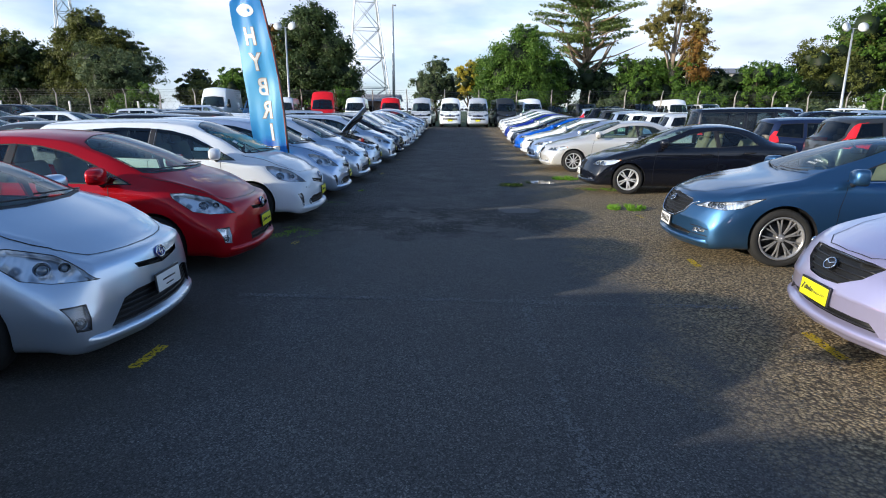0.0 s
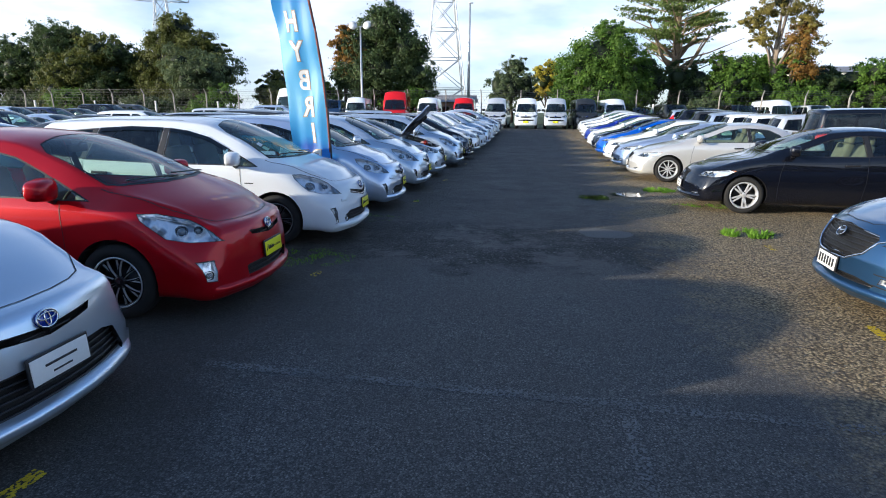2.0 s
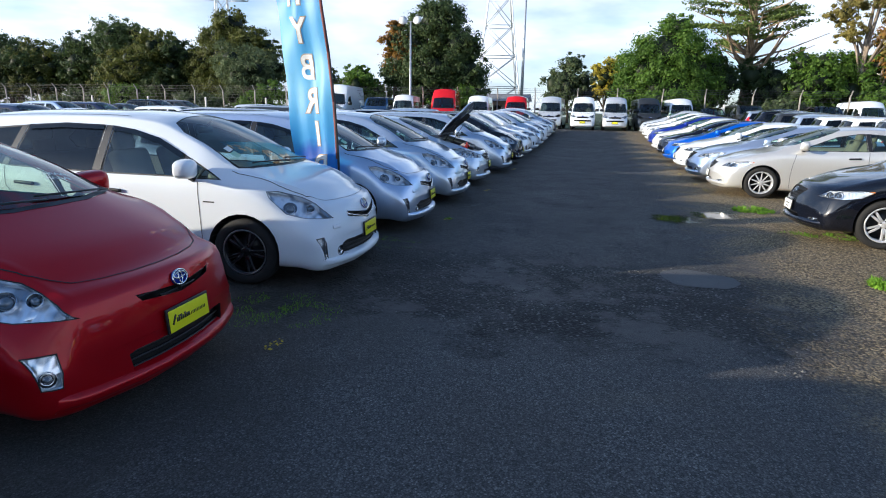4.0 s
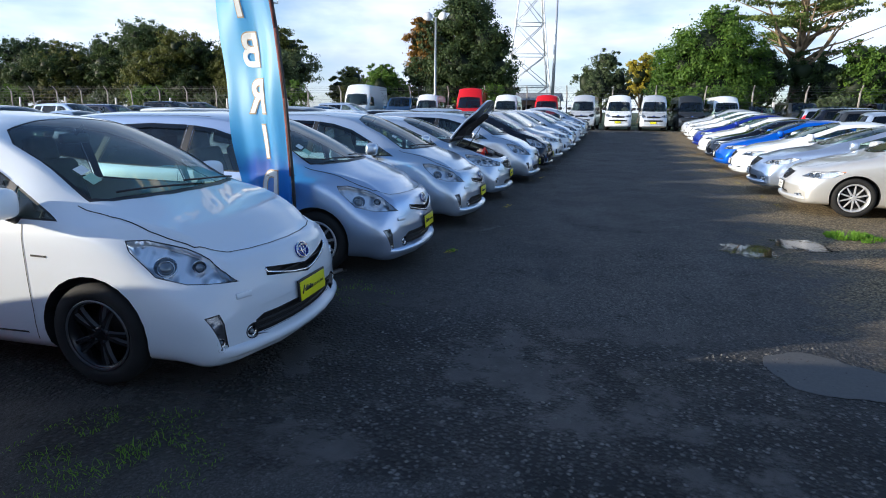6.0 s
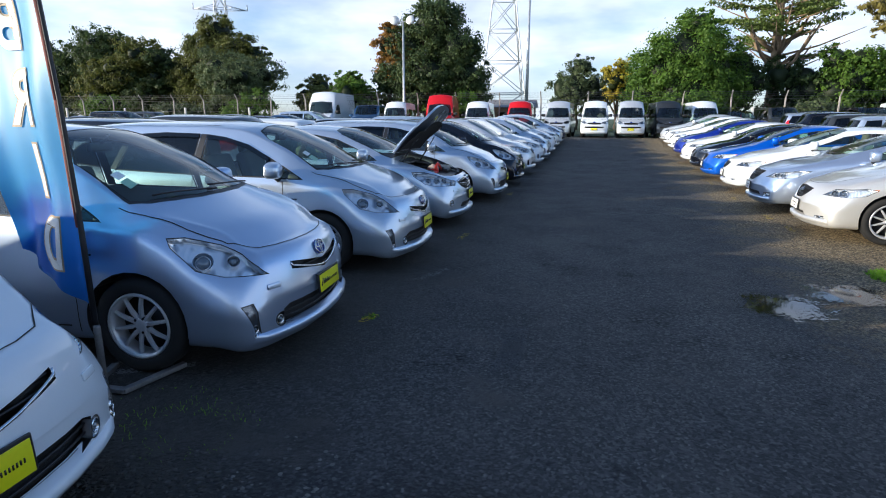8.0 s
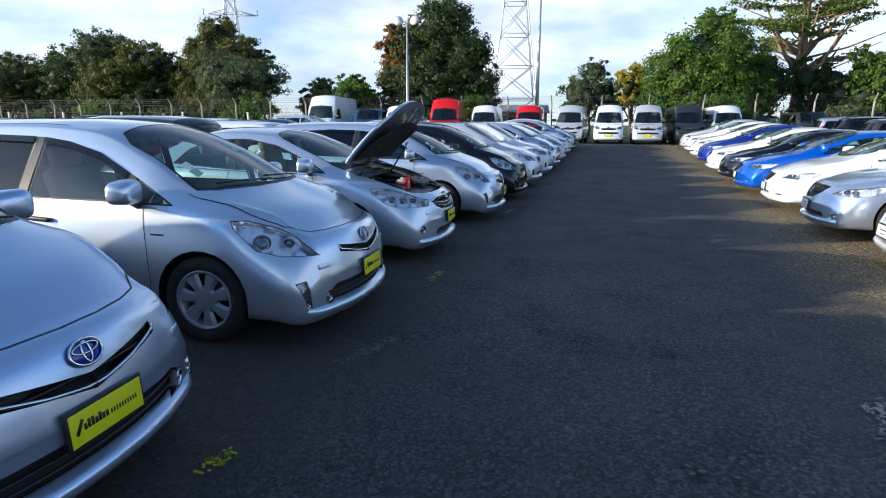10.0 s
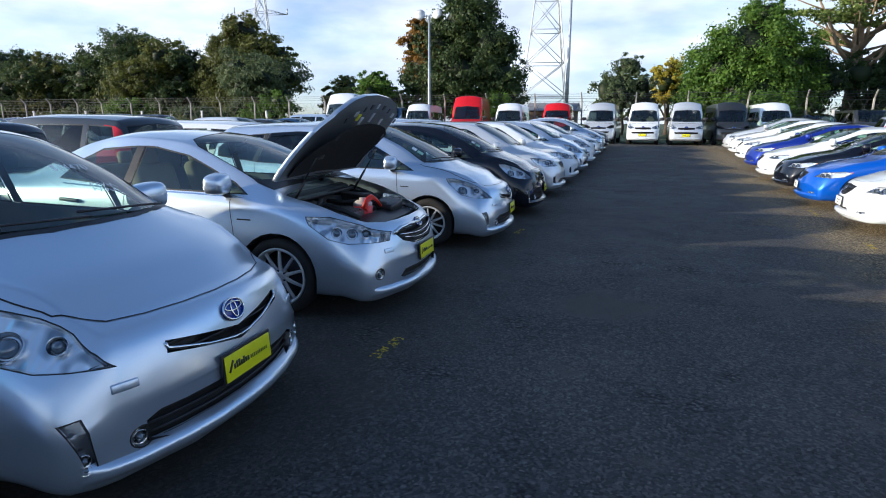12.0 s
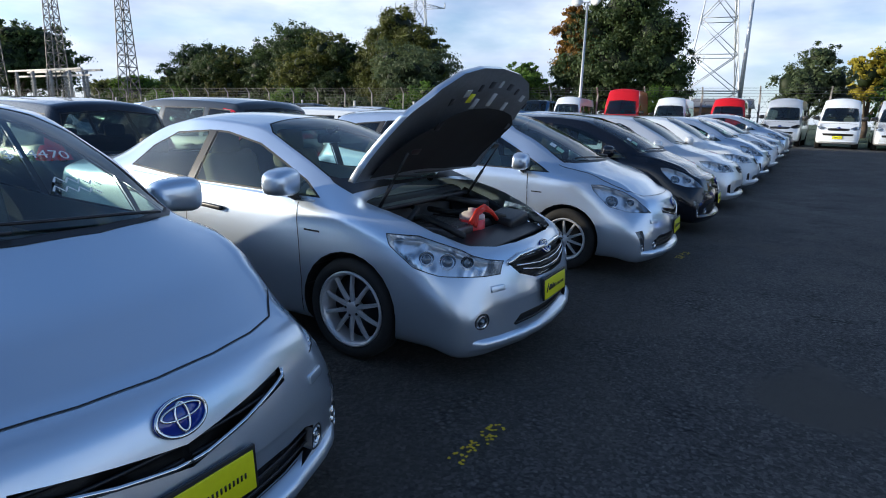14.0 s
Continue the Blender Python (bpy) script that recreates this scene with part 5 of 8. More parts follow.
mpv = body_spec(4.6, 1.745, 1.60, .80, 1.05, .95, 1.95, 4.15, (4.42, 1.10), (4.50, 1.0), lip=.22, belt0=.95, belt1=1.04, wr=.62, bow=.26)
mpv.update(wheels=(.90, 3.65, .315, .20, .195), plate_z=.45, badges=(("maker_badge", 0, .70, .12, .085, "a"),), handles=((2.3, .88), (3.3, .9)), cab_end=4.2, mirror=(1.42, 1.03),
           cuts=tall_cuts(mpv, .95, 1.95, .95, 4.3) + [dict(name="headlight", ax="xz", kind="lamp", lim=.36, poly=[(-.13, .66), (-.40, .66), (-.58, .72), (-.70, .84), (-.5, .84), (-.22, .77)], n=(1, .6, .4), deep=.06, bulbs=((.03, 0, .04), (.13, 0, .03))),
                dict(name="upper_grille", ax="yz", centre=True, kind="recess", push=.03, poly=[(0, .62), (.30, .63), (.36, .70), (.30, .74), (0, .745)], n=(1, 0, 0), x=(-.6, 1), mat=M_PLASTIC, rim=.012),
                dict(name="lower_grille", ax="yz", centre=True, kind="recess", push=.05, poly=[(0, .24), (.46, .25), (.56, .34), (.44, .40), (0, .40)], n=(1, 0, 0), x=(-.6, 1), mat=M_PLASTIC),
                dict(name="side_lamp", ax="yz", kind="recess", push=.03, lim=.4, poly=[(.66, .27), (.76, .28), (.76, .44), (.68, .46)], n=(1, .3, 0), x=(-.7, 1), mat=M_REFLECT),
                dict(name="tail_lamp", ax="yz", kind="skin", mat=M_REDLENS, lim=.3, poly=[(.60, .95), (.88, .93), (.86, 1.25), (.66, 1.22)], n=(-1, .5, 0), x=(-9, -4.1))],
           lines=(("panel_gap", "z", [(-.18, 0), (-.20, .25), (-.32, .46), (-.7, .6), (-1.1, .68)], .007, M_RUBBER),))

suv = body_spec(4.57, 1.82, 1.68, .93, 1.14, 1.15, 2.05, 4.10, (4.40, 1.22), (4.50, 1.15), lip=.28, belt0=1.03, belt1=1.13, wr=.66, clear=.22, bow=.22)
suv.update(wheels=(.92, 3.54, .35, .235, .225), plate_z=.55, badges=(("maker_badge", 0, .82, .12, .10, "b"),), handles=((2.4, .98), (3.35, 1.0)), cab_end=4.1, mirror=(1.62, 1.12),
           cuts=tall_cuts(suv, 1.15, 2.05, 1.03, 4.25) + [dict(name="tail_lamp", ax="yz", kind="skin", mat=M_REDLENS, lim=.3, lift=.006, poly=[(.66, .98), (.90, .96), (.84, 1.34), (.70, 1.58), (.60, 1.58), (.66, 1.30)], n=(-1, .6, 0), x=(-9, -3.8), label="tall upright red tail lamp"),
                dict(name="headlight", ax="xz", kind="lamp", lim=.4, poly=[(-.14, .78), (-.42, .79), (-.60, .86), (-.62, .93), (-.3, .90)], n=(1, .6, .4), deep=.05, bulbs=((.05, 0, .04),)),
                dict(name="upper_grille", ax="yz", centre=True, kind="recess", push=.03, poly=[(0, .70), (.34, .71), (.42, .84), (0, .86)], n=(1, 0, 0), x=(-.6, 1), mat=M_PLASTIC, rim=.012),
                dict(name="lower_grille", ax="yz", centre=True, kind="recess", push=.05, poly=[(0, .32), (.5, .33), (.56, .42), (0, .46)], n=(1, 0, 0), x=(-.6, 1), mat=M_PLASTIC)],
           lines=(("panel_gap", "z", [(-.18, 0), (-.20, .25), (-.32, .46), (-.7, .6), (-1.2, .70)], .007, M_RUBBER),))

boxy = body_spec(4.85, 1.83, 1.88, .98, 1.20, .72, 1.55, 4.55, (4.74, 1.25), (4.80, 1.1), lip=.22, belt0=1.06, belt1=1.12, wr=.73, bow=.20, crown=.06)
boxy.update(wheels=(.88, 3.83, .34, .225, .215), plate_z=.50, badges=(("maker_badge", 0, .86, .13, .10, "a"),), handles=((2.1, 1.0), (3.0, 1.0)), cab_end=4.5, mirror=(1.22, 1.13), cuts=tall_cuts(boxy, .72, 1.55, 1.06, 4.7)
            + [dict(name="tail_lamp", ax="yz", kind="skin", mat=M_REDLENS, lim=.3, lift=.006, poly=[(.72, .95), (.92, .94), (.88, 1.40), (.74, 1.38)], n=(-1, .5, 0), x=(-9, -4.4)),
               dict(name="headlight", ax="xz", kind="lamp", lim=.4, poly=[(-.13, .80), (-.40, .81), (-.52, .90), (-.55, .97), (-.25, .93)], n=(1, .6, .4), deep=.05, bulbs=((.05, 0, .04),)),
               dict(name="upper_grille", ax="yz", centre=True, kind="recess", push=.03, poly=[(0, .70), (.40, .71), (.46, .86), (0, .90)], n=(1, 0, 0), x=(-.6, 1), mat=M_CHROME, rim=.012)])

high_van = body_spec(4.695, 1.695, 2.26, .96, 1.26, .42, 1.12, 4.5, (4.62, 1.25), (4.66, 1.1), lip=.30, belt0=1.14, belt1=1.16, wr=.66, bow=.16, crown=.13, clear=.22)
high_van.update(wheels=(.90, 3.47, .335, .20, .195), plate_z=.52, badges=(("maker_badge", 0, .93, .14, .10, "a"),), handles=((1.75, 1.0),), cab_end=4.4, mirror=(.80, 1.30), mirror_painted=False,
             cuts=[dict(name="windscreen", ax="yz", centre=True, kind="glass", poly=[(0, 1.20), (.70, 1.22), (.72, 1.28), (.62, 1.76), (.54, 1.80), (0, 1.82)], n=(1, 0, .2), x=(-1.3, 1), rim=.016),
                   dict(name="front_window", ax="xz", kind="glass", lim=.4, poly=[(-.82, 1.20), (-1.12, 1.66), (-1.50, 1.74), (-1.60, 1.74), (-1.60, 1.18)], n=(0, 1, .2)),
                   dict(name="rear_window", ax="xz", kind="tint", lim=.4, poly=[(-1.75, 1.20), (-1.75, 1.74), (-2.95, 1.74), (-2.95, 1.20)], n=(0, 1, .2)),
                   dict(name="cargo_window", ax="xz", kind="tint", lim=.4, poly=[(-3.05, 1.20), (-3.05, 1.74), (-4.3, 1.72), (-4.35, 1.20)], n=(0, 1, .2)),
                   dict(name="headlight", ax="yz", kind="lamp", lim=.3, poly=[(.44, .86), (.60, .83), (.78, .86), (.80, 1.0), (.66, 1.02), (.46, .93)], n=(1, .2, 0), x=(-.8, 1), deep=.05, bulbs=((0, 0, .05),)),
                   dict(name="upper_grille", ax="yz", centre=True, kind="recess", push=.03, poly=[(0, .80), (.38, .81), (.42, .87), (.40, .91), (0, .92)], n=(1, 0, 0), x=(-.6, 1), mat=M_PLASTIC, rim=.016),
                   dict(name="lower_grille", ax="yz", centre=True, kind="recess", push=.04, poly=[(0, .58), (.55, .59), (.58, .68), (0, .69)], n=(1, 0, 0), x=(-.6, 1), mat=M_PLASTIC)],
             lines=(("panel_gap", "x", [(0, 1.13), (.35, 1.125), (.66, 1.10), (.74, 1.0)], .008, M_RUBBER),))
suv_b = dict(suv)
suv_b["cuts"] = [c for c in suv["cuts"] if c["name"] != "tail_lamp"] + [dict(name="tail_lamp", ax="yz", kind="skin", mat=M_REDLENS, lim=.3, lift=.004, poly=[(.70, .86), (.84, .85), (.84, 1.0), (.72, 1.0)], n=(-1, .2, 0), x=(-9, -4.2))]
for model in (estate_h, hatch_h, hatch_late, saloon_h, saloon_wide, saloon_mid, saloon_small, mpv, suv, suv_b, boxy, high_van):
    build_model(model)

# ---- the yard ----
def asphalt_mat():
    """Worn asphalt with chips of stone, bare smooth patches, and loose brown gravel on the right-hand bays."""
    m, nt, b = nodes_of("worn_asphalt")
    L = nt.links
    tc = nt.nodes.new("ShaderNodeTexCoord")
    warp = node(nt, "ShaderNodeTexNoise", Scale=30.0, Detail=2.0)
    L.new(tc.outputs["Object"], warp.inputs["Vector"])
    stones = node(nt, "ShaderNodeTexVoronoi", Scale=62.0)
    L.new(tc.outputs["Object"], stones.inputs["Vector"])
    lumps = node(nt, "ShaderNodeTexVoronoi", Scale=34.0)
    L.new(mix_of(nt, 0.03, tc.outputs["Object"], warp.outputs["Color"]), lumps.inputs["Vector"])
    fine = noise_tex(nt, 170.0, 3, 0.6)
    mid = noise_tex(nt, 1.3, 7, 0.66)
    big = noise_tex(nt, 0.28, 4, 0.55)
    grey = ramp_of(nt, mix_of(nt, 0.42, stones.outputs["Color"], fine), ((0.22, (0.007, 0.007, 0.008)), (0.5, (0.028, 0.028, 0.029)), (0.72, (0.070, 0.069, 0.066)), (0.9, (0.17, 0.165, 0.155))))
    rubble = mix_of(nt, ramp_of(nt, lumps.outputs["Distance"], ((0.25, (1, 1, 1)), (0.62, (0, 0, 0)))), (0.006, 0.006, 0.006), ramp_of(nt, lumps.outputs["Color"], ((0.2, (0.022, 0.022, 0.022)), (0.8, (0.105, 0.102, 0.096)))))
    worn = ramp_of(nt, mix_of(nt, 0.4, fine, mid), ((0.3, (0.028, 0.027, 0.026)), (0.7, (0.058, 0.055, 0.052))))
    loose = ramp_of(nt, mix_of(nt, 0.4, mid, big), ((0.54, (0, 0, 0)), (0.60, (1, 1, 1))))
    bare = ramp_of(nt, mix_of(nt, 0.45, mid, big), ((0.40, (1, 1, 1)), (0.45, (0, 0, 0))))
    road = mix_of(nt, bare, mix_of(nt, loose, grey, rubble), worn)
    road = mix_of(nt, 1.0, road, ramp_of(nt, big, ((0.3, (1.22, 1.21, 1.22)), (0.7, (1.95, 1.9, 1.84)))), "MULTIPLY")
    # a coat of paler chip seal covers the near stretch of the lane
    sep = nt.nodes.new("ShaderNodeSeparateXYZ")
    L.new(tc.outputs["Object"], sep.inputs["Vector"])
    grit = node(nt, "ShaderNodeTexVoronoi", Scale=105.0)
    L.new(tc.outputs["Object"], grit.inputs["Vector"])
    seal = ramp_of(nt, mix_of(nt, 0.30, grit.outputs["Color"], fine), ((0.15, (0.030, 0.030, 0.030)), (0.45, (0.076, 0.075, 0.075)), (0.7, (0.150, 0.147, 0.143)), (0.92, (0.34, 0.33, 0.31))))
    gaps = ramp_of(nt, grit.outputs["Distance"], ((0.40, (1, 1, 1)), (0.80, (0.35, 0.35, 0.36))))
    seal = mix_of(nt, 1.0, seal, gaps, "MULTIPLY")
    seal = mix_of(nt, 1.0, seal, ramp_of(nt, mid, ((0.35, (0.72, 0.72, 0.73)), (0.65, (1.28, 1.28, 1.25)))), "MULTIPLY")
    sw = nt.nodes.new("ShaderNodeMath")
    sw.operation = "MULTIPLY_ADD"
    L.new(mid, sw.inputs[0])
    sw.inputs[1].default_value = 3.0
    L.new(sep.outputs["Y"], sw.inputs[2])
    near = nt.nodes.new("ShaderNodeMapRange")
    L.new(sw.outputs[0], near.inputs["Value"])
    near.inputs["From Min"].default_value, near.inputs["From Max"].default_value = 7.35, 6.75
    # a broken belt across the lane: coarse chips with smooth grey silt in the hollows
    bw = nt.nodes.new("ShaderNodeMath")
    bw.operation = "MULTIPLY_ADD"
    L.new(mid, bw.inputs[0])
    bw.inputs[1].default_value = 2.4
    L.new(sep.outputs["Y"], bw.inputs[2])
    belt = nt.nodes.new("ShaderNodeMapRange")
    L.new(bw.outputs[0], belt.inputs["Value"])
    belt.inputs["From Min"].default_value, belt.inputs["From Max"].default_value = 9.6, 8.8
    silt_at = ramp_of(nt, mix_of(nt, 0.35, noise_tex(nt, 0.95, 6, 0.62), noise_tex(nt, 4.0, 5, 0.7)), ((0.50, (0, 0, 0)), (0.56, (1, 1, 1))))
    silt = ramp_of(nt, mix_of(nt, 0.6, fine, noise_tex(nt, 7.0, 6, 0.7)), ((0.3, (0.034, 0.031, 0.028)), (0.7, (0.105, 0.096, 0.088))))
    coarse = mix_of(nt, ramp_of(nt, lumps.outputs["Distance"], ((0.22, (1, 1, 1)), (0.58, (0, 0, 0)))), (0.006, 0.006, 0.006), ramp_of(nt, lumps.outputs["Color"], ((0.2, (0.018, 0.018, 0.018)), (0.62, (0.055, 0.053, 0.052)), (0.9, (0.21, 0.20, 0.19)))))
    road = mix_of(nt, belt.outputs["Result"], road, mix_of(nt, silt_at, coarse, silt))
    road = mix_of(nt, near.outputs["Result"], road, seal)
    chips = node(nt, "ShaderNodeTexVoronoi", Scale=42.0)
    L.new(tc.outputs["Object"], chips.inputs["Vector"])
    gravel = ramp_of(nt, mix_of(nt, 0.6, chips.outputs["Color"], fine), ((0.2, (0.07, 0.053, 0.027)), (0.45, (0.29, 0.218, 0.112)), (0.8, (0.66, 0.525, 0.31))))
    # shade in the pits between chips is multiplied into the gravel's colour
    gravel = mix_of(nt, 1.0, gravel, ramp_of(nt, chips.outputs["Distance"], ((0.32, (1, 1, 1)), (0.72, (0.22, 0.21, 0.20)))), "MULTIPLY")
    wob = nt.nodes.new("ShaderNodeMath")
    wob.operation = "MULTIPLY_ADD"
    L.new(mid, wob.inputs[0])
    wob.inputs[1].default_value = 2.4
    L.new(sep.outputs["X"], wob.inputs[2])
    edge = nt.nodes.new("ShaderNodeMapRange")
    L.new(wob.outputs[0], edge.inputs["Value"])
    edge.inputs["From Min"].default_value, edge.inputs["From Max"].default_value = 2.9, 3.9
    col = mix_of(nt, edge.outputs["Result"], road, gravel)
    # dark earth and moss lie between the noses of the first row
    dw = nt.nodes.new("ShaderNodeMath")
    dw.operation = "MULTIPLY_ADD"
    L.new(mid, dw.inputs[0])
    dw.inputs[1].default_value = 2.2
    L.new(sep.outputs["X"], dw.inputs[2])
    soil = nt.nodes.new("ShaderNodeMapRange")
    L.new(dw.outputs[0], soil.inputs["Value"])
    soil.inputs["From Min"].default_value, soil.inputs["From Max"].default_value = 0.1, -0.8
    soil.inputs["To Max"].default_value = 0.55
    earth = ramp_of(nt, mix_of(nt, 0.5, fine, noise_tex(nt, 6.0, 5)), ((0.35, (0.012, 0.011, 0.008)), (0.6, (0.030, 0.028, 0.018)), (0.75, (0.040, 0.050, 0.016))))
    col = mix_of(nt, soil.outputs["Result"], col, earth)
    # grass and scrub beyond the fence
    far = nt.nodes.new("ShaderNodeMapRange")
    L.new(sep.outputs["Y"], far.inputs["Value"])
    far.inputs["From Min"].default_value, far.inputs["From Max"].default_value = 44.6, 45.6
    turf = ramp_of(nt, noise_tex(nt, 3.0, 6), ((0.3, (0.03, 0.05, 0.012)), (0.7, (0.10, 0.13, 0.035))))
    col = mix_of(nt, far.outputs["Result"], col, turf)
    L.new(col, b.inputs["Base Color"])
    L.new(ramp_of(nt, mid, ((0.3, (0.62, 0.62, 0.62)), (0.7, (0.9, 0.9, 0.9)))), b.inputs["Roughness"])
    rise = mix_of(nt, bare, mix_of(nt, loose, mix_of(nt, 0.4, stones.outputs["Color"], fine), lumps.outputs["Distance"]), fine)
    rise = mix_of(nt, belt.outputs["Result"], rise, mix_of(nt, silt_at, ramp_of(nt, lumps.outputs["Distance"], ((0.1, (1, 1, 1)), (0.6, (0, 0, 0)))), mix_of(nt, 0.85, fine, (0.9, 0.9, 0.9))))
    rise = mix_of(nt, near.outputs["Result"], rise, mix_of(nt, 0.4, grit.outputs["Color"], fine))
    rise = mix_of(nt, edge.outputs["Result"], rise, mix_of(nt, 0.30, ramp_of(nt, chips.outputs["Distance"], ((0.1, (1, 1, 1)), (0.8, (0, 0, 0)))), fine))
    bump_of(nt, b, rise, 1.0, 0.025)
    return m


M_ASPHALT = asphalt_mat()
g = bmesh.new()
xs = [-900, -300, -120, -60, -30, -20, -12, -8, -5, -3, -1, 1, 3, 5, 8, 12, 20, 30, 60, 120, 300, 900]
ys = [-200, -60, -20, -8, 0, 6, 12, 18, 22, 25, 28, 31, 34, 37, 40, 43, 46, 50, 60, 90, 200, 500, 1500]
grid = [[g.verts.new((x, y, ground_z(y))) for x in xs] for y in ys]
for r1, r2 in zip(grid, grid[1:]):
    for i in range(len(xs) - 1):
        g.faces.new((r1[i], r1[i + 1], r2[i + 1], r2[i]))
ground = part("ground", g, M_ASPHALT)
tagged(ground, "dark worn asphalt yard with gravelly bays", "ground", kind="structure")

TURN = 4.0          # all cars stand a little askew to the lane


def left(model, y, colour, label, plate="yellow", style="ten", rim=None, x=-1.84, turn=TURN):
    return place_car(model, pose(x, y, ground_z(y), 0, 0, turn), colour, label, plate, style, rim, "cars along the lane's first row")


def right(model, y, colour, label, plate="white", style="five", rim=None, x=3.06, turn=TURN):
    return place_car(model, pose(x, y, ground_z(y), 0, 0, 180 - turn), colour, label, plate, style, rim, "cars along the lane's second row")


for y, col in ((-.85, P_WHITE), (-3.4, P_SILVER), (-6.0, P_GREY), (-8.6, P_SILVER)):
    left(estate_h, y, col, "hybrid estate at the row's near end", "yellow")
left(hatch_late, 1.74, P_SILVER, "silver hybrid hatchback with a white dealer plate", "white", "ten", x=-1.87, turn=2.0)
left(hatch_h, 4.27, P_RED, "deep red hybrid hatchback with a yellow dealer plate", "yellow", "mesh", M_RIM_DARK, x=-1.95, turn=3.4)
left(estate_h, 7.04, P_WHITE, "pearl white hybrid estate with black alloy wheels", "yellow", "twin", M_RIM_DARK, x=-1.905)
banner_car = left(estate_h, 9.60, P_SILVERB, "bluish silver hybrid estate beside the banner", "yellow", "ten", x=-1.932, turn=5.0)
for ob in banner_car.children:                       # its mirror by the banner is folded in
    if ob.name.startswith("mirror") and sum(v.co.y for v in ob.data.vertices) < 0:
        ob.matrix_local = Matrix.Translation((-.06, .13, 0)) @ ob.matrix_local
hubcap_car = left(estate_h, 12.17, P_SILVER, "silver hybrid estate with plastic hubcaps", "yellow", "cap", M_HUBCAP, x=-1.925, turn=3.2)
open_car = left(saloon_h, 14.77, P_SILVER, "silver saloon with its bonnet propped open", "yellow", "ten", x=-1.98, turn=2.8)
left(estate_h, 17.7, P_SILVER, "silver hybrid estate with a yellow dealer plate", "yellow", "ten")
left(estate_h, 20.45, P_BLACK, "black hybrid estate with a yellow dealer plate", "yellow", "ten")
left(mpv, 23.2, P_PALE, "pale silver people carrier with large headlights", None, "five")
left(mpv, 25.95, P_WHITE, "white people carrier in the row of hybrids", None, "five")
left(estate_h, 28.6, P_SILVER, "silver hybrid estate far along the row", None)
left(hatch_h, 31.2, P_WHITE, "white hybrid hatchback far along the row", None)
left(saloon_mid, 33.7, P_PALE, "pale silver saloon far along the row", None)
left(hatch_h, 36.2, P_SILVER, "silver hybrid hatchback far along the row", None)
left(saloon_small, 38.6, P_NAVY, "dark blue saloon near the end of the row", None)

right(saloon_mid, 1.72, P_LILAC, "lilac silver saloon with a yellow dealer plate", "yellow", "five", x=3.02)
right(saloon_wide, 4.92, P_STEEL, "metallic steel blue saloon with alloy wheels", "nz", "mesh", M_RIM_GREY, x=3.04)
right(saloon_small, 10.75, P_BLACK, "black saloon with silver five-spoke wheels", "white", "twin", x=3.10)
right(saloon_small, 15.3, P_GOLD, "warm silver saloon with ten-spoke wheels", "white", "ten", x=2.82)
right(saloon_mid, 17.7, P_SILVERB, "grey-blue silver saloon with a white plate", "white", "five", x=2.72)
right(saloon_small, 20.5, P_WHITE, "white saloon with a white plate", "white", "five", x=2.78)
right(saloon_small, 23.2, P_BLUE, "bright blue saloon with a white plate", "white", "five", x=2.76)
right(saloon_small, 25.8, P_BLACK, "black hatchback between a blue and a white car", None, "five", x=2.82)
right(saloon_small, 28.4, P_WHITE, "white saloon between dark cars", None, "five", x=2.86)
right(saloon_small, 31.1, P_DEEPBLUE, "royal blue saloon between white cars", None, "five", x=2.92)
right(saloon_mid, 33.7, P_WHITE, "white saloon far along the row", None, "five", x=2.98)
right(saloon_mid, 36.3, P_WHITE, "white saloon beside a silver one", None, "five", x=3.04)
right(saloon_small, 38.9, P_PALE, "pale silver saloon at the row's end", None, "five", x=3.08)

# behind the second row: tall cars with their tails to it
for model, y, col, lab, x in ((suv_b, 4.9, P_GREY, "dark grey off-roader seen from behind", 8.5), (suv, 7.9, P_GREY, "dark grey off-roader with red tail lamps", 8.6), (suv, 10.75, P_GREY, "grey off-roader with tall red tail lamps", 8.4),
                              (mpv, 14.0, P_NAVY, "navy blue estate with a long low roof", 8.5), (boxy, 18.6, P_BLACK, "black people carrier with a high square roof", 8.4), (suv_b, 21.2, P_PALE, "pale silver off-roader seen from behind", 8.2),
                              (suv_b, 23.9, P_WHITE, "white off-roader with dark glass", 8.2), (suv_b, 26.6, P_WHITE, "white off-roader with a dark rear window", 8.2), (suv_b, 29.3, P_SILVER, "silver off-roader with dark glass", 8.2),
                              (suv_b, 32.0, P_GREY, "dark grey off-roader far back", 8.2), (suv_b, 34.7, P_BLACK, "black off-roader far back", 8.2), (mpv, 37.4, P_SILVER, "silver people carrier far back", 8.2)):
    place_car(model, pose(x + model["length"], y, ground_z(y), 0, 0, -TURN), col, lab, None, "five", None, "cars behind the second row", parts=False)
# the next rows to the right
cols = (P_BLACK, P_NAVY, P_SILVER, P_GREY, P_NAVY, P_STEEL, P_SILVER, P_BLACK, P_WHITE)
names = {P_BLACK.name: "black", P_NAVY.name: "navy blue", P_SILVER.name: "silver", P_GREY.name: "dark grey", P_STEEL.name: "steel blue", P_WHITE.name: "white", P_SKY.name: "sky blue", P_PALE.name: "pale silver"}
for i in range(13):
    y = 10.0 + 2.6 * i
    c = cols[i % 9]
    place_car((saloon_mid, mpv, saloon_small, suv_b)[i % 4], pose(19.2, y, ground_z(y), 0, 0, 180 - TURN), c, "%s car in the yard's farther rows" % names[c.name], None, "five", None, "cars of the far right row", parts=False)
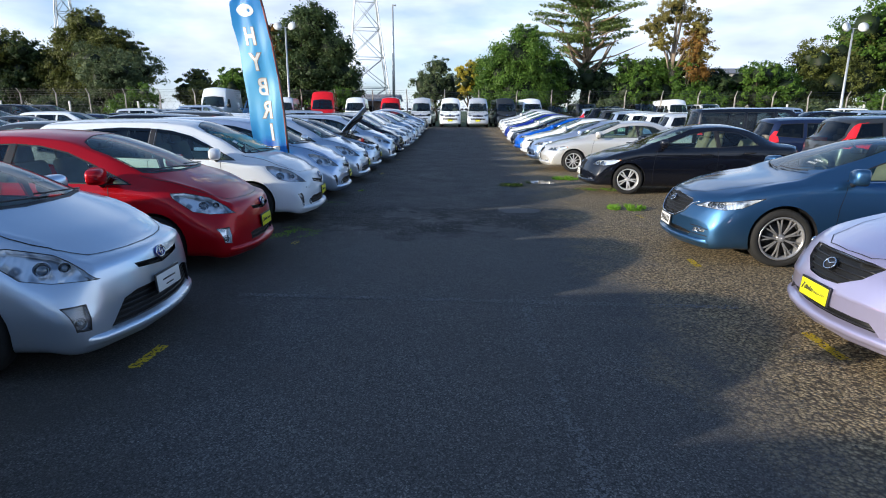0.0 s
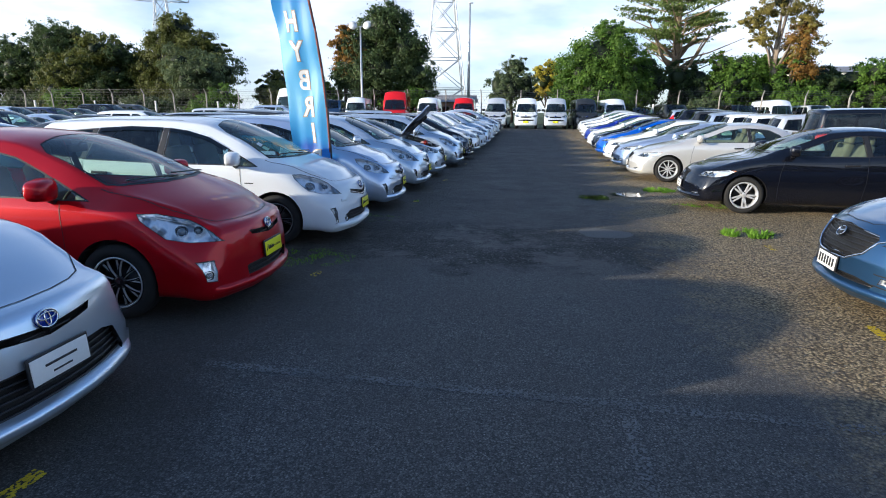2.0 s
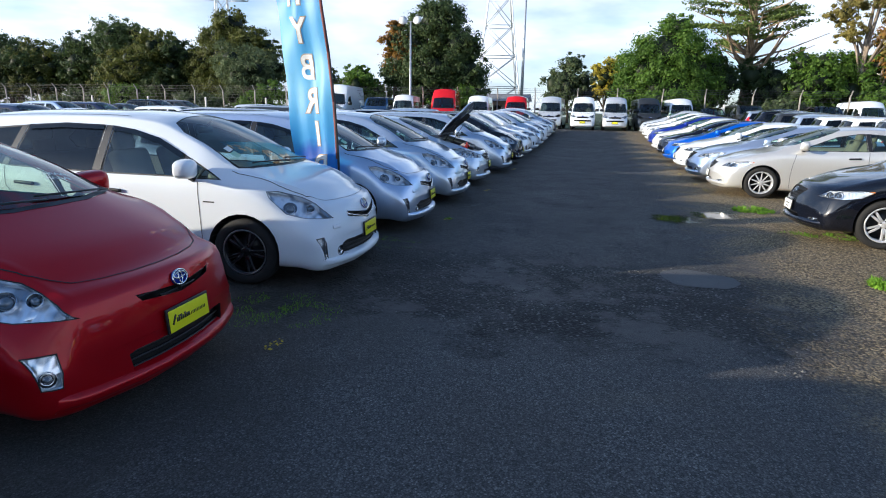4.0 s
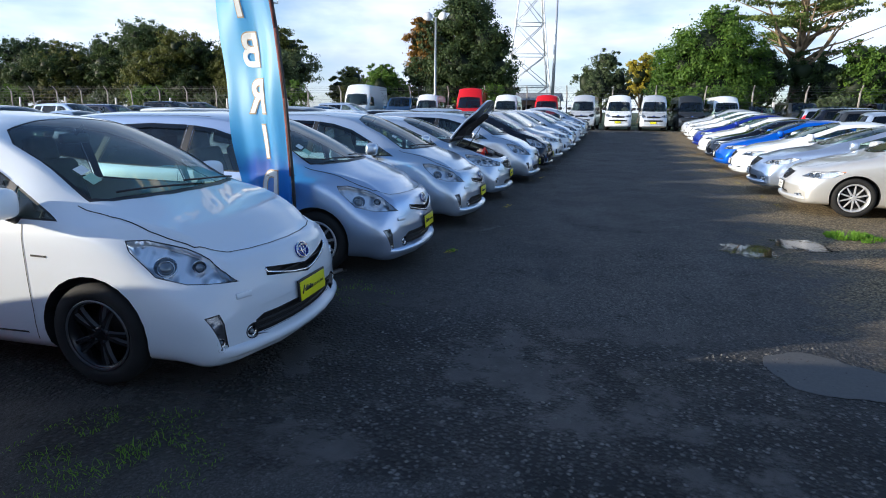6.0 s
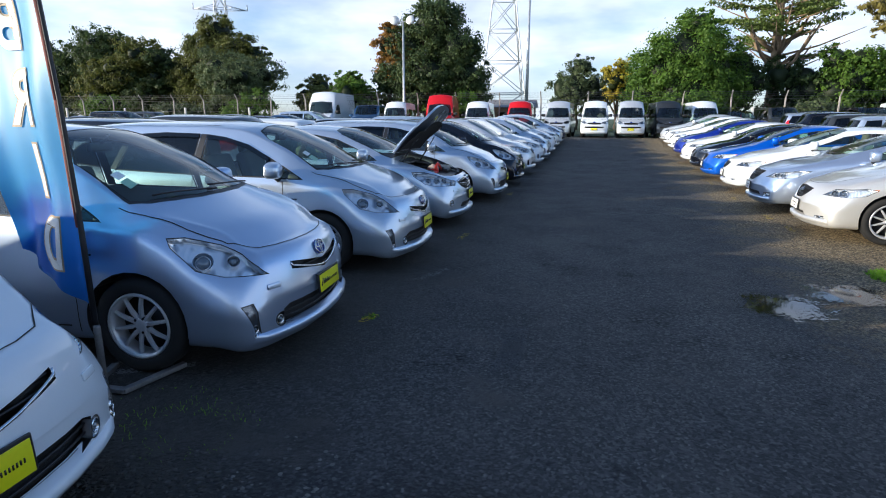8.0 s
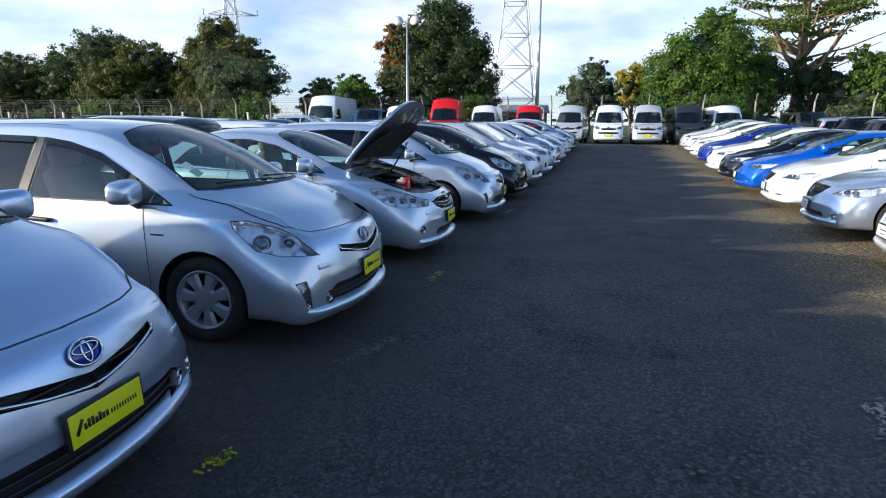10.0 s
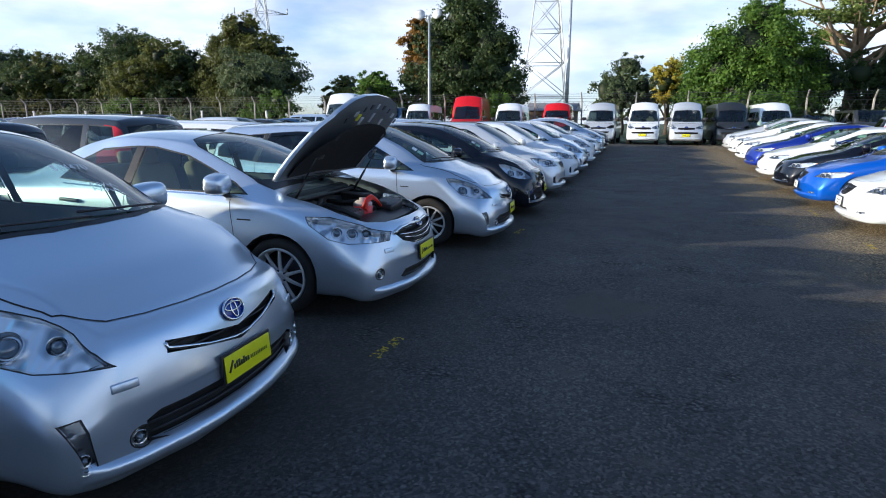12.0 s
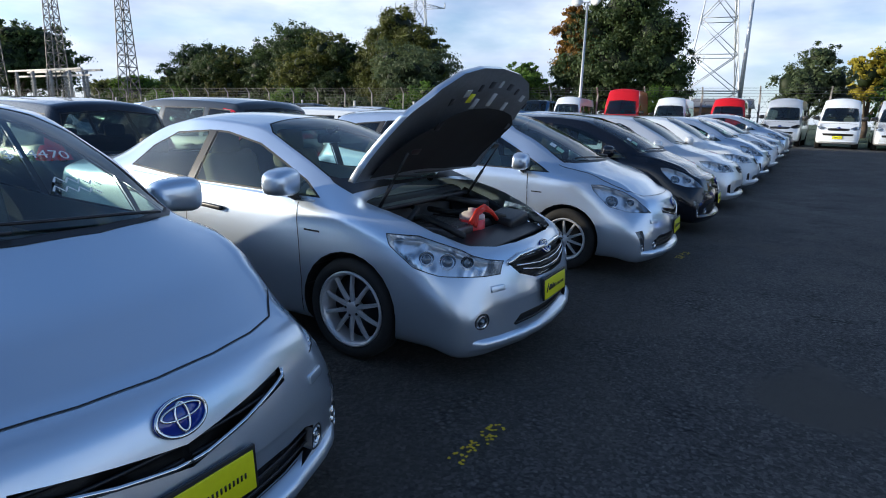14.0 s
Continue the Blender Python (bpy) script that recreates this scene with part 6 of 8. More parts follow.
for i in range(9):
    y = 20.0 + 2.6 * i
    c = cols[(i * 2 + 3) % 9]
    place_car((mpv, suv_b, saloon_small)[i % 3], pose(25.0 + 4.6, y, ground_z(y), 0, 0, -TURN), c, "%s car standing with its tail to the lane" % names[c.name], None, "five", None, "cars of the outermost right row", parts=False)
# behind the first row: a row with tails to it, and two rows beyond a second lane
for model, y, col, lab in ((mpv, -6.2, P_WHITE, "white estate parked tail to tail"), (saloon_small, -3.4, P_NAVY, "navy saloon parked tail to tail"), (saloon_small, -.7, P_PALE, "pale saloon parked tail to tail"), (mpv, 2.0, P_SILVER, "silver estate parked tail to tail"), (saloon_small, 4.7, P_BLACK, "black hatchback parked tail to tail"), (saloon_small, 7.4, P_SKY, "sky blue hatchback parked tail to tail"), (saloon_small, 10.1, P_GREY, "dark grey saloon parked tail to tail"),
                           (saloon_small, 12.4, P_SILVER, "silver saloon parked tail to tail"), (mpv, 14.55, P_BLACK, "black estate with dark rear window"), (suv, 16.9, P_GREY, "grey off-roader with a dark roof and rails"), (mpv, 19.6, P_WHITE, "white estate parked tail to tail"),
                           (saloon_small, 22.3, P_SILVER, "silver hatchback parked tail to tail"), (mpv, 25.0, P_BLACK, "black people carrier parked tail to tail"), (saloon_small, 27.7, P_BLACK, "black saloon parked tail to tail"), (mpv, 30.4, P_SILVER, "silver people carrier parked tail to tail"), (saloon_small, 33.0, P_NAVY, "navy hatchback parked tail to tail")):
    place_car(model, pose(-7.0 - model["length"], y, ground_z(y), 0, 0, 180 + TURN), col, lab, None, "five", None, "cars behind the first row", parts=False)
cols = (P_SILVER, P_BLACK, P_NAVY, P_SILVER, P_GREY, P_WHITE, P_NAVY, P_BLACK, P_PALE, P_GREY, P_STEEL)
for i in range(12):
    y = 12.0 + 2.55 * i
    c = cols[i % 11]
    place_car((saloon_small, saloon_mid, mpv)[i % 3], pose(-15.6, y, ground_z(y), 0, 0, TURN), c, "%s car facing the lane, seen over other roofs" % names[c.name], None, "five", None, "cars of the far left row", parts=False)
for i in range(8):
    y = 21.0 + 2.55 * i
    c = cols[(i * 3 + 5) % 11]
    place_car((suv_b, mpv, saloon_small)[i % 3], pose(-26.5, y, ground_z(y), 0, 0, TURN), c, "%s car in the yard's outermost row" % names[c.name], None, "five", None, "cars of the outermost left row", parts=False)

# vans and tall cars along the far fence
panel_van = body_spec(5.4, 1.98, 2.72, 1.02, 1.32, .70, 1.55, 5.1, (5.3, 1.35), (5.34, 1.15), lip=.30, belt0=1.2, belt1=1.22, wr=.78, bow=.2, crown=.12, clear=.24)
panel_van.update(wheels=(1.0, 4.2, .345, .21, .2), plate_z=.55, badges=(), handles=((2.1, 1.05),), cab_end=5.0, mirror=(1.15, 1.38), mirror_painted=False,
                cuts=[dict(name="windscreen", ax="yz", centre=True, kind="glass", poly=[(0, 1.30), (.80, 1.32), (.82, 1.38), (.70, 2.02), (0, 2.08)], n=(1, 0, .2), x=(-1.8, 1), rim=.016),
                      dict(name="front_window", ax="xz", kind="glass", lim=.4, poly=[(-1.15, 1.28), (-1.5, 1.85), (-1.95, 1.9), (-2.0, 1.28)], n=(0, 1, .2)),
                      dict(name="headlight", ax="yz", kind="lamp", lim=.3, poly=[(.52, .88), (.9, .9), (.88, 1.08), (.6, 1.02)], n=(1, .2, 0), x=(-.8, 1), deep=.05, bulbs=((0, 0, .05),)),
                      dict(name="upper_grille", ax="yz", centre=True, kind="recess", push=.03, poly=[(0, .78), (.44, .80), (.46, .96), (0, .97)], n=(1, 0, 0), x=(-.6, 1), mat=M_PLASTIC)])
build_model(panel_van)
for model, x, y, turn, col, lab, pl in ((high_van, -.38, 42.7, -90, P_WHITE, "white high-roof van parked against the far fence", "yellow"), (high_van, 1.76, 42.7, -90, P_PALE, "pale silver high-roof van with a yellow plate", "yellow"),
                                        (high_van, -2.70, 43.0, -93, P_PALE, "silver-blue high-roof van beside a white one", None), (high_van, 4.05, 43.3, -84, P_GREY, "dark grey high-roof van by the fence", None),
                                        (high_van, 6.25, 44.2, -84, P_WHITE, "white van standing behind the row's end", None), (high_van, -5.0, 42.6, -87, P_VANRED, "bright red van against the far fence", None),
                                        (high_van, -7.75, 42.6, -87, P_WHITE, "white van against the far fence", None), (panel_van, -10.35, 42.8, -84, P_VANRED, "bright red high-roof van parked askew", None),
                                        (high_van, -13.35, 42.6, -84, P_WHITE, "white van behind a lamp post", None), (boxy, -15.7, 43.0, -82, P_STEEL, "dark blue people carrier by the fence", None),
                                        (panel_van, -19.2, 43.0, -87, P_WHITE, "large white panel van with a high roof", None),
                                        (suv, 8.3, 43.3, -86, P_BLACK, "black off-roader by the far fence", None), (boxy, 10.5, 43.5, -86, P_GREY, "dark grey people carrier by the far fence", None), (suv, 12.9, 43.4, -86, P_STEEL, "steel blue off-roader by the far fence", None),
                                        (boxy, 15.2, 43.6, -86, P_BLACK, "black people carrier by the far fence", None), (high_van, 17.9, 44.6, -86, P_WHITE, "white van behind other cars", None), (boxy, 20.3, 43.6, -86, P_PALE, "pale silver people carrier by the far fence", None),
                                        (suv, 23.0, 43.4, -86, P_WHITE, "white off-roader by the far fence", None), (suv, 25.6, 43.4, -86, P_GREY, "grey off-roader by the far fence", None)):
    big = 1.1 if x < -15 else 1.0
    place_car(model, pose(x, y, ground_z(y), 0, 0, turn) @ Matrix.Scale(big, 4), col, lab, pl, "steel", M_RIM_DARK, "vehicles along the far fence", "van" if model in (high_van, panel_van) else "car", "van" if model in (high_van, panel_van) else "car", parts=pl is not None)

# ---- the open bonnet and engine bay ----
hm = saloon_h["hood_mesh"]
hinge = Vector((-1.09, 0, 1.03))
lid = hm.copy()
under = hm.copy()
for v in under.verts:
    v.co.z -= .028
    v.co.y *= .97
edges = [e for e in lid.edges if e.is_boundary]
ext = bmesh.ops.extrude_edge_only(lid, edges=edges)["geom"]
for v in ext:
    if isinstance(v, bmesh.types.BMVert):
        v.co.z -= .03
        v.co.y *= .972
swing = Matrix.Translation(hinge + Vector((-.05, 0, -.035))) @ pose(0, 0, 0, 0, -66, 0) @ Matrix.Scale(1.10, 4) @ Matrix.Translation(-hinge)
for b_ in (lid, under):
    bmesh.ops.transform(b_, matrix=swing, verts=b_.verts)
hood = part("bonnet", lid, P_SILVER, open_car, "silver bonnet propped open")
M_LIDPAD = plain("bonnet_felt", (0.012, 0.012, 0.013), 0.95, vary=.3, scale=20, bump=.2)
M_LIDMETAL = plain("primed_metal", (0.20, 0.21, 0.225), 0.5, .3, vary=.25)
part("inner_frame", under, M_LIDMETAL, hood)
pad = bmesh.new()
tmp = hm.copy()
cen = Vector((-.90, 0, 0))
for v in tmp.verts:
    v.co.x = cen.x + (v.co.x - cen.x) * .68
    v.co.y *= .82
    v.co.z -= .036
bmesh.ops.transform(tmp, matrix=swing, verts=tmp.verts)
join(pad, tmp)
part("felt_pad", pad, M_LIDPAD, hood)
hm.free()
for x, y, w, h in ((-.30, -.20, .07, .05), (-.31, .20, .07, .05), (-.27, 0, .09, .05), (-.45, .44, .05, .05), (-.45, -.44, .05, .05), (-.62, .50, .04, .08), (-.62, -.50, .04, .08)):
    q = bmesh.new()
    box(q, w, h, .004, swing @ Matrix.Translation((x - .07, y, .735 + (-x - .15) * .26 - .036 - abs(y) * .06)) @ pose(0, 0, 0, 0, 14, 0), .0015)
    part("stiffener_hole", q, M_PLASTIC if abs(y) > .3 else M_RIM, hood)
for k in range(9):                                     # a row of small openings along the bonnet's front frame
    y = -.48 + .12 * k
    x = -.235 - .55 * y * y
    q = bmesh.new()
    box(q, .045, .055 if k % 2 else .035, .004, swing @ Matrix.Translation((x, y, .725 + (-x - .15) * .26 - .040 - abs(y) * .06)) @ pose(0, 0, 0, 0, 14, 20 * y), .0015)
    part("stiffener_hole", q, (M_PLASTIC, M_RIM, M_PLASTIC)[k % 3], hood)
q = bmesh.new()
box(q, .06, .05, .004, swing @ Matrix.Translation((-.33, -.32, .70)) @ pose(0, 0, 0, 0, 16, 0), .001)
part("warning_label", q, M_YELLOW, hood)
bay = bmesh.new()
box(bay, .92, 1.30, .04, Matrix.Translation((-.68, 0, .56)), .01)
box(bay, .06, 1.26, .36, Matrix.Translation((-1.14, 0, .78)), .01)
box(bay, .16, 1.22, .03, Matrix.Translation((-1.05, 0, .91)), .01)
part("engine_bay", bay, M_PLASTIC, open_car)
for sg in (-1, 1):                                    # black aprons inside the wings
    q = bmesh.new()
    tube(q, [(-.56, sg * .62, .74), (-.68, sg * .65, .775), (-.85, sg * .675, .83), (-1.06, sg * .68, .90)], [.03, .04, .045, .04], 8)
    box(q, .50, .03, .24, Matrix.Translation((-.82, sg * .65, .72)) @ pose(0, 0, 0, 0, 12, 0), .01)
    part("wing_apron", q, M_PLASTIC, open_car)
M_ENGINE = plain("engine_metal", (0.16, 0.16, 0.165), 0.4, .7, vary=.35, scale=25, bump=.2)
M_ORANGE = plain("red_cable", (0.70, 0.03, 0.015), 0.45)
M_PINK = plain("pink_coolant", (0.75, 0.06, 0.07), 0.35)
M_MILKY = plain("milky_plastic", (0.70, 0.55, 0.55), 0.45)
q = bmesh.new()
box(q, .42, .50, .22, Matrix.Translation((-0.78, .24, .68)), .03, 3)
cover = part("engine_cover", q, M_PLASTIC, open_car)
for i in range(5):
    q = bmesh.new()
    box(q, .36, .02, .03, Matrix.Translation((-.78, .06 + .09 * i, .795)), .006)
    part("rib", q, M_PLASTIC, cover)
q = bmesh.new()
box(q, .38, .34, .16, Matrix.Translation((-0.74, -.18, .72)), .02, 3)
inverter = part("inverter", q, M_ENGINE, open_car)
for i in range(7):
    q = bmesh.new()
    box(q, .34, .012, .02, Matrix.Translation((-.74, -.32 + .046 * i, .805)), .003)
    part("fin", q, M_ENGINE, inverter)
q = bmesh.new()
box(q, .24, 1.12, .05, Matrix.Translation((-.42, 0, .715)) @ pose(0, 0, 0, 0, 12, 0), .02, 3)
part("radiator_cover", q, M_PLASTIC, open_car)
q = bmesh.new()
lathe(q, [(.0, .0), (.085, .0), (.09, .02), (.09, .09), (0, .09)], 18, Matrix.Translation((-.60, -.02, .735)))
part("coolant_tank", q, M_PINK, open_car)
q = bmesh.new()
lathe(q, [(.088, .0), (.088, .025), (.06, .045), (.03, .05), (.03, .07), (0, .07)], 18, Matrix.Translation((-.60, -.02, .825)))
part("tank_top", q, M_MILKY, open_car)
for k in range(3):
    q = bmesh.new()
    pts = [(-.50 - .02 * k, -.16, .80 + .01 * k), (-.52, -.10, .87 + .015 * k), (-.53, .02, .89 + .012 * k), (-.52, .12, .86), (-.50, .17, .80)]
    tube(q, pts, .014, 6)
    part("power_cable", q, M_ORANGE, open_car)
q = bmesh.new()
box(q, .10, .13, .10, Matrix.Translation((-.86, -.46, .78)), .02, 3)
part("fluid_bottle", q, M_MILKY, open_car)
for sg in (-1, 1):
    q = bmesh.new()
    a = Vector((-1.0, sg * .60, .86))
    bpt = swing @ Vector((-.70, sg * .56, .80))
    tube(q, [a, a.lerp(bpt, .55)], .012, 6)
    tube(q, [a.lerp(bpt, .5), bpt], .007, 6)
    part("gas_strut", q, M_PLASTIC, open_car)

q = bmesh.new()
box(q, .26, .20, .18, Matrix.Translation((-.90, .50, .78)), .03, 3)
part("fuse_box", q, M_PLASTIC, open_car)
q = bmesh.new()
box(q, .22, .30, .10, Matrix.Translation((-.52, .38, .77)) @ pose(0, 0, 0, 6, 4, 0), .03, 3)
part("air_box", q, M_PLASTIC, open_car)
for k, pts in enumerate(([(-.50, .30, .80), (-.62, .10, .86), (-.80, .02, .84), (-1.0, .06, .84)], [(-.95, -.30, .80), (-.80, -.34, .86), (-.62, -.36, .82), (-.48, -.34, .76)], [(-1.1, .3, .88), (-.9, .25, .90), (-.72, .38, .86)], [(-1.1, -.1, .90), (-.92, -.22, .88), (-.85, -.45, .82)])):
    q = bmesh.new()
    tube(q, pts, .022, 7)
    part("hose", q, M_RUBBER, open_car)
q = bmesh.new()
box(q, .05, 1.2, .05, Matrix.Translation((-1.05, 0, .90)), .015, 2)
part("cross_brace", q, M_PLASTIC, open_car)

# ---- trees ----
def leaf_mat(name, dark, light, trans=.25):
    m, nt, b = nodes_of(name)
    geo = nt.nodes.new("ShaderNodeNewGeometry")
    f = mix_of(nt, .68, geo.outputs["Random Per Island"], noise_tex(nt, .8, 4))
    nt.links.new(ramp_of(nt, f, ((.28, dark), (.70, light))), b.inputs["Base Color"])
    b.inputs["Roughness"].default_value = .6
    b.inputs["Specular IOR Level"].default_value = .3
    t = nt.nodes.new("ShaderNodeBsdfTranslucent")
    t.inputs["Color"].default_value = (*[min(1, c * 1.6) for c in light], 1)
    mx = node(nt, "ShaderNodeMixShader", Fac=trans)
    nt.links.new(b.outputs["BSDF"], mx.inputs[1])
    nt.links.new(t.outputs["BSDF"], mx.inputs[2])
    nt.links.new(mx.outputs["Shader"], nt.nodes["Material Output"].inputs["Surface"])
    return m


M_LEAF_DARK = leaf_mat("dark_leaves", (.012, .028, .010), (.070, .105, .030))
M_LEAF_OLIVE = leaf_mat("olive_leaves", (.026, .036, .006), (.130, .145, .028))
M_LEAF_GREEN = leaf_mat("bright_green_leaves", (.020, .052, .005), (.110, .195, .022))
M_LEAF_GREY = leaf_mat("grey_green_leaves", (.026, .044, .020), (.115, .150, .066))
M_LEAF_RUST = leaf_mat("rust_brown_leaves", (.09, .048, .010), (.28, .15, .026))
M_LEAF_GOLD = leaf_mat("golden_leaves", (.17, .15, .012), (.50, .42, .04))
M_LEAF_EUC = leaf_mat("golden_olive_leaves", (.07, .068, .018), (.28, .235, .06))
M_NEEDLE = leaf_mat("conifer_needles", (.040, .066, .014), (.19, .25, .058), .15)
M_GRASS = leaf_mat("bright_grass", (.05, .12, .01), (.20, .36, .03), .3)
# darkened leaf copy: the shade inside crowns is put into its colour
M_LEAF_SHADE = leaf_mat("painted_shade_leaves", (.006, .012, .004), (.018, .030, .009), .05)
M_BARK = plain("bark", (.09, .07, .055), .9, vary=.4, scale=5, bump=.6)
M_BARK_PALE = plain("pale_bark", (.26, .21, .16), .85, vary=.35, scale=5, bump=.4)
rng = np.random.default_rng(7)


def leaf_cloud(blobs, count, size, flat=0.0, shellness=.55):
    """Many small leaf tufts spread over the outer parts of ellipsoids (x, y, z, rx, ry, rz)."""
    B = np.array(blobs, float)
    vol = (B[:, 3] * B[:, 4] * B[:, 5]) ** (2 / 3)
    heads = count if flat else max(40, count // 80)            # leaves sit in tufts, with dark gaps between them
    pick = rng.choice(len(B), heads, p=vol / vol.sum())
    d = rng.normal(size=(heads, 3))
    d /= np.linalg.norm(d, axis=1)[:, None]
    r = shellness + (1.04 - shellness) * rng.random(heads) ** .6
    r *= 1 + .10 * np.sin(d[:, 0] * 7 + pick) * np.cos(d[:, 2] * 6 + 2 * pick)
    c = B[pick, :3] + d * r[:, None] * B[pick, 3:]
    if not flat:
        own = rng.integers(0, heads, count)
        reach = (.11 + .14 * rng.random(heads)) * B[pick, 3:].mean(1) * (1.0 if heads > 100 else 1.5)
        g_ = rng.normal(size=(count, 3)) * np.array((.62, .62, .42))
        c = c[own] + g_ * reach[own][:, None]
        d = d[own] * .45 + g_ * .9 + np.array((0, 0, .35))
        d /= np.linalg.norm(d, axis=1)[:, None] + 1e-6
    n = d * (1 - flat) + rng.normal(size=(count, 3)) * .38
    if flat:
        n = n * (1 - flat) + np.array((0, 0, 1.0)) * flat + rng.normal(size=(count, 3)) * .25
    n /= np.linalg.norm(n, axis=1)[:, None]
    a = np.cross(n, rng.normal(size=(count, 3)))
    a /= np.linalg.norm(a, axis=1)[:, None]
    b = np.cross(n, a)
    s = size * (.45 + 1.1 * rng.random((count, 1)))
    k = .55 + .5 * rng.random((count, 1))
    v = np.stack([c - a * s, c - b * s * k * .6 + a * s * .1, c + a * s, c + b * s * k], 1).reshape(-1, 3)
    f = np.arange(count * 4).reshape(-1, 4)
    me = bpy.data.meshes.new("crown")
    me.from_pydata(v.tolist(), [], f.tolist())
    return me


def tree(x, y, label, trunk_h, blobs, leaf, count, size, bark=None, radius=.35, limbs=7, kind_name="tree", shellness=.55):
    """A tree: tapered trunk, limbs that reach into the crown, and leaf tufts."""
    z = ground_z(y) - .05
    t = thing(kind_name, pose(x, y, z), label, "tree", "trees beyond the fence")
    q = bmesh.new()
    top = max(b[2] for b in blobs)
    pts = [(0, 0, 0), (.1, .05, trunk_h * .5), (.0, .1, trunk_h), (.1, 0, top * .9)]
    tube(q, pts, [radius * 1.15, radius, radius * .8, radius * .15], 9)
    for i in range(min(limbs, len(blobs) * 3)):
        b = blobs[i % len(blobs)]
        a = rng.random() * 6.28
        h0 = trunk_h * (.55 + .5 * rng.random())
        e = Vector((b[0] + .4 * b[3] * math.cos(a), b[1] + .4 * b[4] * math.sin(a), b[2] + .2 * b[5]))
        mid = Vector((0, 0, h0)).lerp(e, .5) + Vector((0, 0, .25))
        tube(q, [(0, 0, h0), mid, e], [radius * .45, radius * .28, radius * .08], 6)
    part("trunk", q, bark or M_BARK, t)
    me = leaf_cloud(blobs, int(count * 4.2), size * .58, shellness=shellness)
    me.materials.append(leaf)
    link("crown", me, t)
    q = bmesh.new()                                     # dark lumps, so that the crown is not hollow; inner shade painted as colour
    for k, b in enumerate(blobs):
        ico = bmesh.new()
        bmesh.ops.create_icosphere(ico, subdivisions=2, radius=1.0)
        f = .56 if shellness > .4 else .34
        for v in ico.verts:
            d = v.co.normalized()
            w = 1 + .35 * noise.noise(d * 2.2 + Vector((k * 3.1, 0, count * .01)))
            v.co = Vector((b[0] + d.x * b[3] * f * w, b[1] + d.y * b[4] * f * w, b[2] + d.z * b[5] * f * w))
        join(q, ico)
    part("shade_core", q, M_LEAF_SHADE, t)
    return t


def round_blobs(w, h, base, n, seed):
    """Overlapping lumps that fill a broad crown of width w between heights base and h."""
    r = random.Random(seed)
    out = [(0, 0, (base + h) / 2, w * .36, w * .34, (h - base) * .42)]
    for i in range(n):
        a = 6.28 * i / n + r.random()
        k = .55 + .4 * r.random()
        zz = base + (h - base) * (.22 + .6 * r.random())
        s = (.16 + .12 * r.random()) * (1 if n < 12 else .8)
        wide = math.sqrt(max(.1, 1 - ((zz - (base + h) / 2) / ((h - base) * .56)) ** 2))
        out.append((math.cos(a) * w * .36 * k * wide * 1.15, math.sin(a) * w * .33 * k * wide, zz, w * s, w * s, (h - base) * (s * .9 + .05)))
    out.append((w * .05, 0, h - (h - base) * .18, w * .2, w * .2, (h - base) * .18))
    return out


tree(-14.2, 54, "large dark evergreen tree with a ragged crown", 2.4, [(.3, 0, 8.6, 2.6, 2.4, 2.1), (-1.6, 0, 7.0, 2.2, 2.2, 1.8), (2.4, 0, 6.9, 2.4, 2.2, 1.7), (0, 0, 5.0, 3.6, 2.8, 2.2), (3.2, 0, 4.6, 2.0, 2.0, 1.8), (-3.0, 0, 4.6, 1.6, 1.8, 1.5), (1.0, 0, 9.6, 1.6, 1.6, 1.2), (3.6, 0, 3.0, 1.6, 1.6, 1.6), (-1, 0, 3.0, 2.4, 2, 1.6)], M_LEAF_DARK, 15000, .16, radius=.5)
tree(-17.6, 53.6, "tree with rust-coloured dying leaves", 2.2, [(0, 0, 7.2, 1.4, 1.0, 1.3), (.6, 0, 5.4, 1.6, 1.0, 1.4), (.2, 0, 8.3, 1.0, .8, .9), (1.6, 0, 6.6, 1.1, .9, 1.2)], M_LEAF_RUST, 3400, .15, radius=.22)
tree(-20.4, 52, "small round bright green tree", 1.2, round_blobs(4.2, 5.0, .8, 6, 3), M_LEAF_GREEN, 4200, .14, radius=.2)
tree(-27.8, 60, "small round dark green tree", 1.6, round_blobs(4.2, 5.4, 1.2, 5, 4), M_LEAF_OLIVE, 3000, .15, radius=.2)
tree(-33.6, 55, "grey-green bushy tree with loose twigs", 1.6, round_blobs(8.6, 7.0, .8, 11, 5), M_LEAF_GREY, 6500, .15, radius=.22, shellness=.3)
tree(-37.4, 58.5, "tall dark pine-like tree with a pointed crown", 2.6, [(0, 0, 9.6, 2.0, 2.0, 1.5), (-1.4, 0, 8.2, 2.2, 2.0, 1.3), (2.4, 0, 8.0, 2.2, 2.0, 1.2), (0, 0, 6.6, 4.4, 3.0, 1.8), (4.2, 0, 7.0, 1.4, 1.4, 1.1), (-3.6, 0, 5.4, 2.4, 2.2, 1.8), (2.8, 0, 4.8, 3.0, 2.4, 1.8), (-1, 0, 3.6, 4.0, 2.8, 1.8)], M_LEAF_OLIVE, 14000, .16, radius=.45)
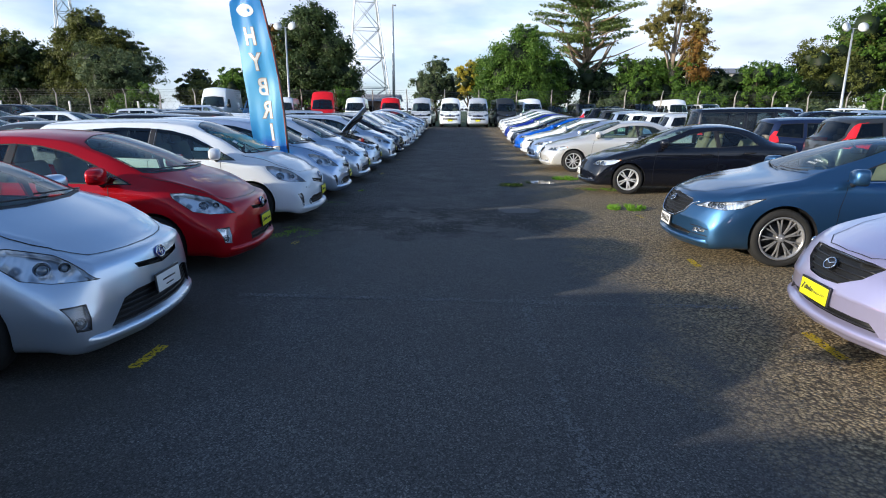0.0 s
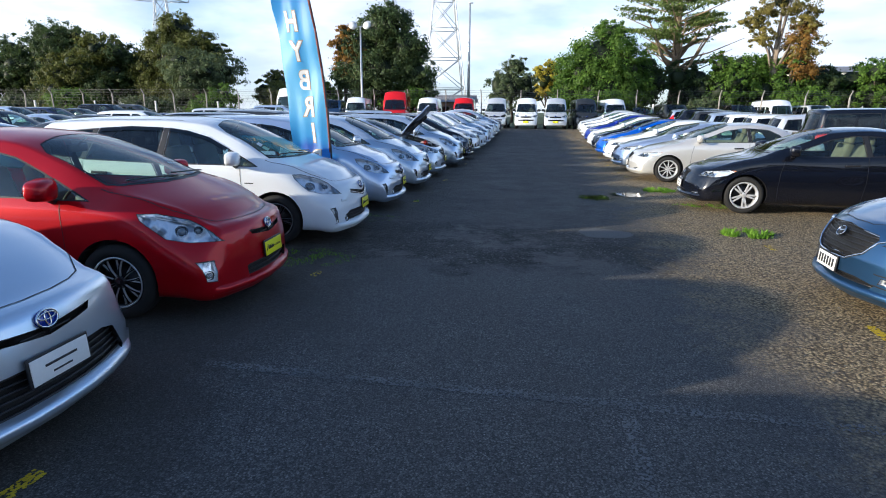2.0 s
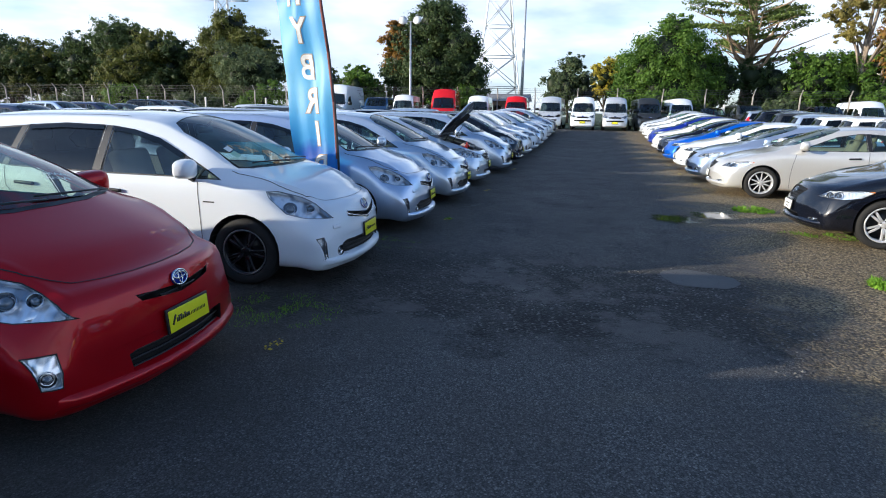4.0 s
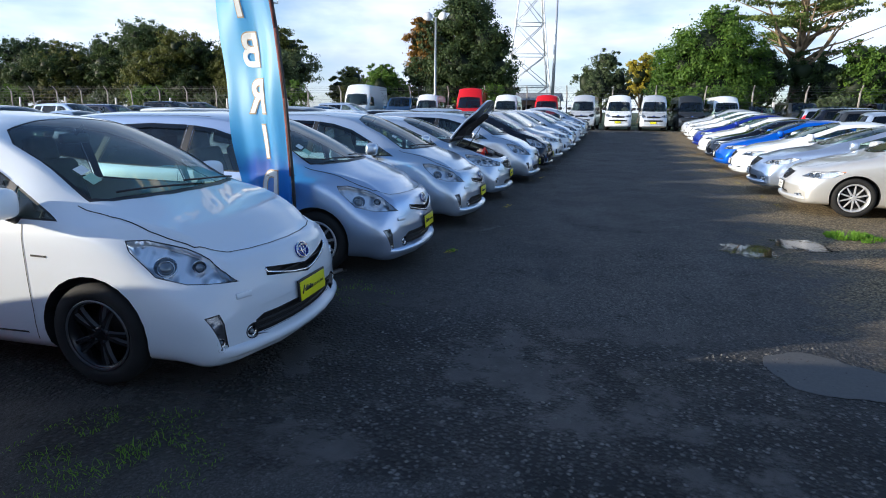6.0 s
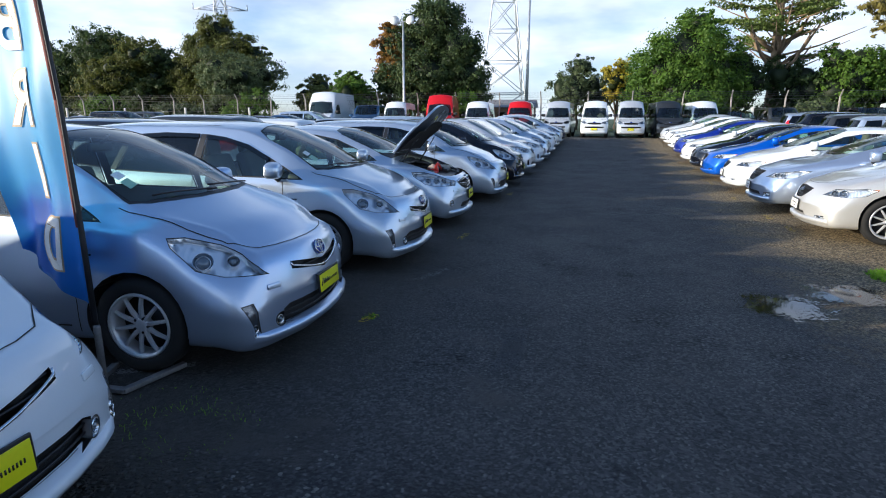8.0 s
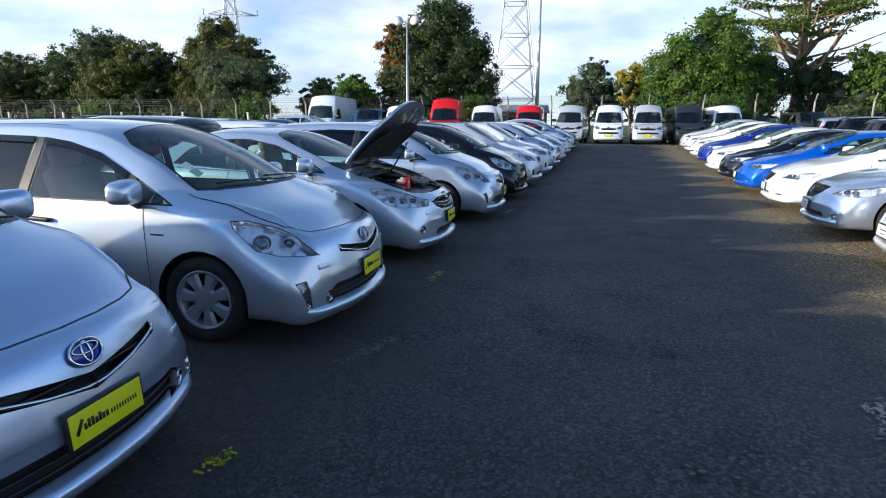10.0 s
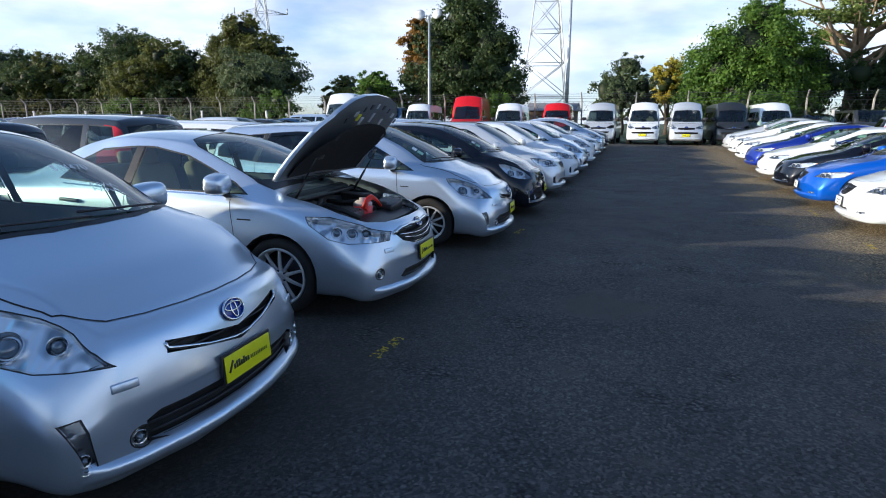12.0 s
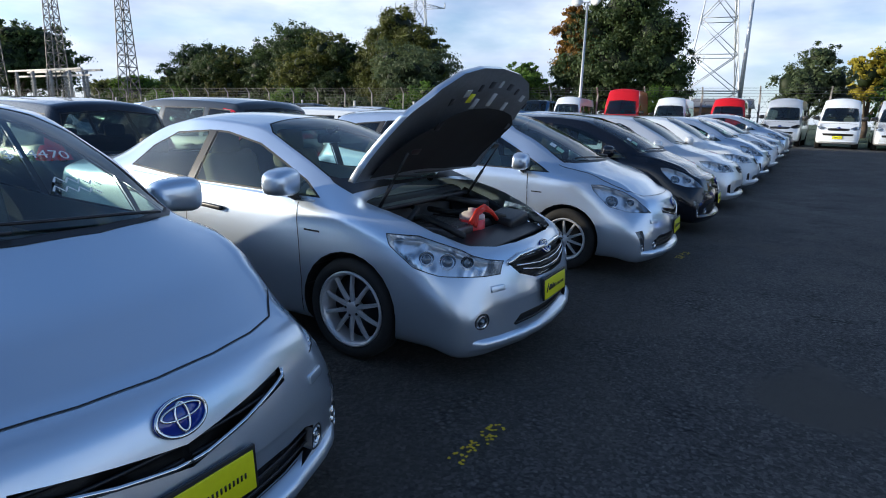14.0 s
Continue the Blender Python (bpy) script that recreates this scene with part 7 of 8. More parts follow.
for i, (x, w, h, lf) in enumerate(((-45.5, 7, 8.2, M_LEAF_DARK), (-51.5, 9, 9.8, M_LEAF_DARK), (-57.5, 8, 9.2, M_LEAF_DARK), (-63.5, 7.5, 8.4, M_LEAF_OLIVE), (-69.5, 8, 8.8, M_LEAF_DARK), (-76, 9, 6.4, M_LEAF_OLIVE), (-84, 9, 5.2, M_LEAF_GREEN), (-93, 10, 4.6, M_LEAF_OLIVE), (-42, 8, 7.4, M_LEAF_DARK), (-48.4, 9, 9.0, M_LEAF_OLIVE), (-54.6, 10, 9.6, M_LEAF_DARK), (-60.6, 9, 8.6, M_LEAF_DARK), (-66.4, 9, 8.2, M_LEAF_DARK), (-72.8, 9, 7.4, M_LEAF_DARK), (-80, 10, 5.4, M_LEAF_GREEN), (-23.6, 7, 4.2, M_LEAF_OLIVE))):
    tree(x, 58 + (i % 3) * 1.5, "dark evergreen tree in a thick belt", 2.6, round_blobs(w * 1.15, h * (1 + .07 * math.sin(i * 2.1)), .9, 17, 20 + i), lf, 8000, .16, radius=.35, shellness=.4)
tree(-129, 60, "broad dark dome-shaped tree far off", 3, round_blobs(24, 15.5, 2, 14, 60), M_LEAF_DARK, 9000, .4, radius=.8)
tree(-2.6, 68, "small dark tree far beyond the vans", 1.6, round_blobs(5.4, 7.4, 1.2, 8, 8), M_LEAF_GREY, 4500, .15, radius=.25)
tree(1.6, 74, "small golden-leaved tree far beyond the vans", 1.6, round_blobs(5.2, 7.8, 2.2, 6, 9), M_LEAF_GOLD, 2600, .16, radius=.25)
tree(4.0, 70, "green bush tree beyond the vans", 1.2, round_blobs(5, 6.2, .8, 6, 10), M_LEAF_GREEN, 3000, .15, radius=.25)
tree(5.8, 53.5, "large rounded bright green tree", 1.8, [(0, 0, 6.0, 2.8, 2.6, 2.4), (-1.6, 0, 4.6, 2.4, 2.4, 2.2), (1.8, 0, 5.0, 2.2, 2.4, 2.4), (.6, 0, 7.8, 1.5, 1.5, 1.3), (2.6, 0, 3.4, 1.8, 2, 1.8), (-2.6, 0, 3.0, 1.5, 2, 1.8), (0, -1, 3.2, 3, 2, 2), (-3.0, 0, 2.0, 1.2, 1.5, 1.4)], M_LEAF_GREEN, 15000, .14, radius=.45)
tree(9.6, 56, "dark green tree behind a brighter one", 1.8, round_blobs(5.5, 6.4, 1.0, 7, 12), M_LEAF_DARK, 5000, .15, radius=.3)
for i, (x, y, w, h, lf) in enumerate(((14.6, 57, 5.6, 5.4, M_LEAF_DARK), (17.8, 56, 6.5, 6.6, M_LEAF_GREEN), (21.5, 56, 6.5, 6.2, M_LEAF_GREEN), (25.0, 57, 5.5, 5.6, M_LEAF_DARK), (29.4, 56, 7.5, 5.8, M_LEAF_GREEN), (33.5, 58, 5.0, 4.6, M_LEAF_OLIVE), (38.6, 60, 8, 8.6, M_LEAF_OLIVE), (44.5, 62, 11, 13.2, M_LEAF_GREEN), (52, 62, 12, 13.5, M_LEAF_DARK), (62, 62, 13, 12, M_LEAF_GREEN))):
    tree(x, y, "green hedge tree behind the wire fence", 1.2, round_blobs(w, h, .5, 9, 30 + i), lf, 6000 if w < 9 else 9000, .15 if w < 9 else .2, radius=.3)
tree(20.6, 55.6, "tall thin eucalyptus with rusty olive leaves", 6.0, [(0, 0, 10.6, 1.9, 1.7, 1.5), (-1.7, 0, 9.2, 1.5, 1.5, 1.2), (2.0, 0, 8.9, 1.2, 1.3, 2.0), (2.2, 0, 6.8, 1.6, 1.4, 1.6), (-1.2, 0, 7.6, 1.2, 1.2, .9), (.5, 0, 12.0, 1.3, 1.2, 1.0)], M_LEAF_EUC, 5200, .13, M_BARK_PALE, .28, 12, shellness=.25)
tree(21.9, 55.2, "eucalyptus limb with browned foliage", 4.0, [(.6, 0, 7.4, 1.3, 1.2, 1.8), (.8, 0, 5.4, 1.2, 1.2, 1.4)], M_LEAF_RUST, 1500, .13, M_BARK_PALE, .15, 6, shellness=.25)
# scrub along the fence
for i in range(26):
    x = -88 + 5.4 * i + 2.0 * math.sin(i * 2.3)
    if -9 < x < 3:
        continue
    tree(x, 50.5 + 1.2 * math.sin(i), "low scrub growing behind the wire fence", .4, round_blobs(5.2, 1.9 + .7 * (i % 3), .0, 5, 80 + i), (M_LEAF_OLIVE, M_LEAF_GREY, M_LEAF_GREEN)[i % 3], 1500, .13, radius=.08, limbs=4, kind_name="bush", shellness=.35)


def layered_conifer(x, y, h):
    """A cedar-like conifer: bare tall trunk with level, ragged boughs."""
    z = ground_z(y)
    t = thing("tree", pose(x, y, z), "tall cedar-like conifer with level ragged boughs", "tree", "trees beyond the fence")
    q = bmesh.new()
    tube(q, [(0, 0, 0), (.1, 0, 4), (-.1, 0, 8), (.1, 0, h)], [.55, .42, .30, .06], 10)
    blobs = []
    r = random.Random(5)
    for i in range(58):
        zz = 5.2 + (h - 5.4) * (i / 58) ** .85
        a = i * 2.4 + r.random()
        up = (zz - 5) / (h - 5)
        reach = (6.2 - 3.2 * up ** 1.5) * (.45 + .65 * r.random())
        e = Vector((math.cos(a) * reach, math.sin(a) * reach * .8, zz + .3 + 1.0 * r.random()))
        tube(q, [(0, 0, zz - .6), (e.x * .5, e.y * .5, zz - .1 + .2 * r.random()), e], [.10, .06, .02], 5)
        if zz < 6.6 and i % 3:
            continue
        for k in range(5):
            s = .34 + .15 * k + .1 * r.random()
            blobs.append((e.x * s + r.gauss(0, .25), e.y * s + r.gauss(0, .25), zz + .1 + (e.z - zz) * s + .1, .75 + .6 * r.random(), .8, .15 + .14 * r.random()))
    for i in range(11):                                   # heavy bare limbs that rise in a vase
        a, h0 = i * 2.4 + .5, 3.6 + .28 * i
        e = Vector((math.cos(a) * (2.6 + .8 * r.random()), math.sin(a) * 2.6, h0 + 3.2 + r.random()))
        tube(q, [(0, 0, h0), (e.x * .55, e.y * .55, h0 + 1.3), e], [.17, .12, .04], 6)
    part("trunk", q, plain("brown_bark", (.24, .175, .11), .9, vary=.35, scale=5, bump=.4), t)
    me = leaf_cloud(blobs, 30000, .10, flat=.3, shellness=.1)
    me.materials.append(M_NEEDLE)
    link("crown", me, t)


layered_conifer(12.9, 58, 15.8)

# ---- fence ----
M_POST = plain("weathered_post", (.30, .28, .25), .85, vary=.3, scale=6, bump=.3)
M_POSTTOP = plain("white_painted_post", (.62, .61, .58), .7, vary=.15)
M_WIRE = plain("dull_wire", (.10, .10, .10), .6, .4)
fence = thing("wire_fence", pose(0, 47, 0), "tall wire mesh fence with barbed wire on angled posts", "fence", kind="structure")
post = bmesh.new()
box(post, .09, .09, 2.5, Matrix.Translation((0, 0, 1.25)), .012)
box(post, .07, .07, .55, Matrix.Translation((0, -.17, 2.70)) @ pose(0, 0, 0, 38, 0, 0), .01)
post_me = mesh_of("post", post, M_POST)
cap = bmesh.new()
box(cap, .12, .12, 1.9, Matrix.Translation((0, 0, .95)), .012)
cap_me = mesh_of("stay_post", cap, M_POSTTOP)
zf = ground_z(47)
for i in range(52):
    x = -100 + 3.0 * i
    link("post", post_me, fence, "", pose(x, 0, zf + .02 * math.sin(i * 3), 1.5 * math.sin(i * 1.7), 1.8 * math.sin(i * 2.9), 0))
    if i % 2 == 0:
        link("stay_post", cap_me, fence, "white-topped stay post", pose(x + 1.3, -.25, zf, 2 * math.sin(i * 1.3), 4 * math.sin(i), 0))
for k in range(12):                                       # nine plain strands, and three of barbed wire on the angled tops
    q = bmesh.new()
    yy, zz, rr = (0, zf + .25 + .27 * k, .006) if k < 9 else (-.10 - .11 * (k - 9), zf + 2.58 + .13 * (k - 9), .008)
    tube(q, [(-101, yy, zz), (55, yy, zz)], rr, 4)
    part("strand_wire", q, M_WIRE, fence)
mesh_w = bmesh.new()
for i in range(260):
    x = -101 + .6 * i
    for s in (-1, 1):
        v = [mesh_w.verts.new((x, .01, zf + .1)), mesh_w.verts.new((x + .012, .01, zf + .1)), mesh_w.verts.new((x + .012 + s * 1.4, .01, zf + 2.4)), mesh_w.verts.new((x + s * 1.4, .01, zf + 2.4))]
        mesh_w.faces.new(v)
tagged(part("mesh_wires", mesh_w, M_WIRE, fence), kind="stuff")

# ---- lamp posts, mast, pylons ----
M_GALV = plain("galvanised_steel", (.50, .52, .53), .45, .6, vary=.12)
M_LAMPFACE = plain("lamp_glass", (.70, .72, .70), .2, vary=.05, coat=.6)


def lamp_post(x, y, h):
    z = ground_z(y)
    t = thing("lamp_post", pose(x, y, z), "tall grey lamp post with two round floodlights", "lamp post", "lamp posts of the yard")
    q = bmesh.new()
    tube(q, [(0, 0, 0), (0, 0, .4), (0, 0, h)], [.13, .10, .06], 10)
    part("pole", q, M_GALV, t)
    q = bmesh.new()
    tube(q, [(-.55, 0, h), (.55, 0, h)], .03, 6)
    part("cross_arm", q, M_GALV, t)
    for sg in (-1, 1):
        q = bmesh.new()
        lathe(q, [(.0, -.16), (.12, -.14), (.30, -.02), (.33, .05), (.33, .09), (.0, .09)], 20, pose(sg * .58, -.1, h + .05, 72, 0, sg * -14))
        lp = part("floodlight", q, M_GALV, t)
        q = bmesh.new()
        lathe(q, [(.0, .10), (.30, .10), (.30, .092), (0, .092)], 20, pose(sg * .58, -.1, h + .05, 72, 0, sg * -14))
        part("lamp_glass", q, M_LAMPFACE, lp)


lamp_post(-13.75, 46.2, 7.7)
lamp_post(27.2, 40.0, 6.9)
q = bmesh.new()
mast = thing("mast", pose(-6.05, 55, .45), "tall slim grey steel mast", "mast")
tube(q, [(0, 0, 0), (0, 0, 6), (0, 0, 10.8)], [.16, .12, .07], 10)
part("pole", q, M_GALV, mast)
q = bmesh.new()
box(q, .35, .2, .12, Matrix.Translation((.12, 0, 10.85)), .03)
part("lamp_head", q, M_GALV, mast)


def lattice(x, y, h, w0, w1, label, arms=(), turn=0, steps=9, bar=.11, name="pylon", mat=None):
    """A square lattice tower: four legs, cross braces, arms with insulators."""
    t = thing(name, pose(x, y, ground_z(y), 0, 0, turn), label, "pylon", "lattice towers")
    brace = bmesh.new()

    def half(z):
        s = z / h
        return (w0 + (w1 - w0) * (1 - (1 - s) ** 1.5)) / 2
    lv = []
    z = 0
    for i in range(steps + 1):
        lv.append(h * (1 - (1 - i / steps) ** 1.15))
    cs = ((-1, -1), (1, -1), (1, 1), (-1, 1))
    for sx, sy in cs:
        legs = bmesh.new()
        tube(legs, [(sx * half(z), sy * half(z), z) for z in lv], bar, 5)
        part("leg", legs, mat or M_GALV, t)
    for a, b in zip(lv, lv[1:]):
        for (x1, y1), (x2, y2) in zip(cs, cs[1:] + cs[:1]):
            p, r = half(a), half(b)
            tube(brace, [(x1 * p, y1 * p, a), (x2 * r, y2 * r, b)], bar * .6, 4)
            tube(brace, [(x2 * p, y2 * p, a), (x1 * r, y1 * r, b)], bar * .6, 4)
            tube(brace, [(x1 * r, y1 * r, b), (x2 * r, y2 * r, b)], bar * .6, 4)
    tagged(part("bracing", brace, mat or M_GALV, t), kind="stuff")
    for az, reach in arms:
        q = bmesh.new()
        for sg in (-1, 1):
            for dy in (-half(az), half(az)):
                tube(q, [(sg * half(az), dy, az + 1.0), (sg * reach, 0, az)], bar * .55, 4)
                tube(q, [(sg * half(az), dy, az), (sg * reach, 0, az)], bar * .55, 4)
            n = 5
            for k in range(n):
                xx = half(az) + (reach - half(az)) * k / n
                tube(q, [(sg * xx, 0, az), (sg * (xx + reach / n * .5), 0, az + 1.0 * (1 - (k + .5) / n))], bar * .4, 4)
            tube(q, [(sg * reach, 0, az), (sg * reach, 0, az + 1.3)], bar * 1.1, 6)
        part("cross_arm", q, M_GALV, t)
    return t


lattice(-17.2, 110, 38, 9.0, 1.6, "tall galvanised lattice power pylon", ((30, 6), (34, 5)), 12, 8, .11)
lattice(-87, 130, 36, 8.0, 1.4, "distant lattice pylon with wide arms", ((25.5, 6.0), (30, 5)), 25, 9, .11)
M_MAST = plain("weathered_steel", (.17, .165, .155), .6, .3, vary=.25)
for x, y in ((-80, 54.5), (-87, 49), (-93, 44)):
    lattice(x, y, 24, 2.1, .8, "slender dark lattice mast of a substation", (), 8, 18, .075, "lattice_mast", M_MAST)
sub = thing("substation_rack", pose(-88, 50, ground_z(50)), "grey substation rack of posts and insulators", "substation")
M_CONC = plain("grey_insulator", (.33, .33, .32), .6, vary=.2)
for i in range(11):
    q = bmesh.new()
    tube(q, [(0, 0, 0), (0, 0, 2.6), (0, 0, 5.2)], [.22, .2, .18], 8)
    for k in range(6):
        lathe(q, [(.0, -.06), (.30, -.05), (.30, .05), (0, .06)], 10, Matrix.Translation((0, 0, 2.8 + .38 * k)))
    part("insulator_post", q, M_CONC, sub, "", True, pose(-9 + 1.7 * i, -2 + 1.2 * (i % 3), 0))
q = bmesh.new()
for zz, yy in ((5.3, -2), (5.3, .4), (4.6, -1)):
    box(q, 21, .25, .25, Matrix.Translation((-1, yy, zz)), .02)
part("beam", q, M_CONC, sub)

# low buildings beyond the fence
M_TIMBER = plain("brown_boards", (.16, .10, .06), .8, vary=.25, scale=3)
M_ROOF = plain("grey_roof", (.22, .22, .23), .6, vary=.15)
M_WALL = plain("pale_wall", (.62, .60, .55), .8, vary=.1)


def hut(x, y, w, d, h, wall, label):
    t = thing("building", pose(x, y, ground_z(y)), label, "building")
    q = bmesh.new()
    box(q, w, d, h, Matrix.Translation((0, 0, h / 2)), .02)
    part("wall", q, wall, t)
    q = bmesh.new()
    v = [q.verts.new(p) for p in ((-w / 2 - .3, -d / 2 - .3, h), (w / 2 + .3, -d / 2 - .3, h), (w / 2 + .3, d / 2 + .3, h), (-w / 2 - .3, d / 2 + .3, h), (-w / 2 - .3, 0, h + .9), (w / 2 + .3, 0, h + .9))]
    for f in ((0, 1, 5, 4), (2, 3, 4, 5), (1, 2, 5), (3, 0, 4), (3, 2, 1, 0)):
        q.faces.new([v[i] for i in f])
    part("roof", q, M_ROOF, t, smooth=False)
    for i in range(int(w // 2.6)):
        q = bmesh.new()
        box(q, 1.0, .06, .9, Matrix.Translation((-w / 2 + 1.5 + 2.6 * i, -d / 2 - .02, h * .58)), .01)
        part("window", q, M_TINT, t)


hut(-10.2, 76, 5, 4, 2.4, M_TIMBER, "low brown timber building beyond the fence")
hut(36, 84, 9, 7, 6.4, M_WALL, "pale house half hidden by trees")

# unseen hedge added behind the walk's start: closes the yard, darkens car reflections
for i in range(9):
    tree(-14 + 5.4 * i, -26 + 1.5 * (i % 2), "unseen hedge tree added behind the walk's start to darken reflections", 1.0, round_blobs(7.5, 7.5 + (i * 7 % 4) * .5, .1, 8, 200 + i), M_LEAF_DARK, 1500, .3, radius=.25, limbs=4)

# ---- banner ----
def banner():
    """A feather flag on a bent pole: a blue cloth with stacked letters, seen from its back."""
    t = thing("feather_banner", pose(-2.83, 8.40, 0), "tall blue feather banner with mirrored letters on a pole", "banner")
    out = Vector((-.98, .20, 0)).normalized().normalized()
    pole = [tuple(out * (.02 * z + .27 * (max(0, z - 1) / 2.45) ** 2) + Vector((0, 0, z))) for z in (0, 1, 1.7, 2.3, 2.9, 3.5, 4.0)]
    q = bmesh.new()
    tube(q, pole, [.018, .016, .013, .011, .009, .008, .007], 8)
    part("pole", q, M_PLASTIC, t)
    m, nt, b = nodes_of("banner_cloth")
    tc = nt.nodes.new("ShaderNodeTexCoord")
    sep = nt.nodes.new("ShaderNodeSeparateXYZ")
    nt.links.new(tc.outputs["Object"], sep.inputs["Vector"])
    zz = nt.nodes.new("ShaderNodeMath")
    zz.operation = "MULTIPLY_ADD"
    nt.links.new(noise_tex(nt, 2.2, 4), zz.inputs[0])
    zz.inputs[1].default_value = .45
    nt.links.new(sep.outputs["Z"], zz.inputs[2])
    mp = nt.nodes.new("ShaderNodeMapRange")
    nt.links.new(zz.outputs[0], mp.inputs["Value"])
    mp.inputs["From Min"].default_value, mp.inputs["From Max"].default_value = .80, 4.0
    nt.links.new(ramp_of(nt, mp.outputs["Result"], ((0, (.004, .035, .34)), (.15, (.006, .06, .45)), (.19, (.08, .38, .72)), (.42, (.20, .58, .82)), (.68, (.10, .44, .77)), (1, (.03, .24, .66)))), b.inputs["Base Color"])
    b.inputs["Roughness"].default_value = .45
    tr = nt.nodes.new("ShaderNodeBsdfTranslucent")
    tr.inputs["Color"].default_value = (.10, .42, .85, 1)
    mx = node(nt, "ShaderNodeMixShader", Fac=.5)
    nt.links.new(b.outputs["BSDF"], mx.inputs[1])
    nt.links.new(tr.outputs["BSDF"], mx.inputs[2])
    nt.links.new(mx.outputs["Shader"], nt.nodes["Material Output"].inputs["Surface"])

    def edge_at(z):
        return .02 * z + .27 * (max(0, z - 1) / 2.45) ** 2

    def spot(u, z, lift=0.0):
        """The cloth at u across (0 at the pole, 1 at the free edge)."""
        w = .64 + .03 * min(z, 2)
        low = .52 + .28 * u
        z = max(z, low)
        if z > 3.2:
            w = max(.05, .70 - (z - 3.2) * .2 - max(0, z - 3.6) * 1.6)
        d = edge_at(z) + .02 + u * w
        side = Vector((out.y, -out.x, 0))
        fold = .030 * math.sin(u * 7 + z * 2.6) * u + .018 * math.sin(z * 6 + u * 3) + .02 * math.sin(u * 15 + z) * (.3 + .7 * (1 - min(1, z / 2.2)))
        return out * d + side * (fold + lift) + Vector((0, 0, z))
    q = bmesh.new()
    nz, nu = 80, 22
    rows = []
    for i in range(nz + 1):
        z = .52 + (4.0 - .52) * i / nz
        rows.append([q.verts.new(spot(j / nu, z)) for j in range(nu + 1)])
    for a, c in zip(rows, rows[1:]):
        for j in range(nu):
            try:
                q.faces.new((a[j], a[j + 1], c[j + 1], c[j]))
            except ValueError:
                pass
    bmesh.ops.remove_doubles(q, verts=q.verts, dist=.0005)
    cloth = part("cloth", q, m, t, "blue cloth with white to deep blue shading")
    q = bmesh.new()
    for a, c in zip(pole[1:], pole[2:]):
        tube(q, [Vector(a) + out * .012, Vector(c) + out * .012], .020, 6)
    part("sleeve", q, plain("red_black_sleeve", (.16, .05, .04), .8, vary=.6, scale=30), t)
    # letters, bent to the cloth on the side that is looked at, mirrored
    M_LETTER = plain("silver_letter", (.66, .66, .62), .55, vary=.12)
    M_OUTLINE = plain("tan_outline", (.34, .27, .17), .6, vary=.2)
    side = Vector((out.y, -out.x, 0))
    sgn = -1 if side.y > 0 else 1
    for ch, zc in zip("HYBRID", (3.00, 2.55, 2.11, 1.70, 1.29, .87)):
        for name, off, lift, mat in (("letter_outline", .012, .006, M_OUTLINE), ("letter", 0, .009, M_LETTER)):
            cu = bpy.data.curves.new("letter", "FONT")
            cu.body, cu.size, cu.align_x, cu.align_y, cu.offset = ch, .42, "CENTER", "CENTER", off + .008
            tmp = bpy.data.objects.new("letter", cu)
            scene.collection.objects.link(tmp)
            me = bpy.data.meshes.new_from_object(tmp.evaluated_get(bpy.context.evaluated_depsgraph_get()))
            bpy.data.objects.remove(tmp)
            bm = bmesh.new()
            bm.from_mesh(me)
            bmesh.ops.triangulate(bm, faces=bm.faces)
            bmesh.ops.subdivide_edges(bm, edges=bm.edges, cuts=2)
            for v in bm.verts:
                u = .38 + .09 * (zc - .88) + v.co.x * 1.0 / .86
                v.co = spot(u, zc + v.co.y, sgn * lift)
            part(name, bm, mat, cloth)
    q = bmesh.new()
    for ph in range(20):
        a = 2 * math.pi * ph / 20
        a2 = 2 * math.pi * (ph + 1) / 20
        c = spot(.56, 3.46, sgn * .008)
        f = [q.verts.new(c), q.verts.new(spot(.56 + .26 * math.cos(a), 3.46 + .11 * math.sin(a), sgn * .008)), q.verts.new(spot(.56 + .26 * math.cos(a2), 3.46 + .11 * math.sin(a2), sgn * .008))]
        q.faces.new(f)
    part("emblem", q, M_LETTER, cloth)
    # foot: a low cross of flat steel with a socket
    foot = bmesh.new()
    for a, c in (((-.09, -.02), (.16, -.01)), ((.15, -.02), (.24, .41)), ((-.08, -.02), (-.19, .28))):
        d = Vector((c[0] - a[0], c[1] - a[1]))
        box(foot, d.length, .045, .03, pose((a[0] + c[0]) / 2, (a[1] + c[1]) / 2, .022, 0, 0, math.degrees(math.atan2(d.y, d.x))), .005)
    lathe(foot, [(.022, .03), (.020, .40), (.016, .42), (.016, .03)], 10)
    part("foot", foot, plain("dull_steel", (.22, .22, .22), .55, .4, vary=.25), t)


banner()

# ---- marks on the ground ----
M_YPAINT = plain("worn_yellow_paint", (.55, .40, .012), .8, vary=.3, scale=20)
M_DUST = plain("pale_dust", (.085, .084, .086), .95, vary=.25, scale=16)
M_WPAINT = plain("worn_white_paint", (.17, .17, .168), .85, vary=.3, scale=12)
M_WPAINT2 = plain("faded_white_paint", (.155, .155, .155), .9, vary=.3, scale=12)


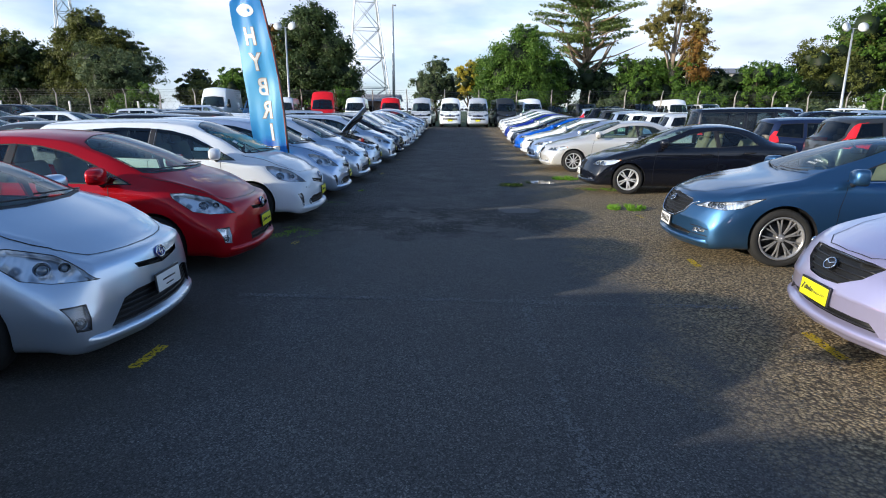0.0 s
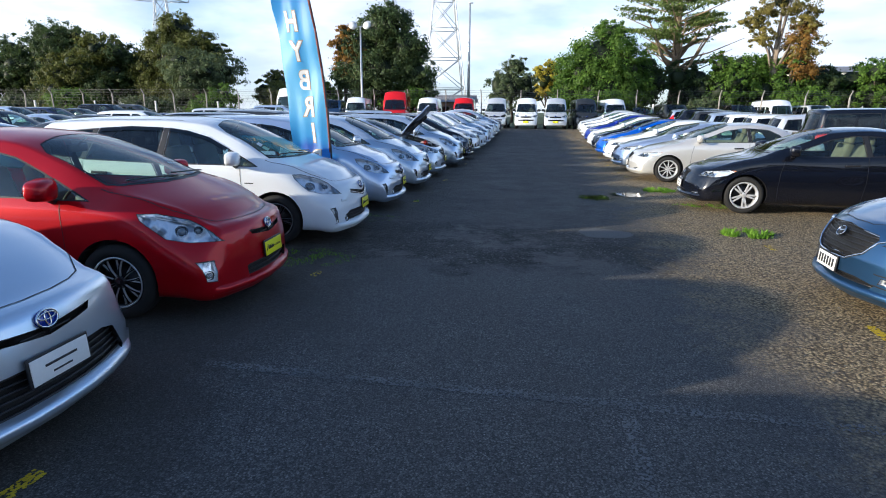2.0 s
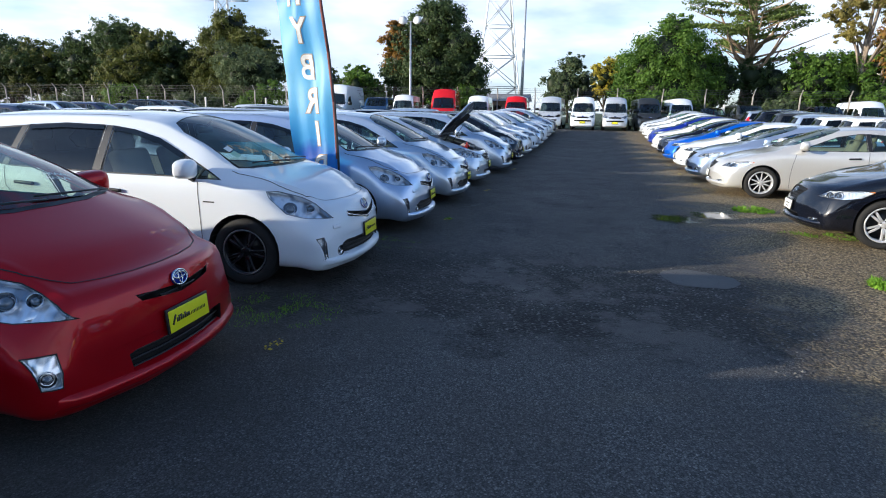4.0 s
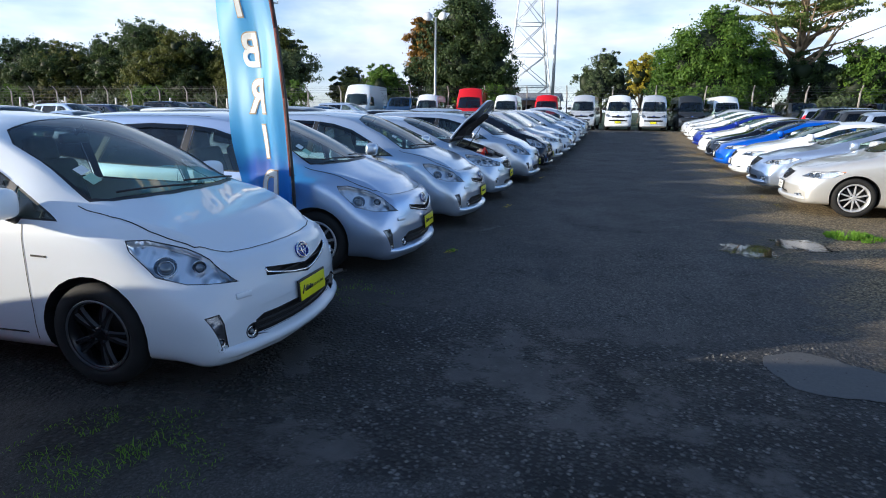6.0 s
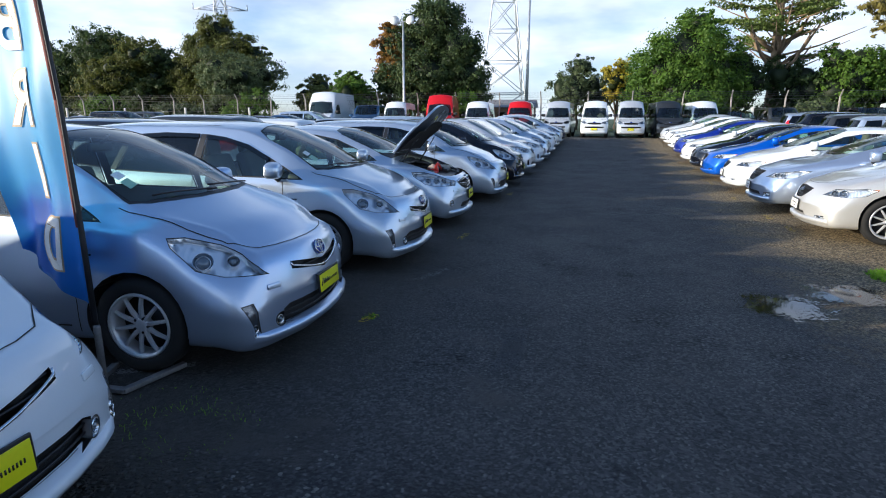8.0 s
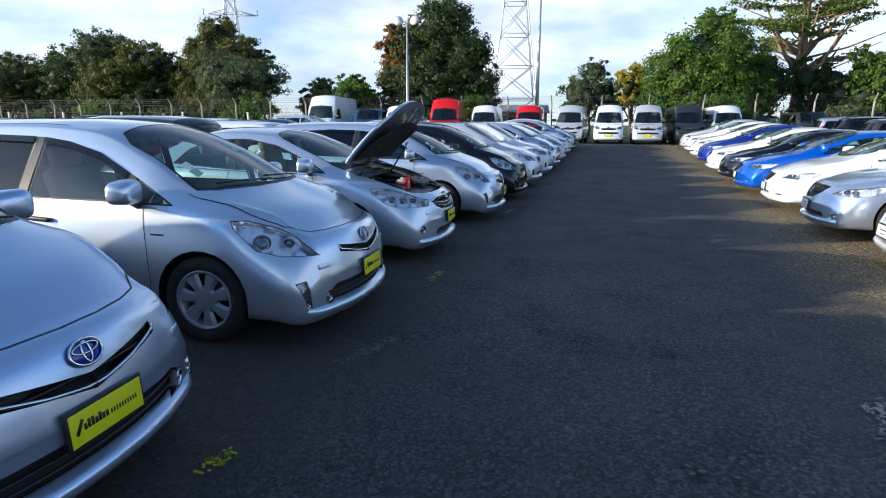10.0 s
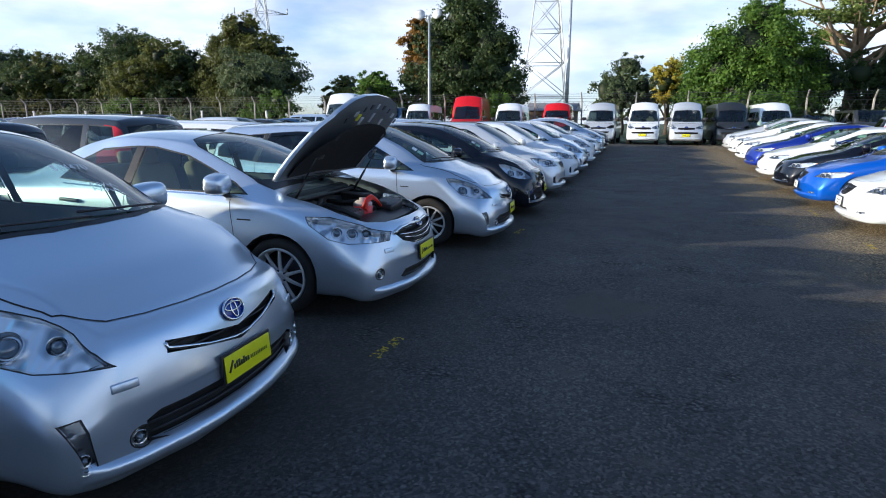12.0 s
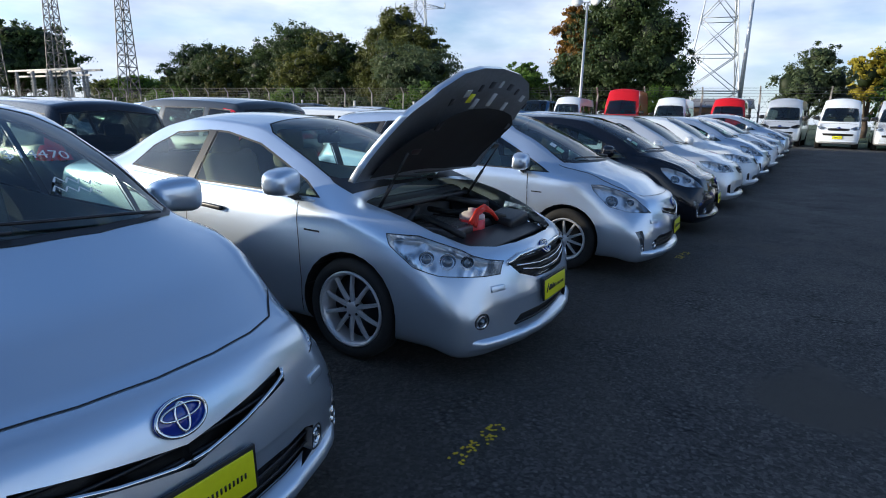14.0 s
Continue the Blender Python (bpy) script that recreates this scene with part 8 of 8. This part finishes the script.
def worn_mark(name, p, q_, width, mat, label, keep=.6, cell=.02, seed=1):
    """A worn painted dash: scattered flakes of paint between two points."""
    r = random.Random(seed)
    p, q_ = Vector((*p, 0)), Vector((*q_, 0))
    d = (q_ - p)
    n = d.normalized()
    c = Vector((-n.y, n.x, 0))
    bm = bmesh.new()
    na, nb = max(2, int(d.length / cell)), max(2, int(width / cell))
    for i in range(na):
        for j in range(nb):
            if r.random() > keep:
                continue
            o = p + n * (cell * (i + .4 * r.random())) + c * (cell * (j + .4 * r.random()) - width / 2)
            k = 6
            vs = []
            for s in range(k):
                a = 6.283 * s / k
                rr = cell * (.45 + .45 * r.random())
                w = o + Vector((math.cos(a) * rr, math.sin(a) * rr, 0))
                w.z = ground_z(w.y) + .004 + .0006 * ((i + j) % 3)
                vs.append(bm.verts.new(w))
            bm.faces.new(vs)
    return tagged(part(name, bm, mat, None), label, "road marking", kind="structure")


for i, (x, y0, y1) in enumerate(((-1.85, 1.12, 1.52), (-1.82, 4.85, 5.05), (-1.80, 9.92, 10.15), (-1.80, 13.32, 13.74), (-1.85, 18.1, 18.5), (3.12, 1.45, 1.97), (3.10, 3.95, 4.32), (2.80, 15.2, 15.6), (2.78, 16.3, 16.7), (2.74, 18.7, 19.1), (2.80, 21.5, 22.4), (3.4, 7.0, 7.3))):
    worn_mark("yellow_bay_mark", (x, y0), (x + .02, y1), .09, M_YPAINT, "worn yellow paint mark at a parking bay", (.68 if i in (0, 5, 6) else .26), .014, seed=i)
worn_mark("white_line", (-1.72, 2.74), (2.9, 2.56), .10, M_WPAINT2, "faded white line across the lane", .36, .012, seed=31)
worn_mark("white_line", (.98, 2.5), (1.04, -1.2), .09, M_WPAINT2, "faded white line along the lane", .27, .012, seed=32)
worn_mark("white_line", (-2.55, 8.85), (-3.5, 8.3), .08, M_WPAINT, "white bay line between two cars", .6, .015, seed=33)
worn_mark("white_line", (-1.75, 11.2), (-1.55, 11.75), .10, M_WPAINT, "short worn white mark by a bay", .24, .010, seed=34)
worn_mark("dust_streak", (-.56, 10.12), (-.54, 9.3), .17, M_DUST, "pale dusty streak on the asphalt", .34, .010, seed=35)

m, nt, b = nodes_of("smooth_patch")
nt.links.new(ramp_of(nt, noise_tex(nt, 40, 4), ((.3, (.078, .076, .075)), (.7, (.100, .097, .094)))), b.inputs["Base Color"])
b.inputs["Roughness"].default_value = .8
M_PATCH = m


def blot(name, cx, cy, rx, ry, mat, label, z=.004, seed=1, turn=0.0, rough=.25):
    r = random.Random(seed)
    bm = bmesh.new()
    n = 48
    ph = [r.random() * 6.28 for _ in range(5)]
    vs = []
    for i in range(n):
        a = 6.283 * i / n
        k = 1 + rough * (math.sin(2 * a + ph[0]) * .5 + math.sin(3 * a + ph[1]) * .4 + math.sin(5 * a + ph[2]) * .3 + math.sin(9 * a + ph[3]) * .15 + math.sin(14 * a + ph[4]) * .1)
        x, y = rx * k * math.cos(a), ry * k * math.sin(a)
        vs.append(bm.verts.new((cx + x * math.cos(turn) - y * math.sin(turn), cy + x * math.sin(turn) + y * math.cos(turn), ground_z(cy) + z)))
    bm.faces.new(vs)
    return tagged(part(name, bm, mat, None, smooth=False), label, "patch" if mat is M_PATCH else "puddle", kind="structure")


blot("asphalt_patch", 1.42, 7.66, .36, .34, M_PATCH, "smooth grey patch of repaired asphalt", seed=9, turn=.2, rough=.14)
# the pools fill the hollows between stones: their outline is broken by noise
m, nt, b = nodes_of("pooled_water")
b.inputs["Base Color"].default_value = (.01, .011, .012, 1)
b.inputs["Roughness"].default_value = .04
tc = nt.nodes.new("ShaderNodeTexCoord")
ln = nt.nodes.new("ShaderNodeVectorMath")
ln.operation = "LENGTH"
nt.links.new(tc.outputs["Object"], ln.inputs[0])
ad = nt.nodes.new("ShaderNodeMath")
ad.operation = "MULTIPLY_ADD"
nt.links.new(ln.outputs["Value"], ad.inputs[0])
ad.inputs[1].default_value = .55
nt.links.new(mix_of(nt, .62, noise_tex(nt, 5.0, 4), noise_tex(nt, 30.0, 4, .75)), ad.inputs[2])
cut = nt.nodes.new("ShaderNodeMath")
cut.operation = "LESS_THAN"
nt.links.new(ad.outputs[0], cut.inputs[0])
cut.inputs[1].default_value = .66
clear = nt.nodes.new("ShaderNodeBsdfTransparent")
mx = nt.nodes.new("ShaderNodeMixShader")
nt.links.new(cut.outputs[0], mx.inputs["Fac"])
nt.links.new(clear.outputs["BSDF"], mx.inputs[1])
nt.links.new(b.outputs["BSDF"], mx.inputs[2])
nt.links.new(mx.outputs["Shader"], nt.nodes["Material Output"].inputs["Surface"])
M_POOL = m
for cx, cy, rx, ry, turn, sd in ((1.64, 11.26, .62, .62, .2, 4), (2.32, 11.80, .60, .34, .3, 5)):
    ob = blot("puddle", 0, 0, rx, ry, M_POOL, "shallow puddle broken by stones on the asphalt", z=.0, seed=sd)
    ob.matrix_world = pose(cx, cy, ground_z(cy) + .004 + .001 * sd, 0, 0, math.degrees(turn))
# weeds
def weeds(cx, cy, rx, ry, n, h, label, seed):
    r = random.Random(seed)
    bm = bmesh.new()
    for i in range(n):
        a, d = r.random() * 6.28, r.random() ** .6
        x, y = cx + rx * d * math.cos(a), cy + ry * d * math.sin(a)
        if noise.noise((x * 5, y * 5, seed * 3.1)) < -.08:
            continue
        hh = h * (.4 + .8 * r.random()) * (1.1 - .6 * d)
        lean = Vector((r.gauss(0, .6), r.gauss(0, .6), 1)).normalized() * hh
        w = (.045 + .045 * r.random()) * h
        t = r.random() * 6.28
        s = Vector((math.cos(t), math.sin(t), 0)) * w
        o = Vector((x, y, ground_z(y)))
        mid = o + lean * .55 + Vector((0, 0, hh * .1))
        vs = [bm.verts.new(p) for p in (o - s, o + s, mid + s * .8, mid - s * .8)]
        tip = bm.verts.new(o + lean + Vector((lean.x, lean.y, 0)) * .4)
        bm.faces.new(vs)
        bm.faces.new((vs[3], vs[2], tip))
    return tagged(part("weeds", bm, M_GRASS, None), label, "weeds", kind="stuff")


weeds(3.40, 7.95, .36, .26, 1300, .13, "tuft of bright green grass on the gravel", 1)
weeds(3.12, 12.6, .34, .34, 1500, .10, "bright green weeds beside a puddle", 2)
weeds(3.5, 10.55, .55, .28, 900, .05, "low mossy weeds at a car's nose", 3)
weeds(-1.78, 10.05, .07, .07, 60, .04, "small weed on the asphalt", 4)
weeds(-2.15, 5.6, .55, .45, 1500, .035, "thin grass under the cars' noses", 5)
weeds(-2.2, 8.2, .5, .4, 450, .03, "thin grass beside a bay", 6)


# price written in white marker on the silver estate's windscreen
def windscreen_text(model, car, words, size, x0, y0, dx=.0):
    cu = bpy.data.curves.new("window_writing", "FONT")
    cu.body, cu.size, cu.shear = words, size, .25
    tmp = bpy.data.objects.new("window_writing", cu)
    scene.collection.objects.link(tmp)
    me = bpy.data.meshes.new_from_object(tmp.evaluated_get(bpy.context.evaluated_depsgraph_get()))
    bpy.data.objects.remove(tmp)
    bm = bmesh.new()
    bm.from_mesh(me)
    for v in bm.verts:
        loc, nor, _, _ = model["tree"].ray_cast(Vector((x0 - v.co.y + dx * v.co.x, y0 + v.co.x, 3)), Vector((0, 0, -1)))
        v.co = loc + nor * .006
    part("window_writing", bm, M_WHITEMARK, car, "white marker price")


windscreen_text(estate_h, hubcap_car, "$14470", .085, -1.25, .16, -.12)

# ---- loose stones on the lane ----
r_ = random.Random(77)
verts, faces = [], []
for i in range(9000):
    x = r_.uniform(-1.6, 4.2)
    y = -1.2 + 16 * r_.random() ** 1.2
    dens = .25 + .75 * noise.noise((x * .9, y * .9, 3.0))
    if x > 2.3:
        dens += .5
    if r_.random() > dens:
        continue
    s = r_.uniform(.004, .011)
    z = ground_z(y)
    k = len(verts)
    t = r_.random() * 6.28
    for j in range(4):
        a = t + j * 1.571
        verts.append((x + s * math.cos(a) * r_.uniform(.7, 1.3), y + s * math.sin(a) * r_.uniform(.7, 1.3), z))
    verts.append((x + r_.uniform(-.3, .3) * s, y + r_.uniform(-.3, .3) * s, z + s * r_.uniform(.5, .9)))
    faces += [(k, k + 1, k + 4), (k + 1, k + 2, k + 4), (k + 2, k + 3, k + 4), (k + 3, k, k + 4)]
for i in range(5200):
    x, y = r_.uniform(-1.6, 1.8), r_.uniform(5.4, 8.3)
    if r_.random() > .15 + 1.3 * noise.noise((x * 1.1, y * 1.1, 8.0)):
        continue
    s = r_.uniform(.005, .014)
    k, t = len(verts), r_.random() * 6.28
    for j in range(5):
        a = t + j * 1.2566
        verts.append((x + s * math.cos(a) * r_.uniform(.7, 1.3), y + s * math.sin(a) * r_.uniform(.7, 1.3), 0))
    verts.append((x, y, s * r_.uniform(.5, .8)))
    faces += [(k + j, k + (j + 1) % 5, k + 5) for j in range(5)]
me = bpy.data.meshes.new("loose_stones")
me.from_pydata(verts, [], faces)
m, nt, b = nodes_of("stone_chips")
geo = nt.nodes.new("ShaderNodeNewGeometry")
nt.links.new(ramp_of(nt, geo.outputs["Random Per Island"], ((0, (.03, .03, .03)), (.6, (.08, .078, .072)), (1, (.20, .19, .165)))), b.inputs["Base Color"])
b.inputs["Roughness"].default_value = .8
me.materials.append(m)
tagged(new("loose_stones", me), "loose grey stone chips on the asphalt", "stones", kind="stuff")
